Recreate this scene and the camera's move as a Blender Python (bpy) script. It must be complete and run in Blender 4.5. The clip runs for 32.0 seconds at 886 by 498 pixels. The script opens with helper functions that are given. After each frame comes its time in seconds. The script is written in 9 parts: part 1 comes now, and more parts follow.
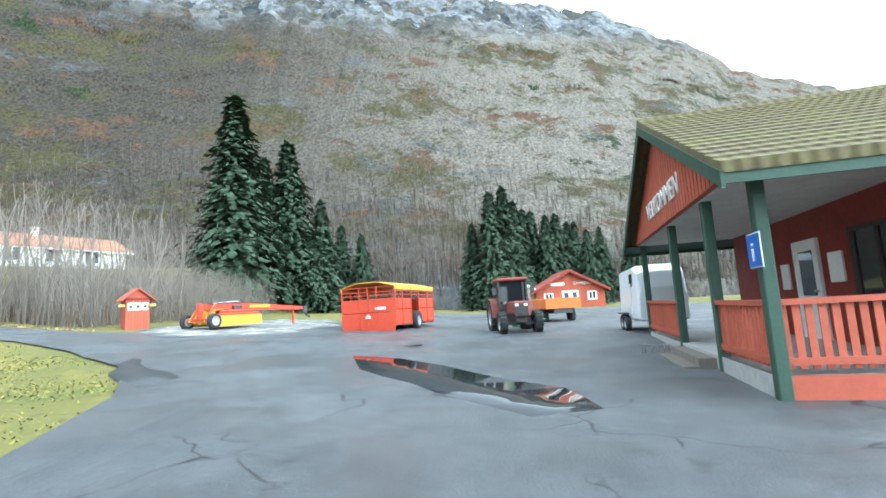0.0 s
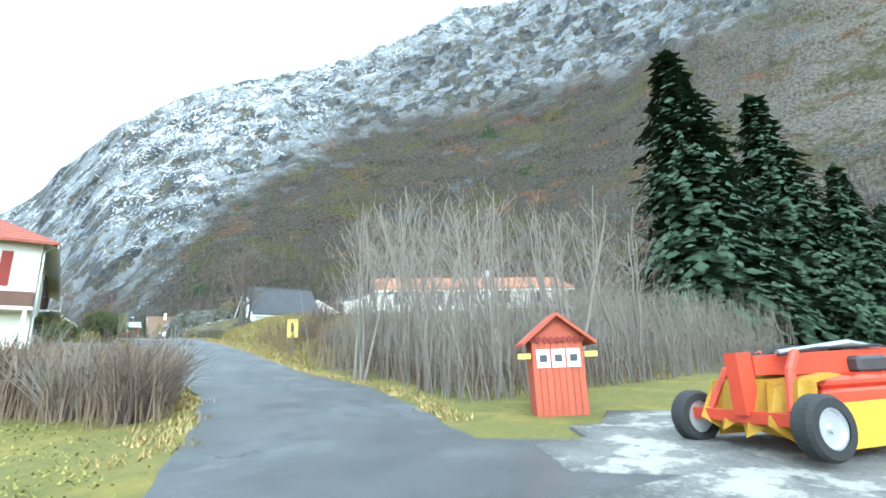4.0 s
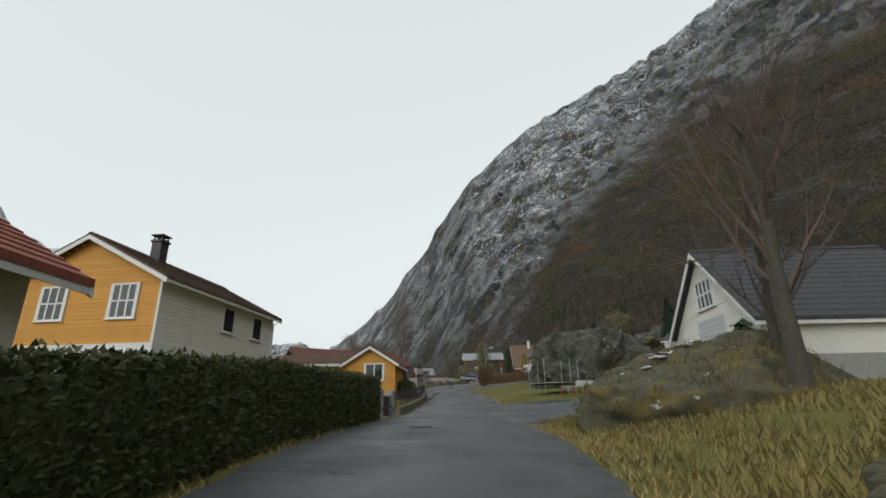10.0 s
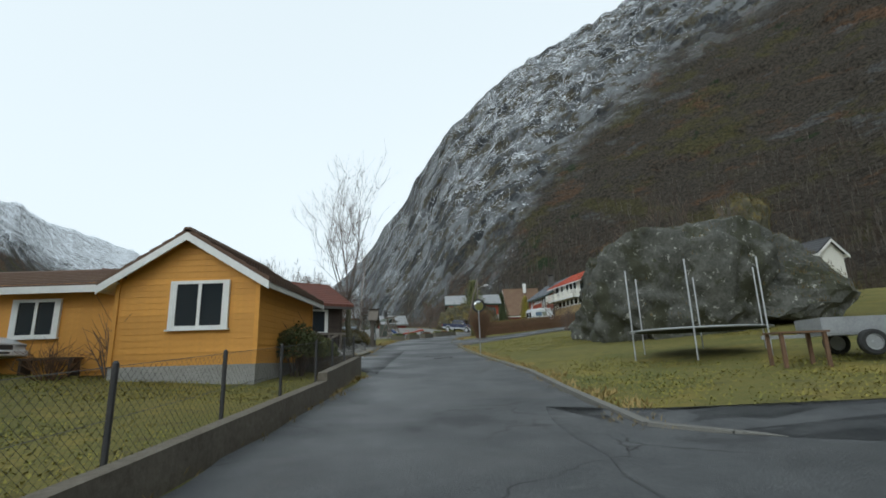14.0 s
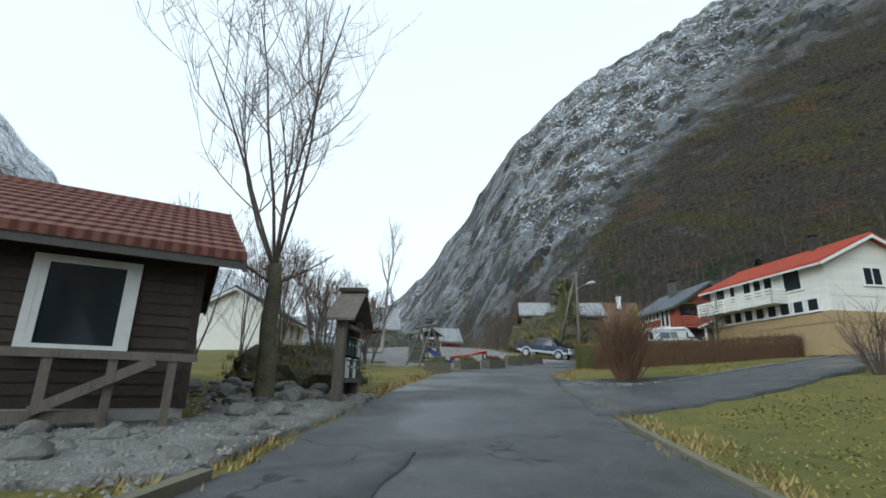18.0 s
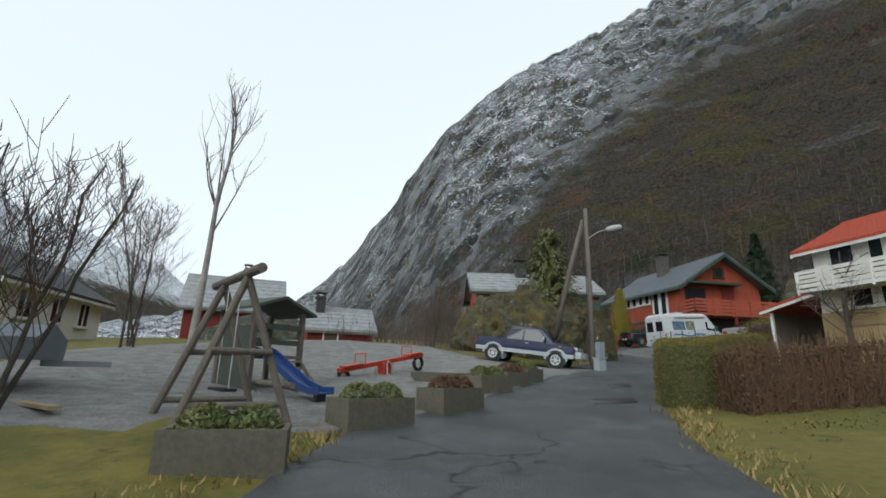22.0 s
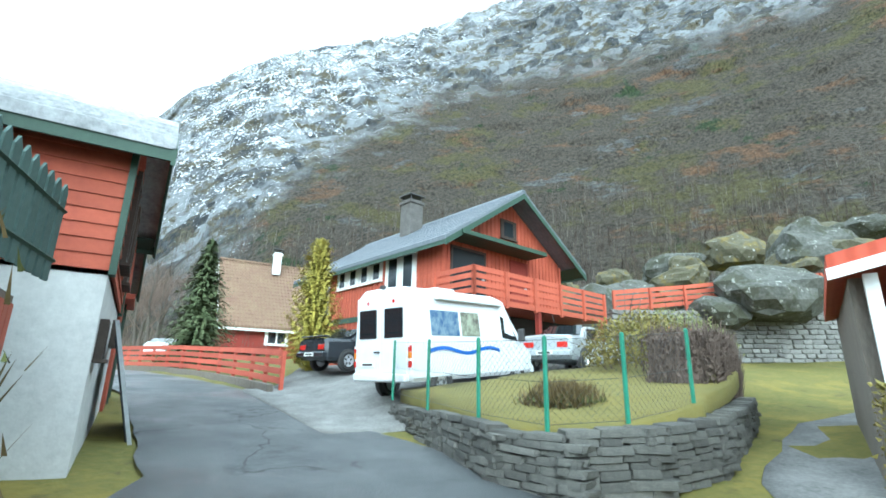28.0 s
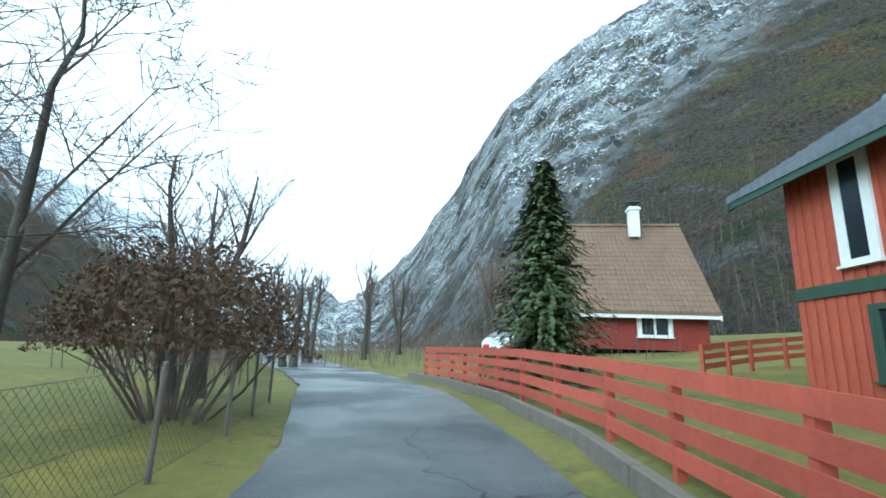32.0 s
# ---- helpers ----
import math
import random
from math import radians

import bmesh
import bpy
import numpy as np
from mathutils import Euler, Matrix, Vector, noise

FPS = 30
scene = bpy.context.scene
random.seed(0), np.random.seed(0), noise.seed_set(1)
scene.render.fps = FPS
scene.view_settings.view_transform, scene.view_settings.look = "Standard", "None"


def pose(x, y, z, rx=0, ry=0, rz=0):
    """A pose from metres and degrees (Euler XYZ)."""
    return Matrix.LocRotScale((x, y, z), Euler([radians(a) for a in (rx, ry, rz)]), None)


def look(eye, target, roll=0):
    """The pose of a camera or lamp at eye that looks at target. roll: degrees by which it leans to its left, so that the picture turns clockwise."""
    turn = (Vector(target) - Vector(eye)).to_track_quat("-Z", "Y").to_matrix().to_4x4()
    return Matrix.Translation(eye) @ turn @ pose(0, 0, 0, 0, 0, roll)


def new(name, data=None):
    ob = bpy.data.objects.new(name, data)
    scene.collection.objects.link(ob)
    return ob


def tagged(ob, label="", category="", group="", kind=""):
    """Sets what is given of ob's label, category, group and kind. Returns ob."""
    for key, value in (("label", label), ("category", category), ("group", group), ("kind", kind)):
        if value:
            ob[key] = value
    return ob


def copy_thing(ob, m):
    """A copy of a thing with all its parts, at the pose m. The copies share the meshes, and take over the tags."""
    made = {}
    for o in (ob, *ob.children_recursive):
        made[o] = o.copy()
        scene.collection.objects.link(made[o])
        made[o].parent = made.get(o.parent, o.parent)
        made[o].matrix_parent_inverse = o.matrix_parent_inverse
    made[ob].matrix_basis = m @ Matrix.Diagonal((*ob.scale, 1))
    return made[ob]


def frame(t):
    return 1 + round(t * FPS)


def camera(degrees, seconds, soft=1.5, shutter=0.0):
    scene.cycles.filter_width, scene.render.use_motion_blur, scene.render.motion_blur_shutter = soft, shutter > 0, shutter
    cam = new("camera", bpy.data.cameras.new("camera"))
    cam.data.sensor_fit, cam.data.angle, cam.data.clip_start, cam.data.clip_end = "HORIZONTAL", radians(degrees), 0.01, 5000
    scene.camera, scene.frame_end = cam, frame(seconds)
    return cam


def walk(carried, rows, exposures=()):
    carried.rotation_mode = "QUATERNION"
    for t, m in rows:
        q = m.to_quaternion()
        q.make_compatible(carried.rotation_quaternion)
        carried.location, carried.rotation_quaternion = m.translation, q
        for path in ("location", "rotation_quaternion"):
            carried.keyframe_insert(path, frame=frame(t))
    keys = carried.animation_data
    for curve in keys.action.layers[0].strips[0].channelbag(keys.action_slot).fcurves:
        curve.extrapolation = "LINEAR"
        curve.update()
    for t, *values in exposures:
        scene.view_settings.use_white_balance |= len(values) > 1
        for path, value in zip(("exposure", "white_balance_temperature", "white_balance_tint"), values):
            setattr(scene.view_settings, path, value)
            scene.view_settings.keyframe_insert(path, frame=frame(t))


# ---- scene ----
cam = camera(86.0, 32.0, soft=1.7)
PATH = [
    (0, (1.242, 0.728, 1.591), (3.225, 0.797, 1.839), -3.41),
    (0.5, (3.053, 0.657, 1.521), (5.016, 0.921, 1.803), -4.90),
    (1, (5.133, 1.113, 1.579), (7.054, 1.569, 1.897), -5.63),
    (1.5, (7.440, 1.875, 1.738), (9.285, 2.550, 2.114), -5.42),
    (2, (9.601, 3.002, 1.908), (11.347, 3.877, 2.342), -4.26),
    (2.5, (11.644, 4.555, 2.069), (13.273, 5.619, 2.534), -3.01),
    (3, (13.414, 6.292, 2.195), (14.919, 7.522, 2.667), -2.55),
    (3.5, (14.918, 8.293, 2.283), (16.273, 9.679, 2.775), -2.48),
    (4, (16.268, 10.346, 2.382), (17.470, 11.863, 2.886), -2.44),
    (4.5, (17.857, 12.742, 2.567), (18.879, 14.379, 3.092), -2.00),
    (5, (19.225, 15.529, 2.751), (20.067, 17.267, 3.270), -1.15),
    (5.5, (20.226, 18.663, 2.969), (20.876, 20.482, 3.491), -0.21),
    (6, (20.905, 21.922, 3.241), (21.363, 23.796, 3.771), 0.39),
    (6.5, (21.306, 25.106, 3.561), (21.596, 27.007, 4.111), 0.50),
    (7, (21.666, 28.389, 3.929), (21.852, 30.280, 4.553), 0.11),
    (7.5, (22.159, 32.256, 4.499), (22.322, 34.131, 5.175), -0.76),
    (8, (22.290, 35.940, 5.116), (22.388, 37.813, 5.810), -1.01),
    (8.5, (22.350, 39.673, 5.669), (22.380, 41.554, 6.346), -0.98),
    (9, (22.392, 43.111, 6.148), (22.368, 44.995, 6.819), -0.56),
    (9.5, (22.359, 46.735, 6.602), (22.309, 48.629, 7.245), -0.43),
    (10, (22.284, 50.308, 7.048), (22.205, 52.203, 7.683), -0.75),
    (10.5, (22.269, 53.471, 7.393), (22.191, 55.387, 7.960), -0.97),
    (11, (22.048, 56.575, 7.631), (21.982, 58.507, 8.145), -1.18),
    (11.5, (21.818, 59.592, 7.759), (21.767, 61.536, 8.225), -0.68),
    (12, (21.742, 62.947, 7.884), (21.707, 64.891, 8.353), -1.01),
    (12.5, (21.702, 66.167, 7.960), (21.690, 68.116, 8.410), -1.67),
    (13, (21.570, 69.402, 8.024), (21.581, 71.356, 8.450), -1.39),
    (13.5, (21.627, 72.588, 8.096), (21.644, 74.539, 8.534), -1.60),
    (14, (21.862, 75.724, 8.166), (21.860, 77.673, 8.617), -1.76),
    (14.5, (22.062, 78.909, 8.341), (22.036, 80.849, 8.823), -1.89),
    (15, (22.141, 82.061, 8.596), (22.092, 84.000, 9.081), -1.86),
    (15.5, (21.998, 85.145, 8.833), (21.923, 87.091, 9.289), -1.27),
    (16, (21.553, 87.992, 9.026), (21.433, 89.940, 9.461), 0.16),
    (16.5, (21.484, 90.385, 9.146), (21.313, 92.326, 9.594), 0.91),
    (17, (21.145, 92.959, 9.279), (20.943, 94.887, 9.772), 1.09),
    (17.5, (20.888, 95.125, 9.420), (20.638, 97.057, 9.874), 1.19),
    (18, (20.594, 97.643, 9.589), (20.335, 99.554, 10.119), 1.49),
    (18.5, (20.335, 99.930, 9.759), (20.059, 101.842, 10.276), 0.99),
    (19, (20.112, 102.249, 9.933), (19.844, 104.161, 10.456), 0.54),
    (19.5, (19.821, 104.471, 10.095), (19.574, 106.388, 10.607), 0.45),
    (20, (19.501, 106.436, 10.370), (19.296, 108.359, 10.880), 0.29),
    (20.5, (19.429, 108.565, 10.521), (19.242, 110.489, 11.036), 0.38),
    (21, (19.309, 111.028, 10.703), (19.189, 112.953, 11.232), 0.60),
    (21.5, (19.286, 113.012, 10.815), (19.230, 114.943, 11.331), 1.12),
    (22, (19.420, 114.994, 10.960), (19.475, 116.931, 11.457), 1.43),
    (22.5, (19.801, 116.955, 11.094), (19.961, 118.883, 11.599), 0.87),
    (23, (20.287, 118.928, 11.228), (20.568, 120.845, 11.723), 0.47),
    (23.5, (20.832, 120.824, 11.431), (21.227, 122.719, 11.932), 0.28),
    (24, (21.624, 122.958, 11.597), (22.164, 124.813, 12.115), -0.45),
    (24.5, (22.351, 124.669, 11.743), (23.038, 126.477, 12.252), -0.83),
    (25, (23.175, 126.400, 11.844), (24.008, 128.148, 12.343), -0.86),
    (25.5, (24.026, 127.853, 11.982), (24.989, 129.536, 12.472), -0.95),
    (26, (25.188, 129.468, 12.116), (26.277, 131.073, 12.603), -0.76),
    (26.5, (26.532, 131.248, 12.280), (27.694, 132.798, 12.778), -0.50),
    (27, (27.849, 133.014, 12.472), (29.016, 134.552, 12.993), -0.16),
    (27.5, (28.961, 134.609, 12.690), (30.073, 136.181, 13.230), 0.37),
    (28, (29.630, 135.923, 12.912), (30.658, 137.556, 13.438), 1.10),
    (28.5, (30.320, 137.492, 13.057), (31.173, 139.224, 13.577), 0.56),
    (29, (30.751, 138.928, 13.123), (31.389, 140.756, 13.625), 0.37),
    (29.5, (31.211, 140.806, 13.211), (31.575, 142.704, 13.727), 0.35),
    (30, (31.420, 142.299, 13.284), (31.570, 144.228, 13.793), 1.25),
    (30.5, (31.381, 143.882, 13.442), (31.408, 145.823, 13.925), 1.99),
    (31, (31.410, 145.338, 13.504), (31.336, 147.283, 13.966), 2.22),
    (31.5, (31.195, 147.347, 13.672), (31.011, 149.292, 14.100), 2.27),
    (32, (30.959, 149.140, 13.859), (30.712, 151.075, 14.302), 1.94),
]
EXPOSURES = [(0, 1.95, 5400, -2), (2.5, 2.1, 5300, -4), (4.5, 1.65, 5250, -5), (6.5, 1.0, 5200, -4), (7.2, 0.5, 5400, -3), (8.0, -0.05, 6050, 3), (9.0, -0.4, 6250, 3), (10.5, -0.35, 6500, 5), (12.0, -0.2, 6500, 5), (13.5, -0.2, 6150, 2), (17.0, 0.05, 5700, 0), (21.5, -0.15, 6150, 4), (23.0, 0.05, 5900, -1), (24.0, 0.7, 5800, -4), (25.5, 1.3, 5650, -7), (27.5, 1.8, 5350, -8), (30.0, 1.7, 5250, -9), (31.0, 1.55, 5300, -8), (32.0, 0.95, 5050, -11)]
walk(cam, [(t, look(eye, target, roll)) for t, eye, target, roll in PATH], EXPOSURES)

# ---- world and sun: white overcast winter sky ----
world = bpy.data.worlds.new("overcast_sky")
world.use_nodes = True
scene.world = world
wn = world.node_tree.nodes
wl = world.node_tree.links
sky = wn.new("ShaderNodeTexSky")
sky.sky_type = 'NISHITA'
sky.sun_disc = False
sky.sun_elevation = radians(28)
sky.sun_rotation = radians(215)
sky.dust_density = 4.0
hsv = wn.new("ShaderNodeHueSaturation")
hsv.inputs["Saturation"].default_value = 0.12
cloud = wn.new("ShaderNodeMix")
cloud.data_type = 'RGBA'
cloud.inputs[0].default_value = 0.6
cloud.inputs[7].default_value = (9.6, 9.9, 10.3, 1)
wl.new(sky.outputs[0], hsv.inputs["Color"])
wl.new(hsv.outputs[0], cloud.inputs[6])
wl.new(cloud.outputs[2], wn["Background"].inputs[0])
wn["Background"].inputs[1].default_value = 0.15
sun_data = bpy.data.lights.new("sun", 'SUN')
sun_data.energy = 0.5
sun_data.angle = radians(25)
sun_data.color = (1.0, 0.97, 0.93)
sun = new("sun", sun_data)
sun.matrix_world = look((0, 0, 60), (25, 35, 34))

# ---- materials ----
MATS = {}


def mat(name, col, col2=None, scale=3.0, rough=0.8, bump=0.2, metal=0.0, fine=8.0, spec=0.4, rand=0.0, wave=None, stretch=None):
    """A procedural surface: two colours mixed by noise at two scales, with fine relief and, if wanted, variation from piece to piece."""
    if name in MATS:
        return MATS[name]
    m = bpy.data.materials.new(name)
    m.use_nodes = True
    n, l = m.node_tree.nodes, m.node_tree.links
    b = n["Principled BSDF"]
    col2 = col2 or tuple(c * 0.72 for c in col)
    tc = n.new("ShaderNodeTexCoord")
    vec = tc.outputs["Object"]
    if stretch:
        mp = n.new("ShaderNodeMapping")
        mp.inputs["Scale"].default_value = stretch
        l.new(vec, mp.inputs["Vector"])
        vec = mp.outputs[0]
    big, small = n.new("ShaderNodeTexNoise"), n.new("ShaderNodeTexNoise")
    for tex, s in ((big, scale), (small, scale * fine)):
        l.new(vec, tex.inputs["Vector"])
        tex.inputs["Scale"].default_value = s
        tex.inputs["Detail"].default_value = 6
        tex.inputs["Roughness"].default_value = 0.65
    add = n.new("ShaderNodeMath")
    add.operation = 'MULTIPLY_ADD'
    add.inputs[1].default_value = 0.5
    l.new(small.outputs["Fac"], add.inputs[0])
    half = n.new("ShaderNodeMath")
    half.operation = 'MULTIPLY'
    half.inputs[1].default_value = 0.5
    l.new(big.outputs["Fac"], half.inputs[0])
    l.new(half.outputs[0], add.inputs[2])
    ramp = n.new("ShaderNodeMapRange")
    ramp.inputs["From Min"].default_value = 0.34
    ramp.inputs["From Max"].default_value = 0.66
    l.new(add.outputs[0], ramp.inputs["Value"])
    mix = n.new("ShaderNodeMix")
    mix.data_type = 'RGBA'
    mix.inputs[6].default_value = (*col, 1)
    mix.inputs[7].default_value = (*col2, 1)
    l.new(ramp.outputs[0], mix.inputs[0])
    out = mix.outputs[2]
    if rand:
        oi = n.new("ShaderNodeObjectInfo")
        hs = n.new("ShaderNodeHueSaturation")
        mr = n.new("ShaderNodeMapRange")
        mr.inputs["To Min"].default_value = 1 - rand
        mr.inputs["To Max"].default_value = 1 + rand
        l.new(oi.outputs["Random"], mr.inputs["Value"])
        l.new(mr.outputs[0], hs.inputs["Value"])
        l.new(out, hs.inputs["Color"])
        out = hs.outputs[0]
    l.new(out, b.inputs["Base Color"])
    b.inputs["Roughness"].default_value = rough
    b.inputs["Metallic"].default_value = metal
    b.inputs["Specular IOR Level"].default_value = spec
    if bump:
        bp = n.new("ShaderNodeBump")
        bp.inputs["Strength"].default_value = bump
        bp.inputs["Distance"].default_value = 0.03
        height = small.outputs["Fac"]
        if wave:
            wv = n.new("ShaderNodeTexWave")
            wv.bands_direction = wave[0]
            wv.inputs["Scale"].default_value = wave[1]
            l.new(tc.outputs["Object"], wv.inputs["Vector"])
            height = wv.outputs["Fac"]
            bp.inputs["Distance"].default_value = wave[2]
        l.new(height, bp.inputs["Height"])
        l.new(bp.outputs[0], b.inputs["Normal"])
    MATS[name] = m
    return m


def speckled(m, scale, lo, hi, col, amount=1.0, stretch=(1, 1, 1)):
    """Lays ragged spots of another colour (lichen, moss, straw, worn stone) over a surface."""
    n, l, b = m.node_tree.nodes, m.node_tree.links, m.node_tree.nodes["Principled BSDF"]
    tc, mp, t, r, k, mix = (n.new("ShaderNode" + kind) for kind in ("TexCoord", "Mapping", "TexNoise", "MapRange", "Math", "Mix"))
    mp.inputs["Scale"].default_value = stretch
    l.new(tc.outputs["Object"], mp.inputs["Vector"])
    l.new(mp.outputs[0], t.inputs["Vector"])
    t.inputs["Scale"].default_value, t.inputs["Detail"].default_value, t.inputs["Roughness"].default_value = scale, 8, 0.7
    r.inputs["From Min"].default_value, r.inputs["From Max"].default_value = lo, hi
    l.new(t.outputs["Fac"], r.inputs["Value"])
    k.operation = 'MULTIPLY'
    k.inputs[1].default_value = amount
    l.new(r.outputs[0], k.inputs[0])
    mix.data_type = 'RGBA'
    l.new(k.outputs[0], mix.inputs[0])
    l.new(b.inputs["Base Color"].links[0].from_socket, mix.inputs[6])
    mix.inputs[7].default_value = (*col, 1)
    l.new(mix.outputs[2], b.inputs["Base Color"])
    return m


def glass(name, tint=(0.02, 0.025, 0.03), rough=0.05):
    """Window glass seen from outside by day: dark behind, mirror-like in front."""
    if name in MATS:
        return MATS[name]
    m = bpy.data.materials.new(name)
    m.use_nodes = True
    b = m.node_tree.nodes["Principled BSDF"]
    b.inputs["Base Color"].default_value = (*tint, 1)
    b.inputs["Roughness"].default_value = rough
    b.inputs["IOR"].default_value = 1.5
    MATS[name] = m
    return m


RED = mat("red_paint", (0.36, 0.082, 0.042), (0.28, 0.06, 0.034), 1.2, 0.75, 0.12)
RED_BOARD = mat("red_board", (0.38, 0.088, 0.045), (0.29, 0.063, 0.036), 1.2, 0.75, 0.12, rand=0.1)
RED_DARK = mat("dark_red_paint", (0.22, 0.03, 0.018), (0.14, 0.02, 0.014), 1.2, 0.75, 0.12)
WHITE = mat("white_paint", (0.74, 0.74, 0.72), (0.62, 0.62, 0.6), 0.8, 0.6, 0.05)
WHITE_BOARD = mat("white_board", (0.74, 0.72, 0.66), (0.64, 0.62, 0.56), 0.8, 0.65, 0.06, rand=0.05)
CREAM = mat("cream_render", (0.68, 0.65, 0.56), (0.58, 0.55, 0.47), 0.8, 0.85, 0.15)
YELLOW = mat("yellow_board", (0.62, 0.30, 0.055), (0.52, 0.25, 0.05), 0.9, 0.7, 0.08, rand=0.07)
BROWN = mat("brown_stained_board", (0.035, 0.024, 0.018), (0.06, 0.045, 0.036), 1.5, 0.8, 0.15, rand=0.15)
GREEN_DARK = mat("dark_green_paint", (0.035, 0.07, 0.045), (0.025, 0.05, 0.035), 2, 0.6, 0.08)
TILE_RED = mat("red_clay_tile", (0.30, 0.085, 0.05), (0.20, 0.065, 0.045), 1.5, 0.8, 0.6, wave=('Y', 1.5, 0.035))
TILE_ORANGE = mat("orange_red_tile", (0.42, 0.07, 0.03), (0.33, 0.055, 0.03), 1.5, 0.75, 0.6, wave=('Y', 1.5, 0.035))
TILE_OLD = mat("old_brown_tile", (0.095, 0.057, 0.043), (0.13, 0.085, 0.055), 1.2, 0.9, 0.8, wave=('Y', 1.5, 0.035))
TILE_MOSS = mat("mossy_brown_tile", (0.085, 0.06, 0.038), (0.12, 0.11, 0.04), 1.2, 0.9, 0.8, wave=('Y', 1.5, 0.035))
TILE_BROWN = mat("brown_red_tile", (0.17, 0.06, 0.04), (0.11, 0.045, 0.035), 1.5, 0.8, 0.8, wave=('Y', 1.5, 0.035))
TILE_DARK = mat("dark_tile", (0.035, 0.035, 0.04), (0.06, 0.06, 0.062), 1.2, 0.6, 0.5, wave=('Y', 1.5, 0.03))
SLATE = mat("grey_slate", (0.16, 0.165, 0.17), (0.4, 0.405, 0.41), 2.5, 0.6, 0.5, fine=5)
GREY_TILE = mat("grey_metal_tile", (0.085, 0.095, 0.11), (0.135, 0.148, 0.165), 1.2, 0.6, 0.5, wave=('Y', 1.5, 0.03))
CONCRETE = mat("concrete", (0.36, 0.35, 0.33), (0.24, 0.235, 0.22), 1.0, 0.9, 0.3)
PLASTER = mat("white_plaster", (0.70, 0.70, 0.70), (0.58, 0.58, 0.58), 0.7, 0.85, 0.15)
WOOD_GREY = mat("weathered_wood", (0.20, 0.17, 0.14), (0.11, 0.095, 0.08), 2, 0.85, 0.4, stretch=(4, 4, 0.6))
WOOD = mat("brown_wood", (0.16, 0.09, 0.05), (0.1, 0.06, 0.035), 2, 0.75, 0.3)
BARK = mat("bark", (0.11, 0.095, 0.08), (0.05, 0.045, 0.035), 5, 0.95, 0.8)
BIRCH = mat("birch_bark", (0.42, 0.39, 0.36), (0.16, 0.14, 0.12), 4, 0.85, 0.4)
TWIG = mat("bare_twig", (0.13, 0.095, 0.075), (0.085, 0.062, 0.05), 1, 0.9, 0.0)
TWIG_PALE = mat("pale_twig", (0.22, 0.19, 0.16), (0.14, 0.12, 0.1), 1, 0.9, 0.0)
NEEDLE = mat("spruce_needle", (0.026, 0.05, 0.028), (0.045, 0.07, 0.035), 1.5, 0.8, 0.0)
NEEDLE_Y = mat("golden_conifer", (0.4, 0.32, 0.045), (0.2, 0.19, 0.035), 2.5, 0.8, 0.0)
PINE = mat("pine_needle", (0.11, 0.135, 0.05), (0.22, 0.21, 0.08), 2.5, 0.8, 0.0)
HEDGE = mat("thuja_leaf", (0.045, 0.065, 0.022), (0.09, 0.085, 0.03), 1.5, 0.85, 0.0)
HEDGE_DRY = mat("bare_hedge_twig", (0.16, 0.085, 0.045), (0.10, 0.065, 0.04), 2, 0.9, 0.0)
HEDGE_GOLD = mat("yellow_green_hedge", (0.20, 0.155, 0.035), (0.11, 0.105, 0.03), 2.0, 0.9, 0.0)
DRYGRASS = mat("dry_grass", (0.36, 0.26, 0.10), (0.24, 0.18, 0.075), 3, 0.95, 0.0)
MOSS = mat("moss", (0.10, 0.11, 0.02), (0.15, 0.12, 0.03), 4, 0.95, 0.3)
ROCK = speckled(speckled(mat("lichen_rock", (0.026, 0.027, 0.021), (0.12, 0.12, 0.105), 1.3, 0.9, 1.0, fine=6), 0.7, .5, .56, (0.035, 0.036, 0.018), .8), 3.4, .6, .64, (0.3, 0.3, 0.27))
ROCK_MOSSY = speckled(speckled(mat("mossy_rock", (0.045, 0.042, 0.014), (0.115, 0.105, 0.08), 1.1, 0.95, 1.0, fine=6), 1.1, .52, .58, (0.13, 0.1, 0.022), .75), 2.6, .63, .66, (0.42, 0.42, 0.4))
STONE = mat("dry_wall_stone", (0.10, 0.097, 0.09), (0.20, 0.195, 0.18), 1.5, 0.9, 0.5, rand=0.25)
SNOW = mat("old_snow", (0.8, 0.82, 0.85), (0.65, 0.67, 0.7), 2, 0.6, 0.3)
BLACK = mat("black_rubber", (0.018, 0.018, 0.018), (0.03, 0.03, 0.03), 6, 0.8, 0.2)
STEEL = mat("galvanised_steel", (0.42, 0.43, 0.44), (0.3, 0.31, 0.32), 3, 0.45, 0.05, metal=0.7)
CHROME = mat("alloy_rim", (0.62, 0.63, 0.65), (0.5, 0.5, 0.52), 3, 0.3, 0.0, metal=0.6)
CAR_WHITE = mat("white_car_paint", (0.62, 0.635, 0.65), (0.56, 0.575, 0.59), 0.6, 0.25, 0.0)
CAR_BLACK = mat("black_car_paint", (0.016, 0.018, 0.022), (0.022, 0.025, 0.03), 0.6, 0.22, 0.0, spec=0.6)
CAR_BLUE = mat("dark_blue_car_paint", (0.006, 0.012, 0.045), (0.008, 0.015, 0.055), 0.6, 0.28, 0.0, spec=0.4)
CAR_SILVER = mat("silver_car_paint", (0.40, 0.43, 0.44), (0.36, 0.38, 0.4), 0.6, 0.3, 0.0, metal=0.4)
FARM_RED = mat("orange_red_machine_paint", (0.50, 0.06, 0.025), (0.40, 0.045, 0.02), 1.5, 0.5, 0.05)
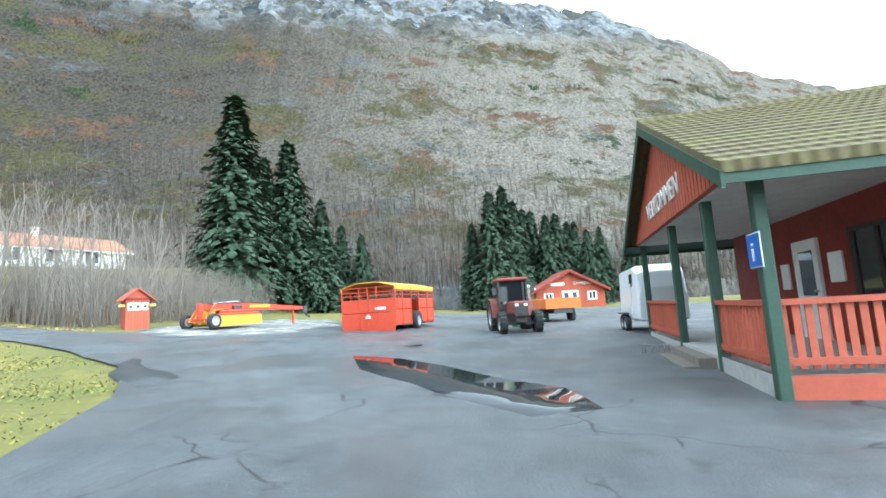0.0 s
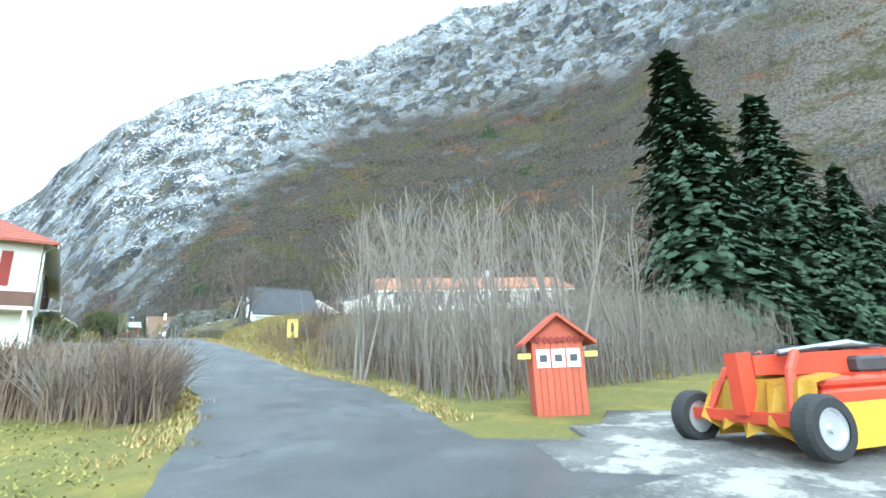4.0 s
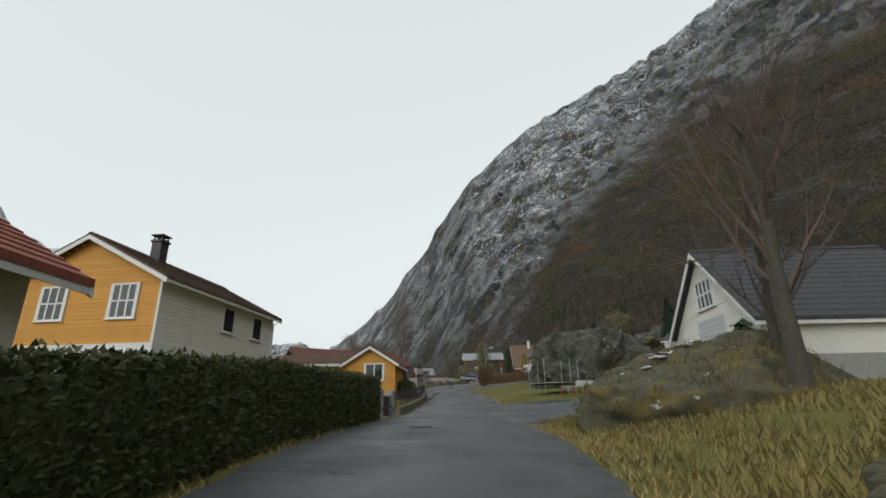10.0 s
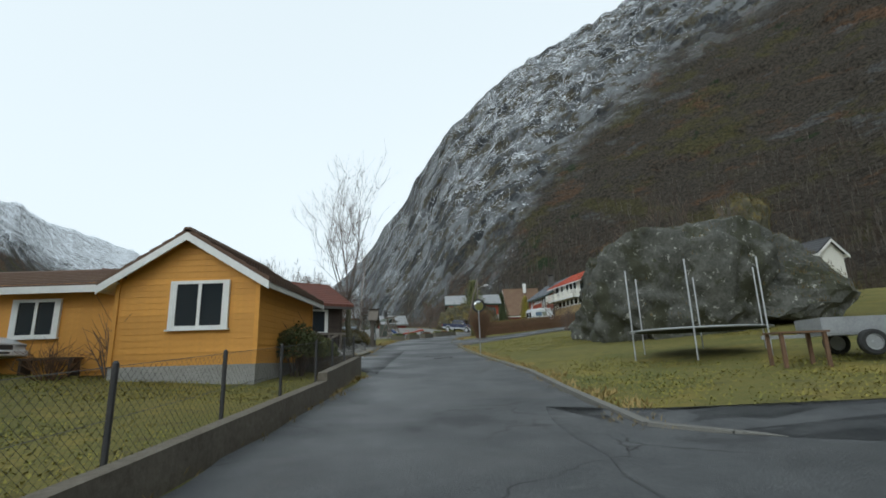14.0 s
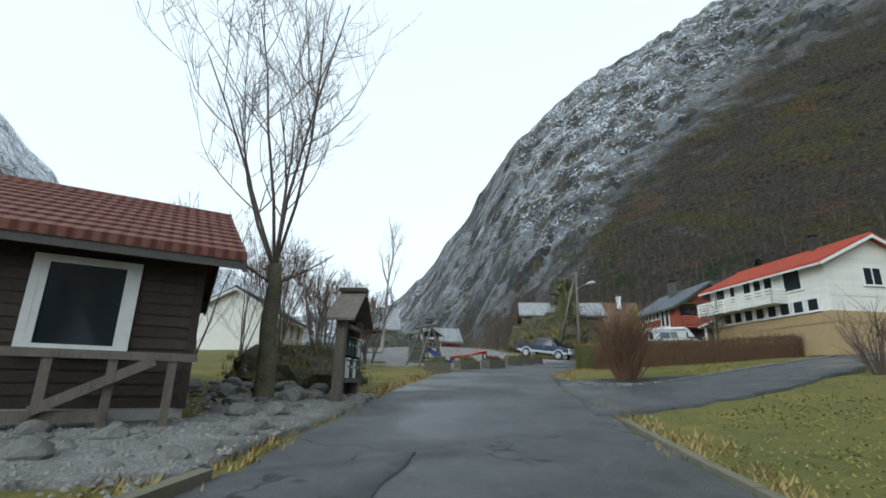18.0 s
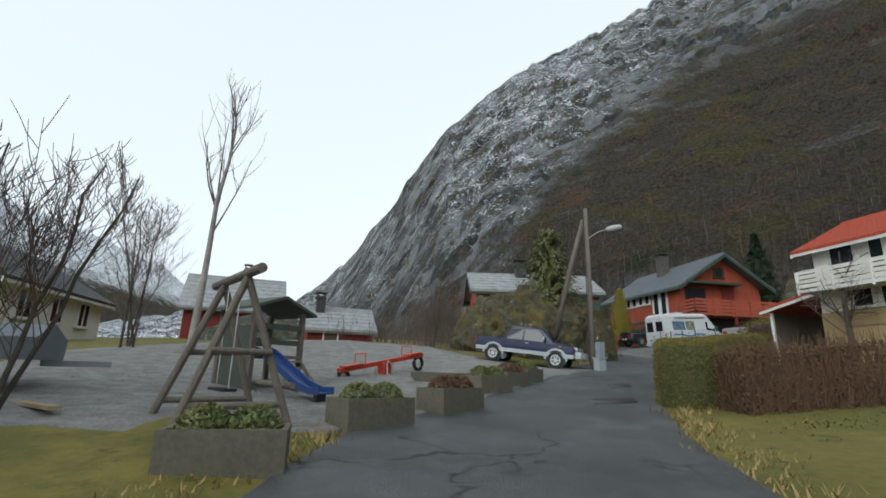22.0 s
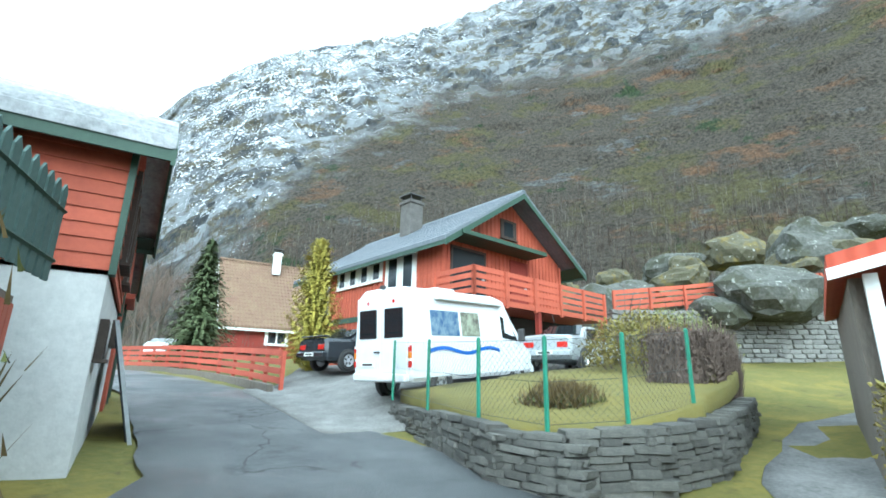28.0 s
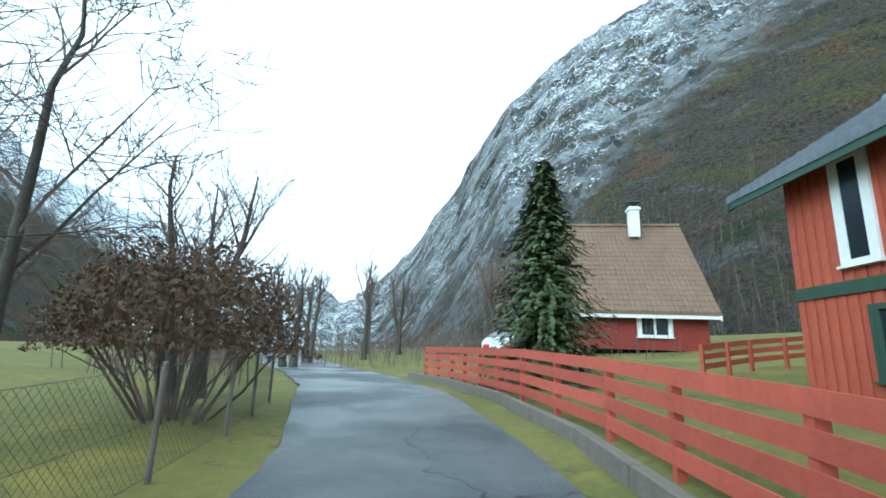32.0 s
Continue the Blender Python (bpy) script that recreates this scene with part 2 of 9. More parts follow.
FARM_YELLOW = mat("yellow_machine_paint", (0.62, 0.36, 0.03), (0.5, 0.29, 0.03), 1.5, 0.55, 0.05)
BLUE = mat("blue_plastic", (0.03, 0.07, 0.22), (0.025, 0.055, 0.17), 1.5, 0.4, 0.0)
LAMP_RED = mat("red_lens", (0.45, 0.02, 0.015), (0.35, 0.015, 0.01), 5, 0.2, 0.0)
LAMP_AMBER = mat("amber_lens", (0.6, 0.2, 0.02), (0.5, 0.16, 0.02), 5, 0.2, 0.0)
LAMP_CLEAR = mat("clear_lens", (0.7, 0.7, 0.7), (0.5, 0.5, 0.5), 5, 0.1, 0.0)
DARKMETAL = mat("dark_metal", (0.035, 0.036, 0.038), (0.055, 0.05, 0.048), 4, 0.55, 0.1)
GREEN_POST = mat("green_post_paint", (0.03, 0.16, 0.10), (0.025, 0.13, 0.08), 3, 0.5, 0.0)
PAPER = mat("white_paper", (0.75, 0.75, 0.73), (0.66, 0.66, 0.64), 3, 0.7, 0.0)
SIGN_YELLOW = mat("yellow_sign", (0.62, 0.42, 0.10), (0.5, 0.34, 0.09), 2, 0.7, 0.05)
SIGN_BLUE = mat("blue_sign", (0.02, 0.11, 0.42), (0.018, 0.09, 0.36), 2, 0.45, 0.0)
TARP = mat("yellow_tarpaulin", (0.66, 0.32, 0.03), (0.55, 0.26, 0.03), 1.0, 0.6, 0.1)
GLASS = glass("window_glass")
GLASS_CAR = glass("car_glass", (0.012, 0.014, 0.016), 0.03)


def mesh_mat(m, fn):
    fn(m.node_tree.nodes, m.node_tree.links, m.node_tree.nodes["Principled BSDF"])
    return m

# ---- building tools ----
def bm_box(bm, x0, y0, z0, x1, y1, z1, m=None):
    """A box between two corners, turned by m where given."""
    vs = [bm.verts.new((x, y, z)) for z in (z0, z1) for y in (y0, y1) for x in (x0, x1)]
    for f in ((0, 2, 3, 1), (4, 5, 7, 6), (0, 1, 5, 4), (2, 6, 7, 3), (0, 4, 6, 2), (1, 3, 7, 5)):
        bm.faces.new([vs[i] for i in f])
    if m is not None:
        for v in vs:
            v.co = m @ v.co
    return vs


def bm_prism(bm, poly, a, b, axis='y', m=None):
    """A polygon in the plane across an axis, drawn out from a to b along it."""
    def place(u, v, w):
        return {'x': (w, u, v), 'y': (u, w, v), 'z': (u, v, w)}[axis]
    lo = [bm.verts.new(place(u, v, a)) for u, v in poly]
    hi = [bm.verts.new(place(u, v, b)) for u, v in poly]
    k = len(poly)
    for i in range(k):
        bm.faces.new((lo[i], lo[(i + 1) % k], hi[(i + 1) % k], hi[i]))
    bm.faces.new(lo[::-1])
    bm.faces.new(hi)
    if m is not None:
        for v in lo + hi:
            v.co = m @ v.co
    return lo + hi


def bm_tube(bm, pts, radii, sides=6, cap=True):
    """A tapering tube along points."""
    rings = []
    pts = [Vector(p) for p in pts]
    for i, p in enumerate(pts):
        d = (pts[min(i + 1, len(pts) - 1)] - pts[max(i - 1, 0)])
        d = d.normalized() if d.length > 1e-6 else Vector((0, 0, 1))
        side = d.cross(Vector((0, 0, 1)) if abs(d.z) < 0.9 else Vector((1, 0, 0))).normalized()
        up = side.cross(d)
        r = radii[i] if hasattr(radii, '__len__') else radii
        rings.append([bm.verts.new(p + r * (math.cos(2 * math.pi * k / sides) * side + math.sin(2 * math.pi * k / sides) * up)) for k in range(sides)])
    for a, b in zip(rings, rings[1:]):
        for k in range(sides):
            bm.faces.new((a[k], a[(k + 1) % sides], b[(k + 1) % sides], b[k]))
    if cap:
        bm.faces.new(rings[0][::-1])
        bm.faces.new(rings[-1])


def bm_lathe(bm, prof, sides=24, axis='y', m=None, cap=True):
    """A profile of (radius, height) turned round an axis."""
    rings = []
    for r, h in prof:
        ring = []
        for k in range(sides):
            c, s = r * math.cos(2 * math.pi * k / sides), r * math.sin(2 * math.pi * k / sides)
            co = Vector({'y': (c, h, s), 'z': (c, s, h), 'x': (h, c, s)}[axis])
            ring.append(bm.verts.new(m @ co if m is not None else co))
        rings.append(ring)
    for a, b in zip(rings, rings[1:]):
        for k in range(sides):
            bm.faces.new((a[k], a[(k + 1) % sides], b[(k + 1) % sides], b[k]))
    if cap:
        bm.faces.new(rings[0][::-1])
        bm.faces.new(rings[-1])


def finish(bm, name, material, smooth=False, bevel=0.0):
    if bevel:
        bmesh.ops.bevel(bm, geom=bm.edges[:], offset=bevel, segments=1, affect='EDGES', clamp_overlap=True)
    bmesh.ops.recalc_face_normals(bm, faces=bm.faces[:])
    me = bpy.data.meshes.new(name)
    bm.to_mesh(me)
    bm.free()
    me.materials.append(material)
    if smooth:
        me.shade_smooth()
    return me


def part(name, bm, material, parent, label="", smooth=False, bevel=0.0, kind=""):
    ob = new(name, finish(bm, name, material, smooth, bevel))
    ob.parent = parent
    return tagged(ob, label, kind=kind)


def piece(name, me, parent, m):
    ob = new(name, me)
    ob.parent = parent
    ob.matrix_basis = m
    return ob


def thing(name, label, category, m, group="", kind=""):
    ob = new(name)
    ob.empty_display_size = 0.3
    ob.matrix_world = m
    return tagged(ob, label, category, group, kind)


def single(name, bm, material, label, category="", m=None, group="", kind="", smooth=False, bevel=0.0):
    ob = new(name, finish(bm, name, material, smooth, bevel))
    if m is not None:
        ob.matrix_world = m
    return tagged(ob, label, category, group, kind)


def boxed(name, dims, material, parent, label="", bevel=0.0, m=None):
    """A part that is one box: (x0, y0, z0, x1, y1, z1)."""
    bm = bmesh.new()
    bm_box(bm, *dims, m=m)
    return part(name, bm, material, parent, label, bevel=bevel)


def poly_mesh(name, verts, faces, material, label, kind="structure", category="", smooth=False):
    me = bpy.data.meshes.new(name)
    me.from_pydata(verts, [], faces)
    me.materials.append(material)
    me.update()
    if smooth:
        me.shade_smooth()
    return tagged(new(name, me), label, category, "", kind)


# ---- the lie of the land ----
ROAD_Y = np.array([-60, 0, 3, 6.5, 10, 14, 20, 30, 40, 50, 60, 70, 76, 82, 90, 100, 106, 110, 120, 130, 138, 144, 150, 160, 200, 260, 600, 3000], float)
ROAD_Z = np.array([-0.2, 0.08, 0.33, 0.5, 0.66, 0.93, 1.45, 2.7, 4.25, 5.57, 6.33, 6.6, 6.75, 7.15, 7.68, 8.33, 8.82, 9.17, 9.9, 10.72, 11.6, 12.0, 12.48, 12.95, 13.5, 14, 16, 30])
EDGE_Y = np.array([-60, 2, 4.5, 6, 8, 12, 16, 20, 24, 36, 52, 66, 76, 90, 104, 112, 118, 122, 126, 130, 133, 135.5, 138, 142, 149, 155, 162, 168, 176, 200, 260], float)
EDGE_L = np.array([-30, -30, 4.2, 8.3, 11.3, 14.5, 17, 18.2, 19.1, 19.3, 18.95, 18.7, 19.2, 19.5, 17.6, 17.5, 17.6, 18.3, 19.6, 21.4, 23.6, 26, 28.2, 29.9, 29.6, 28.3, 25.5, 22.2, 17, 4, -20])
EDGE_R = np.array([46, 46, 42, 38, 32, 25, 21.2, 22.8, 23.8, 24, 24.1, 24.4, 24.4, 24.2, 22.8, 22.2, 22.4, 23.2, 24.6, 26.6, 28.8, 31.0, 33.6, 33.6, 32.5, 31.5, 29.4, 26.6, 22, 9, -14])


def road_z(x, y):
    w = min(max((28 - y) / 14, 0), 1)
    return float(np.interp(y, ROAD_Y, ROAD_Z)) + w * 0.02 * min(max(x - 4, 0), 40)


def smooth01(v):
    v = min(max(v, 0), 1)
    return v * v * (3 - 2 * v)


def land(x, y):
    """Height of the ground."""
    z = road_z(x, y)
    left, right = float(np.interp(y, EDGE_Y, EDGE_L)), float(np.interp(y, EDGE_Y, EDGE_R))
    up = smooth01((y - 18) / 14)
    e = x - right - 0.6
    if e > 0:
        z += up * 0.075 * min(e, 60)
        z += 1.5 * smooth01((y - 30) / 10) * smooth01((60 - y) / 10) * smooth01((e - 0.3) / 5.0)
        z += 0.5 * smooth01((x - 24.6) / 6) * smooth01((y - 52) / 4) * smooth01((70 - y) / 4)
        z += 0.3 * smooth01(e / 2) * smooth01((y - 141) / 3) * smooth01((158 - y) / 4)
    w = left - 0.5 - x
    if w > 0:
        z += smooth01((y - 66) / 10) * 0.05 * min(w, 12)
        z -= 0.02 * min(max(w - 12, 0), 60) * smooth01((y - 20) / 20)
    return z


def at(x, y, rz=0.0, dz=0.0):
    return pose(x, y, land(x, y) + dz, 0, 0, rz)

# ---- ground, road, mountains ----
def ground_material():
    m = mat("winter_grass", (0.07, 0.08, 0.014), (0.16, 0.13, 0.03), 0.3, 0.95, 0.9, fine=26)
    speckled(m, .55, .52, .62, (0.2, 0.155, 0.03), .7)
    return speckled(m, 1.7, .57, .66, (0.05, 0.042, 0.015), .7)


def axis_steps(lo, hi, step, far, grow=1.35):
    out = list(np.arange(lo, hi + step / 2, step))
    d = step
    while out[-1] < far:
        d *= grow
        out.append(out[-1] + d)
    d = step
    while out[0] > -far:
        d *= grow
        out.insert(0, out[0] - d)
    return out


xs, ys = axis_steps(-12, 62, 1.0, 3500), axis_steps(-26, 186, 1.0, 3500)
verts = []
for y in ys:
    for x in xs:
        z = land(x, y)
        near = smooth01((float(np.interp(y, EDGE_Y, EDGE_L)) - 0.3 - x) / 0.8) + smooth01((x - float(np.interp(y, EDGE_Y, EDGE_R)) - 0.3) / 0.8)
        z += near * 0.06 * noise.noise((x * 0.5, y * 0.5, 0)) + near * 0.12 * noise.noise((x * 0.11, y * 0.11, 3)) - 0.02
        verts.append((x, y, z))
nx = len(xs)
faces = [(j * nx + i, j * nx + i + 1, (j + 1) * nx + i + 1, (j + 1) * nx + i) for j in range(len(ys) - 1) for i in range(nx - 1)]
poly_mesh("ground", verts, faces, ground_material(), "mossy winter lawn and dry grass on the valley floor", smooth=True)


def drape(name, left, right, y0, y1, material, label, step=0.5, cols=12, lift=0.03, wobble=0.12, kind="structure"):
    """A strip on the ground between two edges given as functions of y."""
    vs, rows = [], int((y1 - y0) / step) + 1
    for j in range(rows):
        y = y0 + j * step
        a, b = left(y) + wobble * noise.noise((y * 0.9, 1, 0)), right(y) + wobble * noise.noise((y * 0.9, 7, 0))
        for i in range(cols + 1):
            x = a + (b - a) * i / cols
            vs.append((x, y, road_z(x, y) + lift if lift < 0.1 and kind == "structure" else land(x, y) + lift))
    k = cols + 1
    fs = [(j * k + i, j * k + i + 1, (j + 1) * k + i + 1, (j + 1) * k + i) for j in range(rows - 1) for i in range(cols)]
    return poly_mesh(name, vs, fs, material, label, kind, smooth=True)


def patch(name, outline, material, label, lift=0.025, step=0.6, over=road_z, rough=0.0, ragged=0.2):
    """A patch of another surface, laid over the ground inside an outline."""
    bm = bmesh.new()
    ring = []
    for (xa, ya), (xb, yb) in zip(outline, outline[1:] + outline[:1]):
        n = max(1, int(math.hypot(xb - xa, yb - ya) / 0.7))
        ring += [(xa + (xb - xa) * k / n, ya + (yb - ya) * k / n) for k in range(n)]
    vs = [bm.verts.new((x + ragged * noise.noise((x * 1.3, y * 1.3, 2)), y + ragged * noise.noise((x * 1.3, y * 1.3, 5)), 0)) for x, y in ring]
    bm.faces.new(vs)
    bmesh.ops.triangulate(bm, faces=bm.faces[:])
    for _ in range(4):
        long = [e for e in bm.edges if e.calc_length() > step * 2]
        if not long:
            break
        bmesh.ops.subdivide_edges(bm, edges=long, cuts=1)
        bmesh.ops.triangulate(bm, faces=[f for f in bm.faces if len(f.verts) > 3])
    for v in bm.verts:
        v.co.z = over(v.co.x, v.co.y) + lift + rough * noise.noise((v.co.x * 2, v.co.y * 2, 0))
    rim = bmesh.ops.extrude_edge_only(bm, edges=[e for e in bm.edges if e.is_boundary])["geom"]
    for v in rim:
        if isinstance(v, bmesh.types.BMVert):
            v.co.z -= 0.25
    return single(name, bm, material, label, kind="structure", smooth=True)


def asphalt_material():
    m = mat("damp_asphalt", (0.036, 0.039, 0.042), (0.1, 0.104, 0.106), 0.9, 0.55, 0.8, fine=34, spec=0.5)
    n, l, b = m.node_tree.nodes, m.node_tree.links, m.node_tree.nodes["Principled BSDF"]
    tc, wet, mr = n.new("ShaderNodeTexCoord"), n.new("ShaderNodeTexNoise"), n.new("ShaderNodeMapRange")
    wet.inputs["Scale"].default_value = 0.4
    wet.inputs["Detail"].default_value = 4
    mr.inputs["From Min"].default_value = 0.42
    mr.inputs["From Max"].default_value = 0.62
    mr.inputs["To Min"].default_value = 0.34
    mr.inputs["To Max"].default_value = 0.75
    l.new(tc.outputs["Object"], wet.inputs["Vector"])
    l.new(wet.outputs["Fac"], mr.inputs["Value"])
    l.new(mr.outputs[0], b.inputs["Roughness"])
    base = b.inputs["Base Color"].links[0].from_socket
    warp, add, vor, thin, some, both, col = (n.new("ShaderNode" + k) for k in ("TexNoise", "VectorMath", "TexVoronoi", "MapRange", "MapRange", "Math", "Mix"))
    warp.inputs["Scale"].default_value = 1.3
    l.new(tc.outputs["Object"], warp.inputs["Vector"])
    add.operation = 'ADD'
    l.new(tc.outputs["Object"], add.inputs[0])
    l.new(warp.outputs["Color"], add.inputs[1])
    vor.feature = 'DISTANCE_TO_EDGE'
    vor.inputs["Scale"].default_value = 0.42
    l.new(add.outputs[0], vor.inputs["Vector"])
    thin.inputs["From Min"].default_value, thin.inputs["From Max"].default_value = 0.003, 0.011
    thin.inputs["To Min"].default_value, thin.inputs["To Max"].default_value = 1, 0
    l.new(vor.outputs["Distance"], thin.inputs["Value"])
    some.inputs["From Min"].default_value, some.inputs["From Max"].default_value = 0.46, 0.53
    l.new(wet.outputs["Fac"], some.inputs["Value"])
    both.operation = 'MULTIPLY'
    l.new(thin.outputs[0], both.inputs[0])
    l.new(some.outputs[0], both.inputs[1])
    col.data_type = 'RGBA'
    l.new(both.outputs[0], col.inputs[0])
    l.new(base, col.inputs[6])
    col.inputs[7].default_value = (0.012, 0.012, 0.012, 1)
    l.new(col.outputs[2], b.inputs["Base Color"])
    return m


ASPHALT = speckled(speckled(asphalt_material(), .8, .56, .64, (0.115, 0.118, 0.118), .6), .5, .6, .64, (0.026, 0.027, 0.029), .6)
PATCHED = mat("fresh_dark_asphalt", (0.028, 0.03, 0.032), (0.038, 0.04, 0.042), 1.5, 0.45, 0.3, fine=30, spec=0.5)
GRAVEL = mat("grey_gravel", (0.25, 0.245, 0.235), (0.1, 0.098, 0.092), 2.2, 0.95, 1.0, fine=9)
GRAVEL_DARK = mat("dark_gravel", (0.3, 0.295, 0.28), (0.1, 0.097, 0.09), 2.6, 0.95, 1.0, fine=9)
WATER = glass("puddle_water", (0.03, 0.032, 0.034), 0.04)
edge_l = lambda y: float(np.interp(y, EDGE_Y, EDGE_L))
edge_r = lambda y: float(np.interp(y, EDGE_Y, EDGE_R))
drape("road", edge_l, edge_r, -20, 262, ASPHALT, "damp worn grey asphalt village lane", cols=14)


def mountain_material(name="mountainside", lift=0.0, thin=0.572):
    m = bpy.data.materials.new(name)
    m.use_nodes = True
    n, l = m.node_tree.nodes, m.node_tree.links
    b = n["Principled BSDF"]
    b.inputs["Roughness"].default_value = 0.95
    b.inputs["Specular IOR Level"].default_value = 0.1
    geo, tc = n.new("ShaderNodeNewGeometry"), n.new("ShaderNodeTexCoord")

    def tex(scale, detail=8, rough=0.65, stretch=(1, 1, 1)):
        mp, t = n.new("ShaderNodeMapping"), n.new("ShaderNodeTexNoise")
        mp.inputs["Scale"].default_value = stretch
        l.new(tc.outputs["Object"], mp.inputs["Vector"])
        l.new(mp.outputs[0], t.inputs["Vector"])
        t.inputs["Scale"].default_value, t.inputs["Detail"].default_value, t.inputs["Roughness"].default_value = scale, detail, rough
        return t.outputs["Fac"]

    def between(value, lo, hi):
        r = n.new("ShaderNodeMapRange")
        r.interpolation_type = 'SMOOTHSTEP'
        r.inputs["From Min"].default_value, r.inputs["From Max"].default_value = lo, hi
        l.new(value, r.inputs["Value"])
        return r.outputs[0]

    def math2(op, a, c):
        k = n.new("ShaderNodeMath")
        k.operation = op
        for i, v in enumerate((a, c)):
            if isinstance(v, (int, float)):
                k.inputs[i].default_value = v
            else:
                l.new(v, k.inputs[i])
        return k.outputs[0]

    def mixed(f, a, c):
        k = n.new("ShaderNodeMix")
        k.data_type = 'RGBA'
        l.new(f, k.inputs[0])
        for i, v in ((6, a), (7, c)):
            if isinstance(v, tuple):
                k.inputs[i].default_value = (*v, 1)
            else:
                l.new(v, k.inputs[i])
        return k.outputs[2]

    sep = n.new("ShaderNodeSeparateXYZ")
    l.new(tc.outputs["Object"], sep.inputs[0])
    height = sep.outputs["Z"]
    nsep = n.new("ShaderNodeSeparateXYZ")
    l.new(geo.outputs["Normal"], nsep.inputs[0])
    def cells(scale, stretch):
        mp, t = n.new("ShaderNodeMapping"), n.new("ShaderNodeTexVoronoi")
        mp.inputs["Scale"].default_value = stretch
        warp, mv = n.new("ShaderNodeTexNoise"), n.new("ShaderNodeVectorMath")
        warp.inputs["Scale"].default_value, warp.inputs["Detail"].default_value = 0.03, 5
        l.new(tc.outputs["Object"], warp.inputs["Vector"])
        mv.operation = 'MULTIPLY_ADD'
        mv.inputs[1].default_value = (34, 34, 34)
        l.new(warp.outputs["Color"], mv.inputs[0])
        l.new(tc.outputs["Object"], mv.inputs[2])
        l.new(mv.outputs[0], mp.inputs["Vector"])
        l.new(mp.outputs[0], t.inputs["Vector"])
        t.inputs["Scale"].default_value = scale
        return t.outputs["Distance"], t.outputs["Color"]

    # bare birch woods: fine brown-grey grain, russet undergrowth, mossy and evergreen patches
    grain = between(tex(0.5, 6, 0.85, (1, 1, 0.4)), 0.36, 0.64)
    # wood tone by Y: southern haze and northern dimness are painted into the colour
    north_dim = between(math2('ADD', sep.outputs["Y"], math2('MULTIPLY', tex(0.008, 6), 160)), -40, 330)
    wood = mixed(north_dim, mixed(grain, (0.042, 0.037, 0.029), (0.2, 0.178, 0.148)), mixed(grain, (0.011, 0.0092, 0.007), (0.066, 0.056, 0.044)))
    moss = mixed(grain, (0.016, 0.015, 0.007), (0.075, 0.066, 0.03))
    rust = mixed(grain, (0.022, 0.012, 0.007), (0.11, 0.066, 0.038))
    wood = mixed(between(tex(0.016, 8, 0.75), 0.5, 0.6), wood, moss)
    wood = mixed(between(tex(0.021, 7, 0.75, (1, 1, 1.4)), 0.54, 0.62), wood, rust)
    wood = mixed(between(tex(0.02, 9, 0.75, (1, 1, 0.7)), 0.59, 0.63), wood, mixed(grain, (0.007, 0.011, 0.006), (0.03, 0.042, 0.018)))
    # grey crags: upright faces and cracks
    _, tone = cells(0.05, (1, 1, 0.3))
    small, _ = cells(0.16, (1, 1, 0.45))
    face = n.new("ShaderNodeSeparateColor")
    l.new(tone, face.inputs[0])
    rough_tone = math2('ADD', math2('MULTIPLY', face.outputs[0], 0.32), math2('MULTIPLY', tex(0.11, 10, 0.75, (1, 1, 0.5)), 0.85))
    rock = mixed(between(rough_tone, 0.38, 0.78), (0.02, 0.022, 0.024), (0.165, 0.172, 0.18))
    cliff = math2('MULTIPLY', between(tex(0.014, 9, 0.7, (1, 1, 1.7)), 0.585, 0.62), 0.75)
    # the crag line rises from the north end of the slope towards the summit
    along = math2('ADD', height, math2('ADD', math2('MULTIPLY', sep.outputs["X"], -0.95), math2('MULTIPLY', sep.outputs["Y"], -0.29)))
    if lift:
        along = math2('ADD', height, lift - 560)
    high = between(math2('ADD', along, math2('MULTIPLY', tex(0.013, 10, 0.72), 160)), -35, 5)
    if not lift:
        high = math2('MAXIMUM', high, between(math2('ADD', height, math2('MULTIPLY', tex(0.012, 9, 0.75), 170)), 395, 475))
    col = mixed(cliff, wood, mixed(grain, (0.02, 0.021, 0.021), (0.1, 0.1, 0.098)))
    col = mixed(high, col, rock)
    veg = math2('MULTIPLY', high, between(tex(0.06, 9, 0.75), 0.49, 0.58))
    col = mixed(veg, col, mixed(grain, (0.02, 0.018, 0.011), (0.1, 0.088, 0.06)))
    # dusting of snow on ledges and between stones
    ledge = math2('ADD', math2('ADD', tex(0.36, 5, 0.66, (1, 1, 1.6)), math2('MULTIPLY', tex(0.045, 6, 0.7), 0.45)), math2('MULTIPLY', nsep.outputs["Z"], 0.14))
    drift = math2('ADD', ledge, math2('MULTIPLY', between(math2('ADD', along, math2('MULTIPLY', tex(0.006, 6, 0.7), 160)), -70, 90), 0.12))
    snow = math2('MULTIPLY', between(drift, thin + 0.43, thin + 0.45), high)
    col = mixed(snow, col, (0.78, 0.81, 0.85))
    l.new(col, b.inputs["Base Color"])
    bp = n.new("ShaderNodeBump")
    bp.inputs["Strength"].default_value = 1.0
    bp.inputs["Distance"].default_value = 3.5
    relief = math2('ADD', math2('MULTIPLY', small, 0.12), math2('MULTIPLY', tex(0.11, 12, 0.75, (1, 1, 0.6)), 0.6))
    l.new(relief, bp.inputs["Height"])
    l.new(bp.outputs[0], b.inputs["Normal"])
    return m


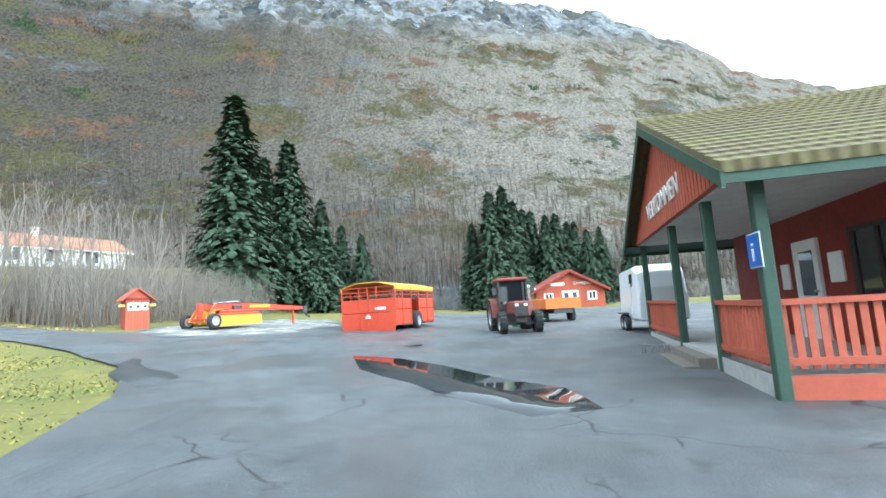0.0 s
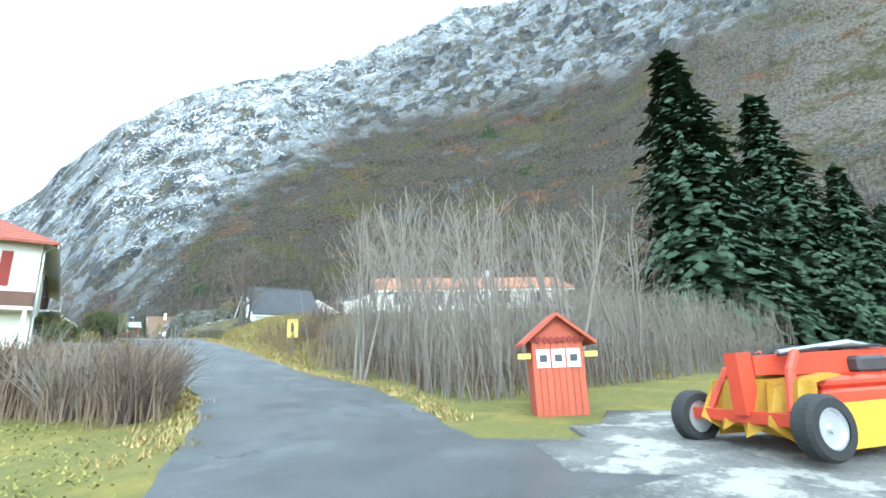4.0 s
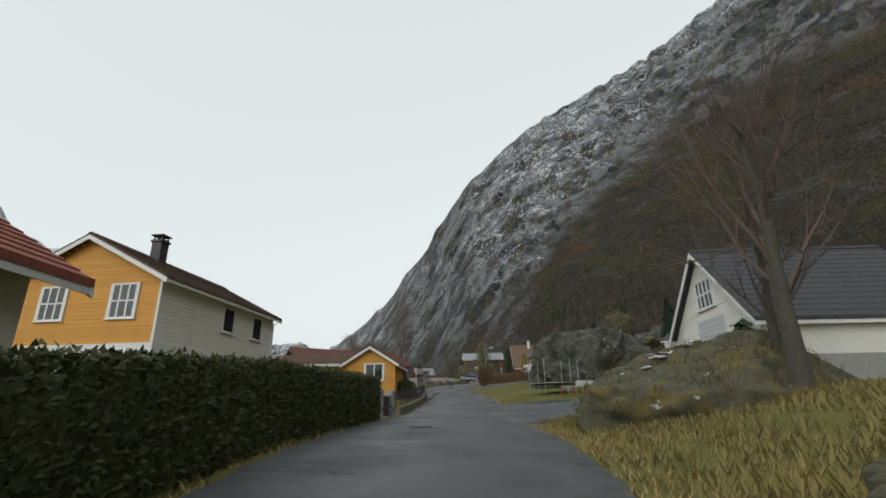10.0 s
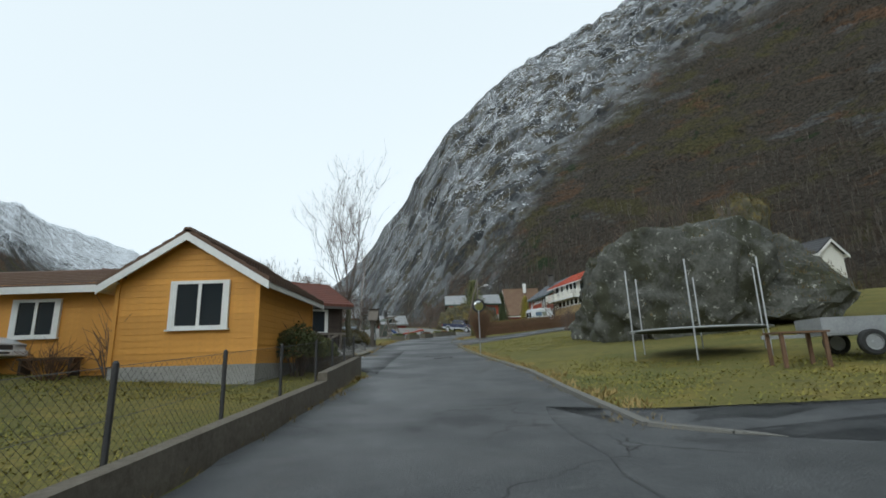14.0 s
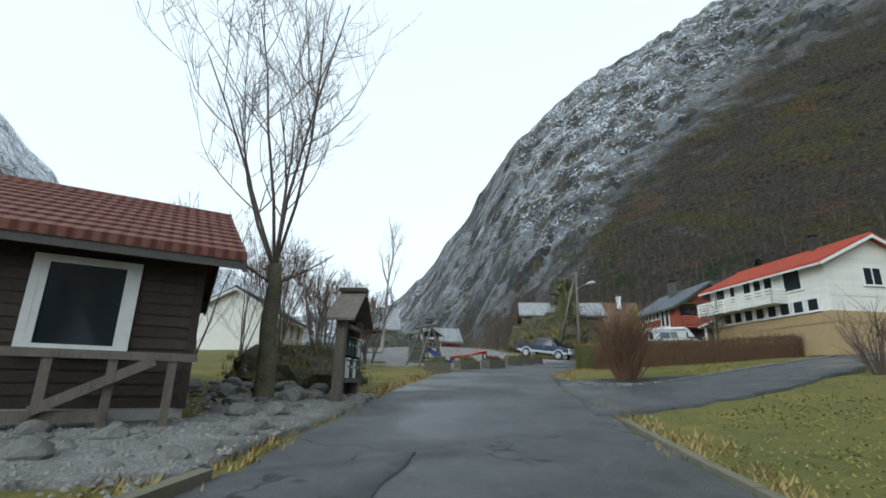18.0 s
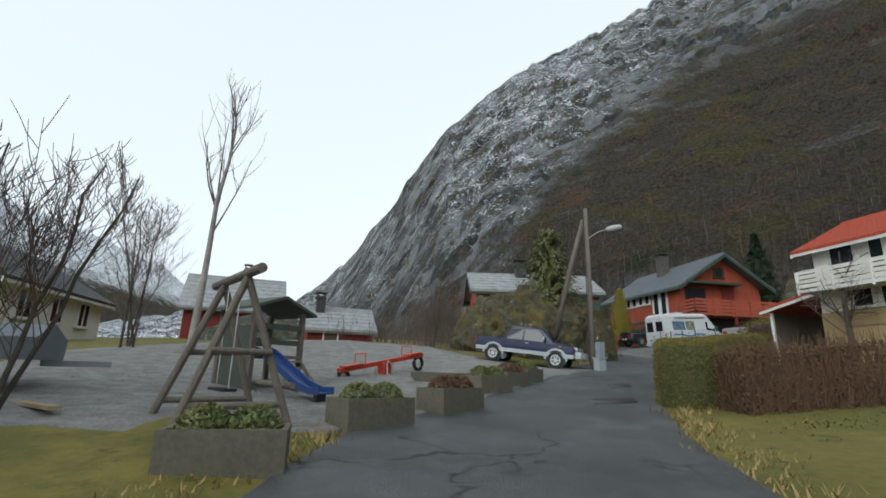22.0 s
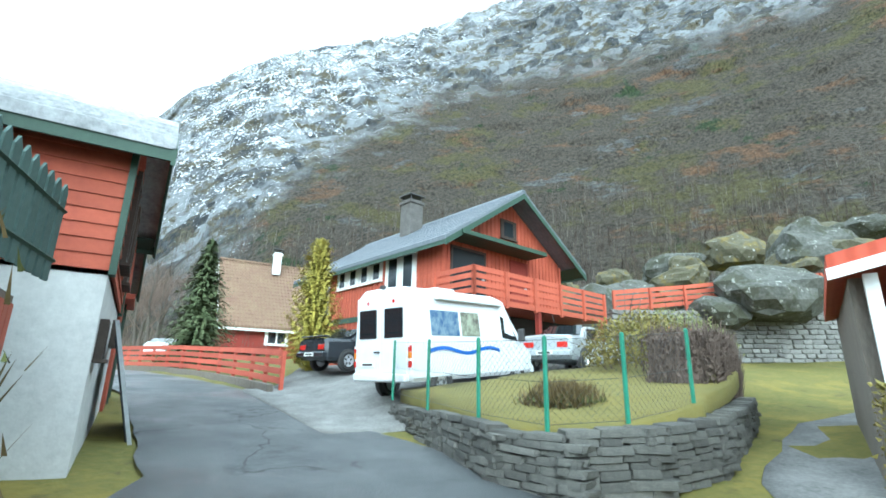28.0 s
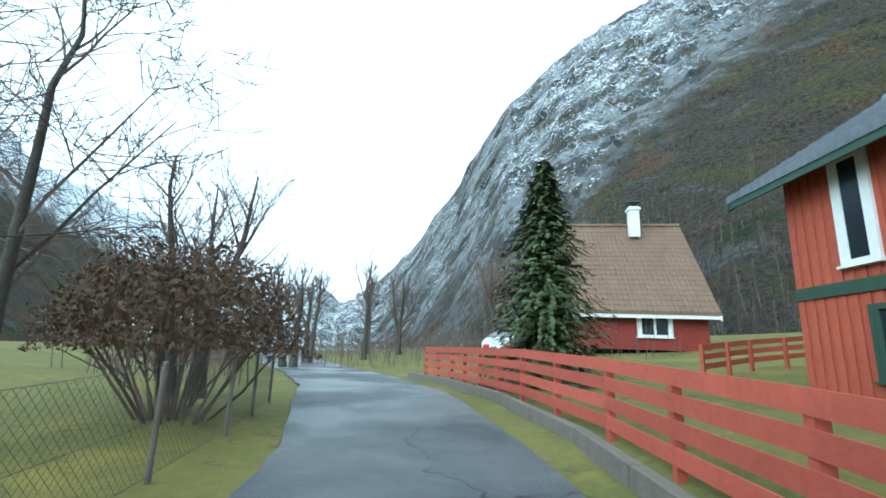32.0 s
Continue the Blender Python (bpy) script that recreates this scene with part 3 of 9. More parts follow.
def mountain(name, label, az, el, far, foot, step, rows, seed, eye=(22, 75, 8), relief=1.0, surface=None):
    """A mountainside seen from the valley: skyline heights el (degrees) by azimuth az (degrees east of north), with the ridge far and the foot at given distances."""
    vs = []
    cols = int((az[-1] - az[0]) / step) + 1
    for i in range(cols):
        a = az[0] + i * step
        top, r1, r0 = (float(np.interp(a, az, v)) for v in (el, far, foot))
        top += 0.5 * noise.fractal((a * 0.5, seed, 0), 0.9, 2.1, 5) + 0.12 * noise.noise((a * 4, seed, 5))
        for j in range(rows + 1):
            s = j / rows
            e = top * s - 1.2 * (1 - s) - (12.0 if j == 0 else 0)
            shape = 0.62 * s ** 1.15 + 0.38 * (0.5 * s + 0.5 * s ** 5)
            r = r0 + (r1 - r0) * shape
            p = Vector((math.sin(radians(a)) * r, math.cos(radians(a)) * r, r * math.tan(radians(e))))
            q = Vector((p.x, p.y, p.z * .45))
            bump = noise.fractal(p * 0.012 + Vector((seed, 0, 0)), 0.85, 2.0, 6) * 20 + (0.5 - abs(noise.noise(p * 0.02 + Vector((0, seed, 0))))) * 15 + (0.4 - abs(noise.noise(q * 0.045 + Vector((seed, seed, 0))))) * 5 * min(1, s * 1.6)
            r += bump * relief * min(1, r / 650) * min(1, s * 5) * (0.25 + 0.75 * min(1, (1 - s) * 12))
            vs.append((eye[0] + math.sin(radians(a)) * r, eye[1] + math.cos(radians(a)) * r, eye[2] + r * math.tan(radians(e))))
        r = r1 + 300
        vs.append((eye[0] + math.sin(radians(a)) * r, eye[1] + math.cos(radians(a)) * r, eye[2] + r1 * math.tan(radians(top)) - 150))
    k = rows + 2
    fs = [(i * k + j, (i + 1) * k + j, (i + 1) * k + j + 1, i * k + j + 1) for i in range(cols - 1) for j in range(k - 1)]
    return poly_mesh(name, vs, fs, surface or MOUNTAIN, label, smooth=True)


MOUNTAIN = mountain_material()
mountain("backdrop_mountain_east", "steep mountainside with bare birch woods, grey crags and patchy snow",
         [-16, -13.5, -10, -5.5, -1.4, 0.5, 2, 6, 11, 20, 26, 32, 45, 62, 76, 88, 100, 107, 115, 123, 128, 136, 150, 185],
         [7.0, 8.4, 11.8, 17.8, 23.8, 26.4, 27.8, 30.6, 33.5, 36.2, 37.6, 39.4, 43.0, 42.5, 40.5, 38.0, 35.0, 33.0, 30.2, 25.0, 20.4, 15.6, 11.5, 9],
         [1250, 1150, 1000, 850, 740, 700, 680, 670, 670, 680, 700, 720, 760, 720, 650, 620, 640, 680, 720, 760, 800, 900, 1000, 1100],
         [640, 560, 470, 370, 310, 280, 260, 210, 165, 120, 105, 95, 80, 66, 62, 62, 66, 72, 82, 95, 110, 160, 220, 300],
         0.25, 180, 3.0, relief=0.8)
mountain("backdrop_mountain_west", "far snow-covered mountains above dark forest slopes",
         [-100, -85, -70, -62, -56, -52, -47, -43, -40, -36, -31, -27, -24], [22, 25, 27, 26, 23.5, 20.5, 16, 14.5, 13.3, 12.3, 10.6, 8.7, 5],
         [900, 950, 1000, 1050, 1100, 1150, 1300, 1700, 2000, 2300, 2600, 2800, 2800], [250, 250, 260, 270, 280, 300, 350, 500, 700, 900, 1000, 1100, 1200],
         0.5, 60, 9.0, surface=mountain_material("far_snow_mountain", 230.0, 0.49))
mountain("backdrop_hill_north", "low dark wooded hill across the valley",
         [-40, -34, -29, -25.5, -22.5, -19.5, -17, -14.5, -11, -7], [2, 3.6, 4.4, 5.6, 7.2, 7.4, 6.0, 6.0, 4.5, 3], [900] * 10, [520] * 10, 0.3, 24, 15.0, relief=0.4)

# ---- houses ----
def window(parent, side, u, v, w, h, W, L, frame_mat, bars=(1, 1), pane=None, sill=True, depth=0.085, surround=0.09, shutters=None, y_off=0.0, x_off=0.0):
    """A window on one side of a house: u along the wall from its middle, v up from the ground."""
    turn = {'E': pose(W / 2 + x_off, u + y_off, v, 0, 0, 90), 'W': pose(-W / 2 + x_off, u + y_off, v, 0, 0, -90),
            'S': pose(u + x_off, -L / 2 + y_off, v, 0, 0, 0), 'N': pose(u + x_off, L / 2 + y_off, v, 0, 0, 180)}[side]
    bm = bmesh.new()
    s = surround
    loops = [[bm.verts.new(turn @ Vector((sx * (w / 2 + e), y, h / 2 + sz * (h / 2 + e)))) for sx, sz in ((-1, -1), (1, -1), (1, 1), (-1, 1))] for e, y in ((s, 0.02), (s, -depth), (0.0, -depth), (0.0, 0.02))]
    for p, q in zip(loops, loops[1:] + loops[:1]):
        for i in range(4):
            bm.faces.new((p[i], p[(i + 1) % 4], q[(i + 1) % 4], q[i]))
    win = part("window", bm, frame_mat, parent)
    f = 0.045
    for k in range(bars[0] + 1):
        x = min(max(-w / 2 + w * k / bars[0], -w / 2 + f), w / 2 - f)
        boxed("bar", (x - f, -depth * 0.95, 0, x + f, 0.01, h), frame_mat, win, m=turn)
    for k in range(1, bars[1]):
        z = h * k / bars[1]
        boxed("bar", (-w / 2, -depth * 0.93, z - f * 0.8, w / 2, 0.008, z + f * 0.8), frame_mat, win, m=turn)
    bm = bmesh.new()
    bm_box(bm, -w / 2, -depth * 0.68, 0, w / 2, 0.0, h, m=turn)
    part("pane", bm, pane or GLASS, win)
    if sill:
        bm = bmesh.new()
        bm_box(bm, -w / 2 - s - 0.04, -depth - 0.05, -s - 0.04, w / 2 + s + 0.04, 0.01, -s, m=turn)
        part("sill", bm, frame_mat, win)
    if shutters:
        for sx in (-1, 1):
            bm = bmesh.new()
            x = sx * (w / 2 + s + shutters[1] / 2 + 0.02)
            bm_box(bm, x - shutters[1] / 2, -0.05, -s, x + shutters[1] / 2, 0.0, h + s, m=turn)
            part("shutter", bm, shutters[0], win)
    return win


def door(parent, side, u, v, w, h, W, L, material, frame_mat, glazed=False, y_off=0.0, x_off=0.0):
    turn = {'E': pose(W / 2 + x_off, u + y_off, v, 0, 0, 90), 'W': pose(-W / 2 + x_off, u + y_off, v, 0, 0, -90),
            'S': pose(u + x_off, -L / 2 + y_off, v, 0, 0, 0), 'N': pose(u + x_off, L / 2 + y_off, v, 0, 0, 180)}[side]
    bm = bmesh.new()
    bm_box(bm, -w / 2, -0.05, 0, w / 2, 0.0, h, m=turn)
    d = part("door", bm, material, parent)
    bm = bmesh.new()
    for q in ((-w / 2 - .09, 0, -w / 2, h + .09), (w / 2, 0, w / 2 + .09, h + .09), (-w / 2, h, w / 2, h + .09)):
        bm_box(bm, q[0], -0.07, q[1], q[2], 0.01, q[3], m=turn)
    part("frame", bm, frame_mat, d)
    bm = bmesh.new()
    bm_box(bm, w / 2 - 0.14, -0.11, 1.0, w / 2 - 0.05, -0.05, 1.05, m=turn)
    part("handle", bm, STEEL, d)
    if glazed:
        bm = bmesh.new()
        bm_box(bm, -w / 2 + .15, -0.06, h * 0.45, w / 2 - .15, -0.045, h - .15, m=turn)
        part("pane", bm, GLASS, d)
    return d


def gable_roof(parent, W, L, He, Hr, eave, verge, material, thick=0.12, course=0.38, trim=None, hip=0.0, ridge_cap=True, x_off=0.0, y_off=0.0):
    """Two slopes of overlapping courses, with barge boards and fascia. The ridge runs along y; hip: how far the ridge is drawn in at the -y end."""
    rise = (Hr - He) / (W / 2)
    run = W / 2 + eave
    slope = math.hypot(run, run * rise)
    rows = max(3, int(slope / course))
    y0, y1 = -L / 2 - verge + y_off, L / 2 + verge + y_off
    def stepped(point, wide):
        """One slope as a single stepped sheet: point(f, lift) gives the two ends of a line at fraction f up the slope."""
        bm = bmesh.new()
        top = []
        for k in range(rows):
            top.append([bm.verts.new(p) for p in point(k / rows, thick + 0.035)])
            top.append([bm.verts.new(p) for p in point((k + 1) / rows, thick)])
        low = [[bm.verts.new(p) for p in point(f, 0)] for f in (0, 1)]
        for p, q in zip(top, top[1:]):
            bm.faces.new((p[0], p[1], q[1], q[0]))
        bm.faces.new((low[0][1], low[0][0], low[1][0], low[1][1]))
        bm.faces.new((low[0][0], low[0][1], top[0][1], top[0][0]))
        bm.faces.new((low[1][1], low[1][0], top[-1][0], top[-1][1]))
        bm.faces.new([low[0][1], low[1][1]] + [v[1] for v in top[::-1]])
        bm.faces.new([low[1][0], low[0][0]] + [v[0] for v in top])
        part("roof", bm, material, parent)

    for sx in (-1, 1):
        stepped(lambda f, up: [(sx * run * (1 - f) + x_off, y0 + hip * f, Hr - rise * run * (1 - f) + up), (sx * run * (1 - f) + x_off, y1, Hr - rise * run * (1 - f) + up)], 0)
    if hip:
        stepped(lambda f, up: [(-max(run * (1 - f), 0.01) + x_off, y0 + hip * f, Hr - rise * run * (1 - f) + up), (max(run * (1 - f), 0.01) + x_off, y0 + hip * f, Hr - rise * run * (1 - f) + up)], 0)
    if ridge_cap:
        bm = bmesh.new()
        bm_prism(bm, [(-0.16 + x_off, Hr + thick - 0.08), (0.16 + x_off, Hr + thick - 0.08), (0.08 + x_off, Hr + thick + 0.05), (-0.08 + x_off, Hr + thick + 0.05)], y0 + hip, y1)
        part("ridge_cap", bm, material, parent)
    if trim:
        for sx in (-1, 1):
            bm = bmesh.new()
            x, z = sx * (run - 0.02) + x_off, Hr - rise * run
            bm_box(bm, min(x, x - sx * .04), y0 + 0.02, z - 0.14, max(x, x - sx * .04), y1 - 0.02, z + 0.05)
            part("fascia", bm, trim, parent)
            for yy, d in ((y0, 1), (y1, -1)):
                if hip and d == 1:
                    continue
                bm = bmesh.new()
                ya, yb = sorted((yy - 0.02 * d, yy + 0.03 * d))
                bm_prism(bm, [(x_off, Hr + .02), (sx * run + x_off, Hr - rise * run + .02), (sx * run + x_off, Hr - rise * run - .2), (x_off, Hr - .2)][:: sx], ya, yb)
                part("barge_board", bm, trim, parent)
    # soffit closing the overhang
    for sx in (-1, 1):
        bm = bmesh.new()
        bm_prism(bm, [(sx * (W / 2 - 0.02) + x_off, He - 0.1), (sx * (run - 0.06) + x_off, Hr - rise * run - 0.02), (sx * (run - 0.06) + x_off, Hr - rise * run - 0.05), (sx * (W / 2 - 0.02) + x_off, He - 0.13)][:: sx], y0 + 0.05 + hip * 0.1, y1 - 0.05)
        part("soffit", bm, trim or WHITE, parent)


def shell(parent, W, L, He, Hr, material, hip=0.0, x_off=0.0, y_off=0.0, z0=0.0, name="wall"):
    """The four walls: two long sides and two gable ends with a thickness."""
    t = 0.18
    for sx in (-1, 1):
        bm = bmesh.new()
        xa, xb = sorted((sx * W / 2, sx * (W / 2 - t)))
        bm_box(bm, xa + x_off, -L / 2 + y_off, z0, xb + x_off, L / 2 + y_off, He + 0.02)
        part(name, bm, material, parent)
    for sy in (-1, 1):
        bm = bmesh.new()
        ya, yb = sorted((sy * L / 2, sy * (L / 2 - t)))
        hx = W / 2 - t
        top = [(-hx, He + t * (Hr - He) / (W / 2)), (0, Hr), (hx, He + t * (Hr - He) / (W / 2))] if not (hip and sy == -1) else [(-hx, He), (hx, He)]
        bm_prism(bm, [(-hx + x_off, z0), *[(p + x_off, q) for p, q in top], (hx + x_off, z0)], ya + y_off, yb + y_off)
        part(name, bm, material, parent)


def boards(parent, side, W, L, z0, He, Hr, material, course=0.17, x_off=0.0, y_off=0.0, upright=False, thick=0.028, name="board"):
    """Cladding boards, each a piece of its own, on one side of a house."""
    cache = {}

    def lap(length):
        key = round(length, 2)
        if key not in cache:
            bm = bmesh.new()
            bm_prism(bm, [(0.0, 0.0), (-thick, 0.0), (-thick * 0.4, course + 0.015), (0.0, course + 0.015)], -length / 2, length / 2, axis='x', m=None)
            cache[key] = finish(bm, name, material)
        return cache[key]

    gable = side in 'SN'
    base = {'E': pose(W / 2 + x_off, y_off, 0, 0, 0, 90), 'W': pose(-W / 2 + x_off, y_off, 0, 0, 0, -90), 'S': pose(x_off, -L / 2 + y_off, 0), 'N': pose(x_off, L / 2 + y_off, 0, 0, 0, 180)}[side]
    span = W if gable else L
    if upright:
        k = int(span / course)
        for i in range(k):
            u = -span / 2 + (i + 0.5) * span / k
            top = He if not gable else He + (Hr - He) * (1 - abs(u) / (W / 2)) - 0.06
            bm = bmesh.new()
            wide = course * 0.62
            bm_box(bm, -wide / 2, -thick, 0, wide / 2, 0, top - z0)
            piece(name, finish(bm, name, material), parent, base @ pose(u, -0.001, z0))
        return
    k = int(((Hr if gable else He) - z0) / course)
    for i in range(k):
        z = z0 + i * course
        half = span / 2
        if gable and z + course > He:
            half = span / 2 * max(0, 1 - (z + course - He) / (Hr - He))
        if half > 0.15:
            piece(name, lap(half * 2), parent, base @ pose(0, -0.001, z))


def chimney(parent, x, y, z0, z1, w=0.55, material=None, cap=None):
    bm = bmesh.new()
    bm_box(bm, x - w / 2, y - w / 2, z0, x + w / 2, y + w / 2, z1)
    bm_box(bm, x - w / 2 - .06, y - w / 2 - .06, z1 - 0.18, x + w / 2 + .06, y + w / 2 + .06, z1 - .06)
    c = part("chimney", bm, material or CONCRETE, parent)
    bm = bmesh.new()
    for sx in (-1, 1):
        for sy in (-1, 1):
            bm_box(bm, x + sx * w * .4 - .03, y + sy * w * .4 - .03, z1 - .06, x + sx * w * .4 + .03, y + sy * w * .4 + .03, z1 + .2)
    bm_box(bm, x - w / 2 - .08, y - w / 2 - .08, z1 + .2, x + w / 2 + .08, y + w / 2 + .08, z1 + .26)
    part("cowl", bm, cap or DARKMETAL, c)


def corners(parent, W, L, z0, He, material, x_off=0.0, y_off=0.0):
    for sx in (-1, 1):
        for sy in (-1, 1):
            boxed("corner_board", (sx * W / 2 - .06 + x_off, sy * L / 2 - .06 + y_off, z0, sx * W / 2 + .06 + x_off, sy * L / 2 + .06 + y_off, He), material, parent)


def plinth(parent, W, L, h, material, x_off=0.0, y_off=0.0, drop=1.0):
    boxed("foundation", (-W / 2 - .03 + x_off, -L / 2 - .03 + y_off, -drop, W / 2 + .03 + x_off, L / 2 + .03 + y_off, h), material, parent)

# ---- the houses along the lane ----
def rail_fence(parent, pts, z, h, material, rails=4, wide=0.14, post_gap=1.6, name="rail"):
    """Horizontal boards on posts along points, in the parent's own space; z is a number or a height function."""
    zf = z if callable(z) else (lambda x, y: z)
    for (xa, ya), (xb, yb) in zip(pts, pts[1:]):
        n = max(1, round(math.hypot(xb - xa, yb - ya) / post_gap))
        for k in range(n + 1):
            x, y = xa + (xb - xa) * k / n, ya + (yb - ya) * k / n
            boxed("post", (-.05, -.05, -0.25, .05, .05, h), material, parent, m=pose(x, y, zf(x, y), 0, 0, math.degrees(math.atan2(yb - ya, xb - xa))))
        for r in range(rails):
            zr = h * (r + 0.75) / rails - wide / 2
            bm = bmesh.new()
            ux, uy = (xb - xa), (yb - ya)
            ln = math.hypot(ux, uy)
            nx_, ny_ = -uy / ln * 0.065, ux / ln * 0.065
            a, b = zf(xa, ya) + zr, zf(xb, yb) + zr
            vs = []
            for (x, y, zz) in ((xa, ya, a), (xb, yb, b)):
                for d in (0.6, 1.0):
                    for dz in (0, wide):
                        vs.append(bm.verts.new((x + nx_ * d, y + ny_ * d, zz + dz)))
            for f in ((0, 1, 3, 2), (4, 6, 7, 5), (0, 4, 5, 1), (2, 3, 7, 6), (0, 2, 6, 4), (1, 5, 7, 3)):
                bm.faces.new([vs[i] for i in f])
            part(name, bm, material, parent)


def white_villa():
    """Two storeys by the road, hipped red roof, brick band, shutters."""
    W, L = 8.8, 17.6
    h = thing("house", "white two-storey house with red pantiled hip roof and brown shutters", "house", pose(10.35, 49.2, 3.5))
    plinth(h, W, L, 0.25, CONCRETE)
    shell(h, W, L, 6.15, 8.8, CREAM, hip=4)
    gable_roof(h, W, L, 6.15, 8.8, 0.65, 0.65, TILE_RED, hip=5.2, trim=WHITE)
    chimney(h, 0.4, -2.6, 7.9, 9.9, 0.6, PLASTER)
    brown = mat("brown_shutter", (0.075, 0.035, 0.024), (0.05, 0.026, 0.02), 2, 0.7, 0.2)
    for u in (0.9, 3.4, 5.9):
        window(h, 'E', u, 3.75, 1.2, 1.45, W, L, brown, (2, 1), shutters=(brown, 0.42))
    for u in (-2.4, 1.9):
        window(h, 'S', u, 3.8, 1.9, 1.5, W, L, WHITE, (2, 1), shutters=(RED_DARK, 0.4))
    boxed("brick_band", (-W / 2 - .05, -L / 2 - 0.9, 2.65, W / 2 + 0.02, -L / 2 + 0.0, 3.35), mat("brown_brick", (0.16, 0.085, 0.06), (0.1, 0.06, 0.045), 2, 0.9, 0.5, wave=('Z', 6.0, 0.03)), h, "brown brick balcony front")
    boxed("balcony_floor", (-W / 2, -L / 2 - 0.95, 2.5, W / 2 + .05, -L / 2, 2.65), WHITE, h)
    for x in (W / 2 - 0.2, -0.8):
        boxed("porch_post", (x - .07, -L / 2 - .9, -0.3, x + .07, -L / 2 - .76, 2.5), WHITE, h)
    window(h, 'S', 2.5, 0.9, 1.0, 0.9, W, L, WHITE, (1, 1), pane=GLASS)
    door(h, 'S', -0.3, 0.05, 0.95, 2.05, W, L, WHITE, WHITE, glazed=True)
    # small wooden balcony over the slope
    boxed("balcony_floor", (W / 2, -2.7, 3.3, W / 2 + 1.0, -.5, 3.42), WHITE, h)
    for k in range(9):
        boxed("baluster", (W / 2 + .93, -2.65 + k * .26, 3.42, W / 2 + .97, -2.5 + k * .26, 4.15), WHITE, h)
    boxed("hand_rail", (W / 2 + .9, -2.7, 4.15, W / 2 + 1.0, -.5, 4.22), WHITE, h)
    door(h, 'E', -1.6, 3.42, 1.3, 2.0, W, L, GLASS, brown)
    boxed("wall_lamp", (W / 2, -3.3, 4.7, W / 2 + .2, -3.15, 5.05), DARKMETAL, h)
    bm = bmesh.new()
    bm_tube(bm, [(W / 2 + .72, -L / 2 - .3, 5.9), (W / 2 + .1, -L / 2 + .1, 5.5), (W / 2 + .1, -L / 2 + .1, 0.1)], 0.045, 6)
    part("downpipe", bm, WHITE, h)
    return h


def yellow_white_house():
    W, L = 8.0, 10.8
    h = thing("house", "two-storey house, cream boards above a white plastered ground floor", "house", pose(4.85, 76.85, 7.7, 0, 0, -5))
    plinth(h, W, L, 0.2, CONCRETE)
    shell(h, W, L, 5.4, 7.5, WHITE_BOARD)
    for side in 'ENW':
        boards(h, side, W, L, 2.3, 5.4, 7.5, WHITE_BOARD, 0.19)
    boards(h, 'S', W, L, 2.3, 5.4, 7.5, YELLOW, 0.19)
    boxed("ground_floor_wall", (-W / 2 - .04, -L / 2 - .04, -0.4, W / 2 + .04, L / 2 + .04, 2.3), PLASTER, h)
    corners(h, W, L, 2.3, 5.4, WHITE)
    gable_roof(h, W, L, 5.4, 7.5, 0.5, 0.4, TILE_OLD, trim=WHITE)
    chimney(h, 0.3, -1.5, 6.8, 8.7, 0.6, DARKMETAL)
    for u in (0.2, 3.4):
        window(h, 'E', u, 3.6, 1.15, 1.25, W, L, WHITE, (1, 1), depth=0.09)
        window(h, 'E', u, 1.0, 1.0, 0.95, W + .08, L, WHITE, (1, 1))
    window(h, 'S', 2.2, 3.5, 1.3, 1.5, W, L, WHITE, (3, 2), depth=0.09)
    window(h, 'S', 2.2, 0.9, 1.2, 1.1, W, L + .08, WHITE, (3, 1))
    window(h, 'S', -1.5, 3.5, 1.3, 1.5, W, L, WHITE, (3, 2), depth=0.09)
    bm = bmesh.new()
    bm_tube(bm, [(W / 2 + .45, L / 2 + .3, 5.15), (W / 2 + .1, L / 2 + .02, 4.8), (W / 2 + .1, L / 2 + .02, 0.1)], 0.045, 6)
    part("downpipe", bm, WHITE, h)
    return h


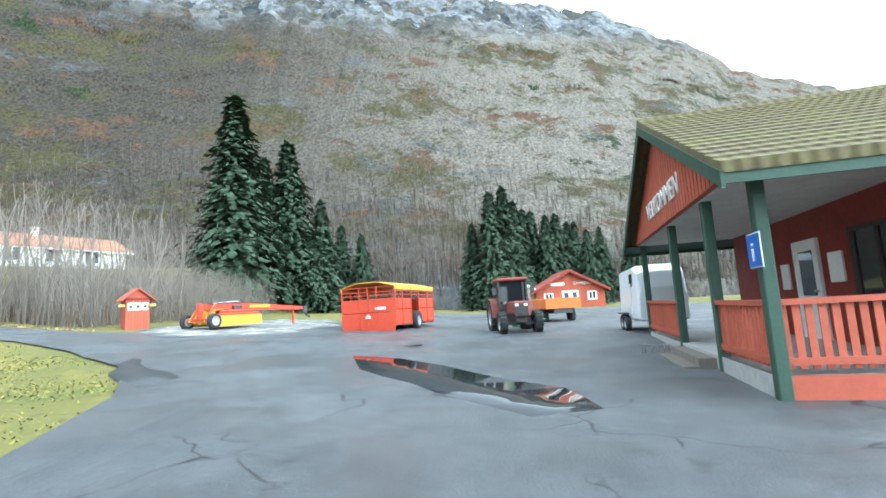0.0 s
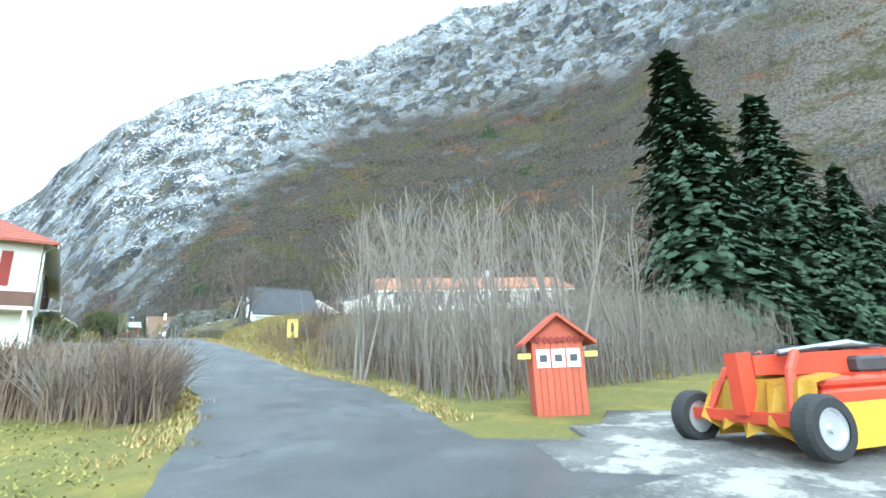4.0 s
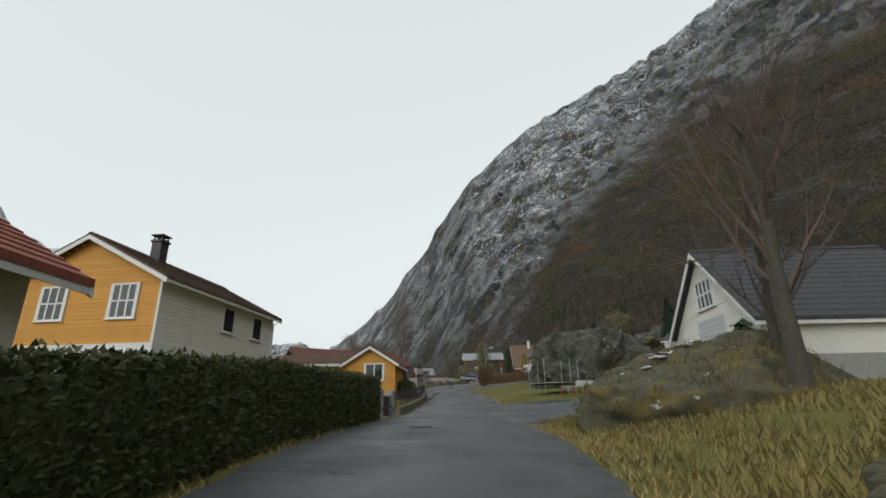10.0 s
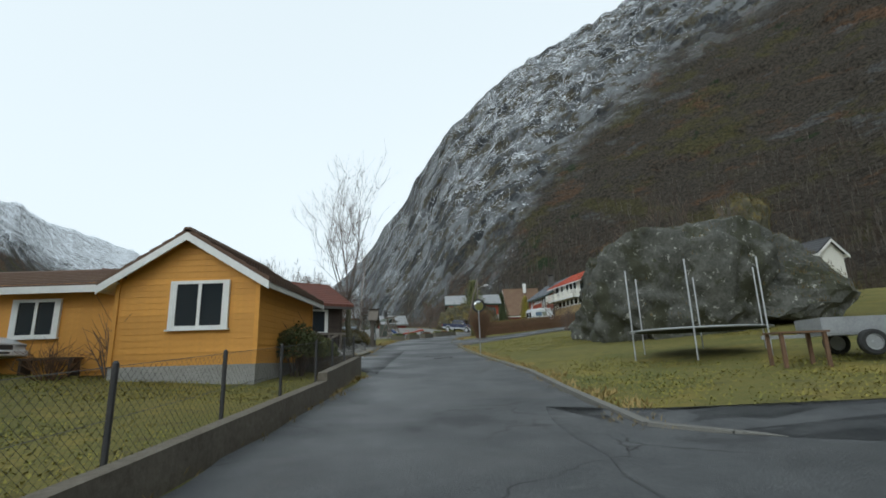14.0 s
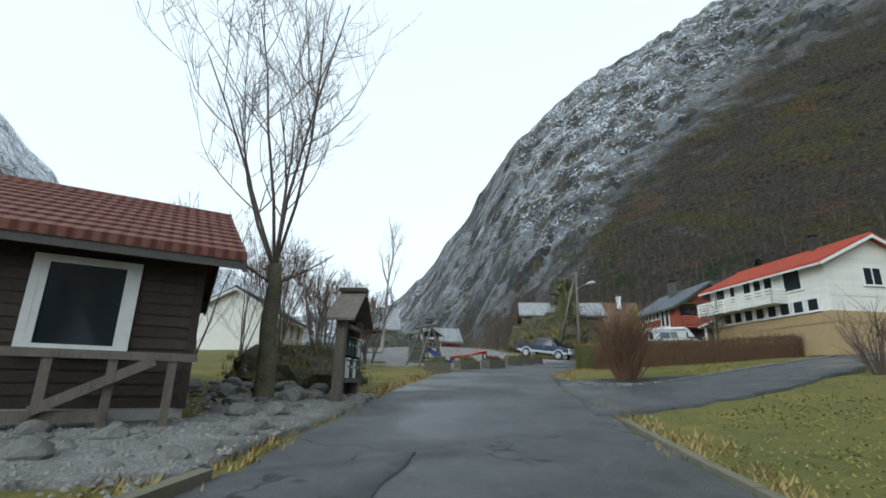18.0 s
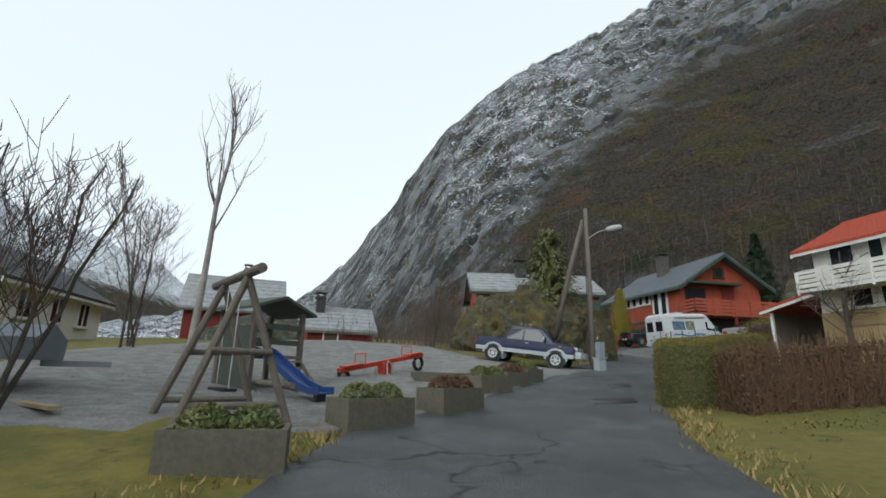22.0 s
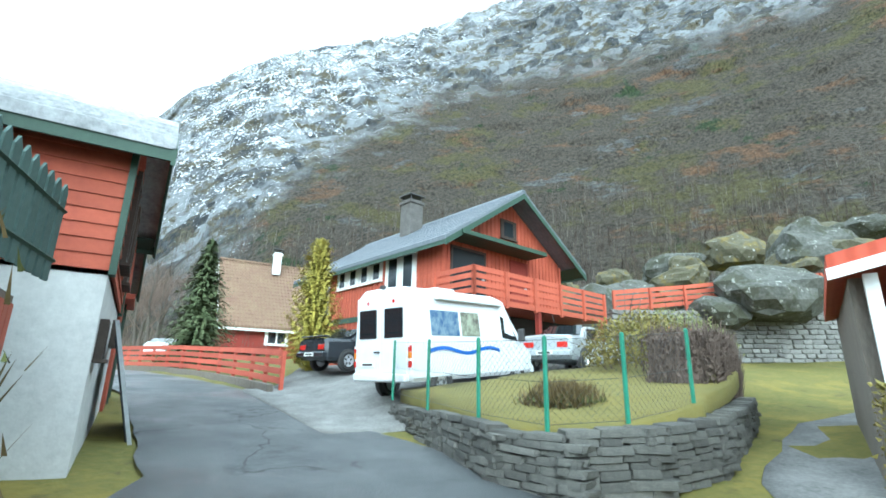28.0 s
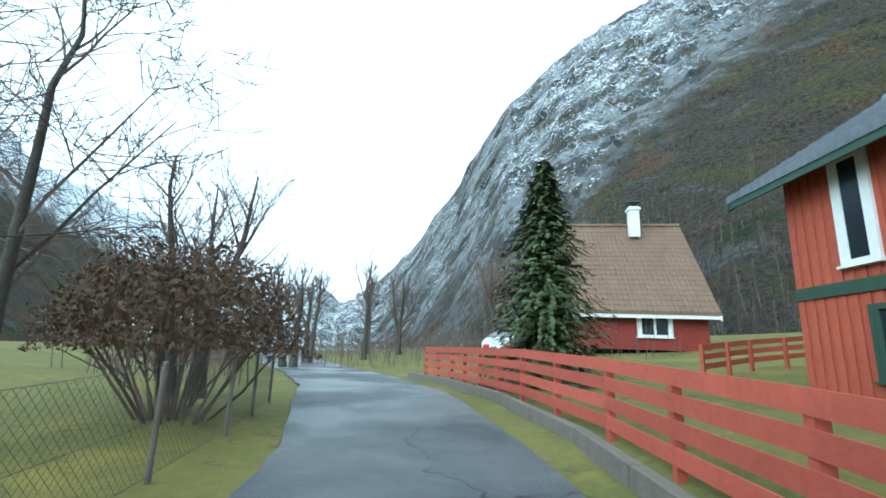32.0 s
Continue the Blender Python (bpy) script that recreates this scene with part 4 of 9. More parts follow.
def yellow_house():
    h = thing("house", "yellow boarded single-storey house with brown tiled roof", "house", pose(14.75, 91.4, 8.0))
    W, L = 3.9, 5.2
    plinth(h, W, L, 0.2, CONCRETE)
    shell(h, W, L, 2.6, 3.8, YELLOW)
    boards(h, 'S', W, L, 0.2, 2.6, 3.8, YELLOW, 0.17)
    boards(h, 'E', W, L, 0.2, 2.6, 3.8, YELLOW, 0.17)
    boards(h, 'N', W, L, 0.2, 2.6, 3.8, YELLOW, 0.17)
    corners(h, W, L, 0.2, 2.6, YELLOW)
    gable_roof(h, W, L, 2.6, 3.8, 0.4, 0.35, TILE_OLD, trim=WHITE)
    window(h, 'S', 0.35, 1.25, 1.45, 1.15, W, L, WHITE, (2, 1), depth=0.09)
    # side wing
    w2, l2, yc, top = 4.4, 6.4, 0.5, 3.55
    for y, sgn in ((yc - w2 / 2, 1), (yc + w2 / 2, -1)):
        boxed("wall", (-W / 2 - l2, min(y, y + .18 * sgn), 0.0, -W / 2 + .1, max(y, y + .18 * sgn), 2.7), YELLOW, h)
    bm = bmesh.new()
    bm_prism(bm, [(yc - w2 / 2, 0), (yc - w2 / 2, 2.7), (yc, top), (yc + w2 / 2, 2.7), (yc + w2 / 2, 0)], -W / 2 - l2, -W / 2 - l2 + .18, axis='x')
    part("wall", bm, YELLOW, h)
    bm0 = bmesh.new()
    bm_prism(bm0, [(0, 0), (-.028, 0), (-.011, .185), (0, .185)], -l2 / 2, l2 / 2, axis='x')
    lap = finish(bm0, "board", YELLOW)
    for k in range(15):
        piece("board", lap, h, pose(-W / 2 - l2 / 2, yc - w2 / 2 - .001, 0.12 + k * .17))
    for sgn in (-1, 1):
        bm = bmesh.new()
        run, rise = w2 / 2 + .45, (top - 2.7) / (w2 / 2)
        rows_ = 10
        poly = [(yc, top + .02)] + [q for k in range(rows_) for q in ((yc + sgn * run * (k + 1) / rows_, top + .02 - rise * run * (k + 1) / rows_ + .0), (yc + sgn * run * (k + 1) / rows_, top + .02 - rise * run * (k + 1) / rows_ - .035))][:-1] + [(yc + sgn * run, top + .02 - rise * run - .14), (yc, top - .12)]
        bm_prism(bm, poly, -W / 2 - l2 - .4, -W / 2 + (.6 if sgn < 0 else 1.6), axis='x')
        part("roof", bm, TILE_OLD, h)
    boxed("fascia", (-W / 2 - l2 - .4, yc - w2 / 2 - .49, 2.35, -W / 2, yc - w2 / 2 - .45, 2.55), WHITE, h)
    window(h, 'S', -4.9, 1.2, 1.25, 0.95, W, w2, WHITE, (2, 1), y_off=yc, depth=0.09)
    # warm-air pump by the wall
    return h


def brown_house():
    W, L = 6.2, 11.5
    h = thing("house", "dark brown timber house with red tiled roof", "house", pose(8.98, 103.95, 8.9, 0, 0, -52))
    plinth(h, W, L, 0.2, CONCRETE)
    shell(h, W, L, 2.8, 4.25, BROWN)
    boards(h, 'E', W, L, 0.15, 2.8, 4.25, BROWN, 0.18, thick=0.035)
    boards(h, 'N', W, L, 0.15, 2.8, 4.25, BROWN, 0.18, thick=0.035)
    corners(h, W, L, 0.15, 2.8, BROWN)
    gable_roof(h, W, L, 2.8, 4.25, 0.55, 0.6, TILE_BROWN, trim=mat("grey_brown_trim", (0.11, 0.1, 0.09), (0.075, 0.07, 0.065), 2, 0.8, 0.2))
    window(h, 'E', 4.2, 1.05, 1.15, 1.2, W, L, WHITE, (1, 1), depth=0.1, surround=0.11)
    window(h, 'N', 1.5, 1.0, 0.95, 1.3, W, L, WHITE, (1, 1), depth=0.1)
    return h


def white_garage():
    W, L = 7.4, 8.0
    h = thing("garage", "white boarded garage with steep dark roof and roller door", "garage", pose(37.6, 72.6, 8.6, 0, 0, 90))
    plinth(h, W, L, 0.2, CONCRETE)
    shell(h, W, L, 1.75, 5.35, WHITE_BOARD)
    boards(h, 'N', W, L, 0.2, 1.75, 5.35, WHITE_BOARD, 0.19)
    boards(h, 'E', W, L, 0.2, 1.75, 5.35, WHITE_BOARD, 0.19)
    gable_roof(h, W, L, 1.75, 5.35, 0.35, 0.4, TILE_DARK, trim=WHITE)
    window(h, 'N', 0.0, 2.75, 1.5, 1.2, W, L, WHITE, (4, 2))
    door(h, 'N', -0.1, 0.0, 2.5, 2.15, W, L, mat("pale_roller_door", (0.5, 0.52, 0.53), (0.42, 0.44, 0.45), 1, 0.6, 0.4, wave=('Z', 1.6, 0.02)), WHITE)
    return h


def long_house():
    W, L = 6.0, 17
    h = thing("house", "long white house with weathered orange tiled roof", "house", pose(54.0, 53.5, 8.6, 0, 0, -118) @ Matrix.Scale(1.3, 4))
    plinth(h, W, L, 0.3, CONCRETE, drop=3)
    shell(h, W, L, 2.3, 3.6, WHITE_BOARD)
    boards(h, 'E', W, L, 0.3, 2.3, 3.6, WHITE_BOARD, 0.2)
    boards(h, 'S', W, L, 0.3, 2.3, 3.6, WHITE_BOARD, 0.2)
    gable_roof(h, W, L, 2.3, 3.6, 0.5, 0.5, mat("weathered_orange_tile", (0.44, 0.2, 0.11), (0.33, 0.15, 0.09), 1.5, 0.8, 0.6, wave=('Y', 1.5, 0.035)), trim=WHITE)
    for u in (-6.5, -3.5, -0.5, 2.5, 5.5):
        window(h, 'E', u, 0.9, 1.3, 1.1, W, L, WHITE, (2, 1))
        window(h, 'W', u, 0.9, 1.3, 1.1, W, L, WHITE, (2, 1))
    window(h, 'S', 0, 0.8, 2.6, 1.3, W, L, WHITE, (3, 1))
    chimney(h, 0.2, 2.0, 3.2, 4.4, 0.5, PLASTER)
    return h


def small_annex():
    h = thing("shed", "small white annex with shallow tiled roof", "shed", pose(51.3, 75.7, 11.8, 0, 0, 15))
    shell(h, 3.2, 4, 1.9, 2.7, WHITE_BOARD)
    gable_roof(h, 3.2, 4, 1.9, 2.7, 0.3, 0.3, TILE_DARK, trim=WHITE)


def red_house():
    W, L = 7.0, 9.6
    h = thing("house", "red boarded house with grey tiled roof and red balcony", "house", pose(40.75, 154.7, 12.9, 0, 0, 9))
    plinth(h, W, L, 0.3, CONCRETE)
    shell(h, W, L, 4.8, 7.1, RED)
    for side in 'SW':
        boards(h, side, W, L, 0.3, 4.8, 7.1, RED_BOARD, 0.22, upright=True)
    gable_roof(h, W, L, 4.8, 7.1, 0.6, 0.9, GREY_TILE, trim=GREEN_DARK)
    chimney(h, -0.9, 0.4, 6.2, 8.2, 0.75, mat("stone_chimney", (0.06, 0.056, 0.052), (0.13, 0.12, 0.11), 4, 0.9, 0.8))
    for u, w_ in ((3.3, 0.55), (-3.0, 0.75), (-2.05, 0.75)):
        window(h, 'W', u, 2.75, w_, 1.7, W, L, WHITE, (1, 1))
    for u in (1.8, 0.9, 0.0, -0.9):
        window(h, 'W', u, 3.8, 0.65, 0.65, W, L, WHITE, (1, 1))
    for u in (2.8, 1.7, -0.4, -1.6):
        window(h, 'W', u, 0.9, 0.85, 1.0, W, L, GREEN_DARK, (1, 1))
    boxed("belt_board", (-W / 2 - .06, -L / 2, 2.2, -W / 2 - .02, L / 2, 2.42), GREEN_DARK, h)
    window(h, 'S', 0.0, 5.5, 0.75, 0.6, W, L, BROWN, (1, 1))
    door(h, 'S', -2.2, 2.5, 1.6, 2.0, W, L, GLASS, BROWN)
    door(h, 'S', 0.6, 2.5, 0.9, 2.0, W, L, RED_DARK, RED_DARK)
    boxed("awning", (-3.4, -L / 2 - 1.0, 4.75, 1.2, -L / 2, 4.9), GREEN_DARK, h)
    boxed("balcony_floor", (-W / 2 - .3, -L / 2 - 1.9, 2.3, W / 2 + .2, -L / 2, 2.48), RED, h)
    for x in (-W / 2 - .1, -0.5, W / 2):
        boxed("balcony_post", (x - .08, -L / 2 - 1.85, -1, x + .08, -L / 2 - 1.69, 2.3), RED_DARK, h)
    rail_fence(h, [(-W / 2 - .3, -L / 2), (-W / 2 - .3, -L / 2 - 1.9), (W / 2 + .2, -L / 2 - 1.9)], 2.48, 0.95, RED_BOARD, 4, 0.16, name="balcony_board")
    boxed("lower_wall", (-W / 2 + .4, -L / 2 - .25, -1.0, W / 2, -L / 2 - .05, 2.3), mat("dark_cellar_wall", (0.05, 0.045, 0.04), None, 2, 0.9, 0.3), h)
    return h


def red_roof_house():
    W, L = 6.8, 11.6
    h = thing("house", "white house with orange-red tiled roof and long balcony", "house", pose(38.8, 129.5, 12.5, 0, 0, 13) @ Matrix.Scale(.8, 4))
    plinth(h, W, L, 0.6, mat("yellow_brick", (0.42, 0.3, 0.16), (0.33, 0.24, 0.13), 2, 0.9, 0.4, wave=('Z', 5.0, 0.02)), drop=1.5)
    shell(h, W, L, 4.7, 6.4, WHITE_BOARD)
    for side in 'WS':
        boards(h, side, W, L, 2.3, 4.7, 6.4, WHITE_BOARD, 0.2)
    boxed("ground_floor_wall", (-W / 2 - .03, -L / 2 - .03, 0.5, W / 2 + .03, L / 2 + .03, 1.3), mat("yellow_brick", (0.42, 0.3, 0.16)), h, "yellow brick lower wall")
    gable_roof(h, W, L, 4.7, 6.4, 0.7, 0.6, TILE_ORANGE, trim=WHITE)
    chimney(h, 0.0, -2.0, 6.0, 7.4, 0.5, DARKMETAL)
    for u in (-4.6, -3.4, -2.2, -1.0, 0.2, 1.4, 2.6, 3.8):
        window(h, 'W', u, 1.45, 0.95, 0.75, W, L, WHITE, (1, 1))
    for u, w_ in ((4.4, 1.2), (2.9, 0.7), (1.2, 0.9), (0.1, 0.9), (-1.0, 0.9), (-3.2, 1.6)):
        window(h, 'W', u, 3.05, w_, 1.35, W, L, WHITE, (1, 1), shutters=None)
    window(h, 'S', 0.0, 3.1, 1.4, 1.1, W, L, WHITE, (2, 1))
    boxed("balcony_floor", (-W / 2 - 1.3, -L / 2 + 3.2, 2.2, -W / 2, L / 2, 2.36), WHITE, h)
    rail_fence(h, [(-W / 2 - 1.3, L / 2), (-W / 2 - 1.3, -L / 2 + 3.2), (-W / 2, -L / 2 + 3.2)], 2.36, 0.9, WHITE_BOARD, 4, 0.17, name="balcony_board")
    return h


def car_port():
    h = thing("carport", "white open garage with red tiled verge and gravel apron", "garage", pose(36.2, 137.7, 12.15, 0, 0, 20) @ Matrix.Scale(.88, 4))
    boxed("post", (-.07, -.07, -0.4, .07, .07, 2.2), WHITE, h)
    bm = bmesh.new()
    bm_prism(bm, [(0.4, 2.25), (0.4, 2.42), (-6.0, 3.92), (-6.0, 3.74)], -.35, 6.0, axis='x')
    part("roof", bm, TILE_ORANGE, h)
    bm = bmesh.new()
    bm_prism(bm, [(0.42, 2.1), (0.42, 2.24), (-6.0, 3.76), (-6.0, 3.6)], -.4, -.36, axis='x')
    part("barge_board", bm, WHITE, h)
    boxed("back_wall", (5.7, -6, -0.6, 5.85, .2, 3.2), mat("grey_board", (0.2, 0.2, 0.2)), h)
    # dark wood tone here stands in for the shadow inside the opening
    boxed("side_wall", (0.2, .05, -0.6, 5.8, .2, 2.2), WOOD_GREY, h)
    boxed("shelf", (3.6, -1.2, 0.0, 5.6, -.2, 1.0), WOOD, h)
    return h


def lane_house():
    W, L = 4.7, 7.0
    h = thing("house", "red boarded old house with slate roof standing close to the lane", "house", pose(25.75, 144.65, 12.05, 0, 0, -90))
    boxed("foundation", (-W / 2 - .0, -L / 2, -1.0, W / 2 + .0, L / 2 + .0, 1.95), mat("white_cellar_plaster", (0.55, 0.55, 0.53), (0.42, 0.42, 0.41), 1.2, 0.9, 0.3), h, "whitewashed rough cellar wall")
    shell(h, W, L, 3.6, 4.85, RED, z0=1.9)
    for side in 'NE':
        boards(h, side, W + .02, L + .02, 1.95, 3.6, 4.85, RED_BOARD, 0.17, thick=0.035)
    gable_roof(h, W, L, 3.6, 4.85, 0.4, 0.42, SLATE, trim=GREEN_DARK, course=0.45)
    for u in (0.95, -0.75):
        window(h, 'N', u, 2.35, 0.62, 1.1, W, L, BROWN, (1, 1), depth=0.1, surround=0.1)
    chimney(h, 0.3, -0.6, 4.5, 5.6, 0.6, DARKMETAL)
    for sy in (-1, 1):
        boxed("corner_board", (sy * W / 2 - .09, L / 2 + .0, 1.9, sy * W / 2 + .09, L / 2 + .07, 3.55), GREEN_DARK, h)
    window(h, 'N', 1.9, 1.05, 0.36, 0.34, W, L, BROWN, (1, 1), surround=0.05)
    window(h, 'N', -1.2, 1.35, 0.5, 0.3, W, L, BROWN, (1, 1), surround=0.05)
    return h


def lean_to():
    h = thing("outhouse", "red boarded lean-to with double doors beside the old house", "shed", pose(26.5, 146.97, 11.95) @ Matrix.Diagonal((1, .8, 1, 1)))
    boxed("wall", (-2.8, 0.05, -1, 2.8, 0.2, 3.0), RED, h)
    boxed("wall", (-2.8, 2.45, -1, 2.8, 2.6, 2.7), RED, h)
    bm = bmesh.new()
    bm_prism(bm, [(0.1, 2.45), (2.6, 2.45), (2.6, 2.85), (0.1, 3.95)], 2.68, 2.8, axis='x')
    part("gable", bm, RED, h)
    for k in range(13):
        boxed("board", (2.8, 0.12 + k * .19, 2.47, 2.83, 0.27 + k * .19, 3.92 - (k + 1) * .082), RED_BOARD, h)
    bm = bmesh.new()
    bm_prism(bm, [(0.0, 4.06), (0.0, 4.2), (2.97, 2.9), (2.97, 2.76)], -3.0, 2.98, axis='x')
    part("roof", bm, SLATE, h)
    bm = bmesh.new()
    bm_prism(bm, [(0.0, 3.86), (0.0, 4.08), (2.99, 2.78), (2.99, 2.58)], 2.98, 3.03, axis='x')
    part("barge_board", bm, GREEN_DARK, h)
    boxed("ledge", (2.8, 0.02, 2.35, 2.97, 2.66, 2.45), RED, h)
    for y0 in (0.1, 1.32):
        d = boxed("door", (2.72, y0, -0.3, 2.79, y0 + 1.14, 2.35), RED, h)
        for k in range(8):
            boxed("board", (2.79, y0 + .01 + k * .141, -0.28, 2.805, y0 + .135 + k * .141, 2.33), RED_BOARD, d)
        boxed("hinge", (2.805, y0 + .1, 1.85, 2.82, y0 + .75, 1.9), DARKMETAL, d)
    for y0 in (1.24, 2.5):
        boxed("trim", (2.8, y0, -0.3, 2.84, y0 + .09, 2.35), GREEN_DARK, h)
    boxed("gutter", (-2.9, 2.93, 2.66, 2.98, 3.05, 2.76), DARKMETAL, h)
    return h


def brown_cottage():
    W, L = 6.4, 5.2
    h = thing("house", "steep-roofed cottage with mossy brown tiles and red walls", "house", pose(38.6, 181.0, 14.6, 0, 0, -90) @ Matrix.Scale(1.35, 4))
    shell(h, W, L, 2.0, 6.0, RED_DARK)
    gable_roof(h, W, L, 2.0, 6.0, 0.5, 0.3, mat("worn_brown_tile", (0.13, 0.07, 0.05), (0.18, 0.125, 0.075), 1.2, 0.85, 0.8, wave=('Y', 1.5, 0.035)), trim=WHITE, course=0.3)
    chimney(h, 0.7, 0.6, 5.3, 6.8, 0.45, PLASTER)
    window(h, 'E', 0.5, 0.6, 1.2, 0.9, W, L, WHITE, (2, 1))


def red_barns():
    h = thing("barn", "red barn with old slate roof", "barn", pose(4.3, 152.8, 12.2, 0, 0, -70))
    shell(h, 6, 6.4, 3.0, 5.4, RED_DARK)
    gable_roof(h, 6, 6.4, 3.0, 5.4, 0.5, 0.4, SLATE, trim=WOOD_GREY, course=0.5)
    chimney(h, 0, 0.6, 4.9, 6.4, 0.5, mat("brick_chimney", (0.25, 0.11, 0.08)))
    h = thing("shed", "small red shed with grey slate roof", "shed", pose(14.6, 140.6, 11.4, 0, 0, -70) @ Matrix.Scale(.8, 4))
    shell(h, 3.4, 4.0, 1.9, 3.2, RED_DARK)
    gable_roof(h, 3.4, 4.0, 1.9, 3.2, 0.3, 0.3, SLATE, trim=WOOD_GREY, course=0.4)
    door(h, 'E', -0.6, 0, 0.8, 1.7, 3.4, 4.0, WOOD, WHITE)
    chimney(h, 0.3, -1.2, 2.8, 4.0, 0.55, DARKMETAL)
    h = thing("house", "white house half hidden behind bare bushes", "house", pose(-2, 138, 10.4, 0, 0, 10))
    shell(h, 7, 9, 4.0, 6.0, WHITE_BOARD)
    gable_roof(h, 7, 9, 4.0, 6.0, 0.5, 0.4, TILE_DARK, trim=WHITE)
    for u in (-2.5, 0, 2.5):
        window(h, 'E', u, 2.4, 1.1, 1.1, 7, 9, WHITE, (2, 1))


def hill_house():
    W, L = 7, 10
    h = thing("house", "white house with dark roof and balcony beyond the driveway", "house", pose(50.6, 95.6, 9.6, 0, 0, 0))
    plinth(h, W, L, 0.2, CONCRETE)
    shell(h, W, L, 4.6, 6.2, WHITE_BOARD)
    gable_roof(h, W, L, 4.6, 6.2, 0.8, 0.5, TILE_DARK, trim=WHITE)
    window(h, 'W', -2.6, 3.0, 1.4, 1.1, W, L, WHITE, (3, 2))
    window(h, 'W', 0.6, 3.0, 1.4, 1.1, W, L, WHITE, (3, 2))
    window(h, 'W', -2.0, 0.8, 1.2, 1.1, W, L, WHITE, (2, 2))
    boxed("balcony_floor", (-W / 2 - 1.3, -4.6, 2.2, -W / 2, 4.8, 2.36), WHITE, h)
    boxed("balcony_front", (-W / 2 - 1.32, -4.6, 2.36, -W / 2 - 1.24, 4.8, 3.2), WHITE, h)
    h = thing("shed", "small white shed behind the boulder", "shed", pose(50.6, 113.2, 13.2, 0, 0, 20))
    shell(h, 3.0, 4, 2.0, 3.0, WHITE_BOARD)
    gable_roof(h, 3.0, 4, 2.0, 3.0, 0.3, 0.3, TILE_DARK, trim=WHITE)


def camp_lodge():
    W, L = 8.2, 9.0
    h = thing("camp_lodge", "red boarded camping lodge with white door and lettered gable", "building", pose(64, -12.3, 0.75, 0, 0, 90))
    shell(h, W, L, 2.3, 4.5, RED)
    boards(h, 'N', W, L, 0.0, 2.3, 4.5, RED_BOARD, 0.25, upright=True)
    gable_roof(h, W, L, 2.3, 4.5, 0.6, 0.6, mat("red_sheet_roof", (0.3, 0.07, 0.045)), trim=RED_DARK)
    for u in (-2.6, 2.6):
        window(h, 'N', u, 1.0, 0.9, 0.8, W, L, WHITE, (2, 1))
    for u in (-0.5, 0.5):
        door(h, 'N', u, 0.0, 0.8, 2.0, W, L, WHITE, WHITE, glazed=True)
    letters(h, "CAMPING", 0.5, pose(-1.5, L / 2 + .06, 2.75, 90, 0, 180), WHITE)
    boxed("name_bar", (0.6, L / 2 + .03, 2.75, 2.3, L / 2 + .07, 3.1), WHITE, h)
    s = thing("shed", "pale shed with grey roof beside the lodge", "shed", pose(62.5, -6.4, 0.8, 0, 0, 90))
    shell(s, 3.6, 4, 2.6, 3.5, mat("pale_board", (0.5, 0.46, 0.38)))
    gable_roof(s, 3.6, 4, 2.6, 3.5, 0.3, 0.3, GREY_TILE, trim=WHITE)


def letters(parent, text, size, m, material, name="lettering"):
    """Raised letters in the built-in font, as one mesh part."""
    cu = bpy.data.curves.new(name, 'FONT')
    cu.body, cu.size, cu.extrude, cu.align_x = text, size, 0.012, 'CENTER'
    tmp = new(name + "_outline", cu)
    me = bpy.data.meshes.new_from_object(tmp.evaluated_get(bpy.context.evaluated_depsgraph_get()))
    bpy.data.objects.remove(tmp)
    bpy.data.curves.remove(cu)
    me.materials.clear()
    me.materials.append(material)
    ob = new(name, me)
    ob.parent = parent
    ob.matrix_basis = m
    return ob


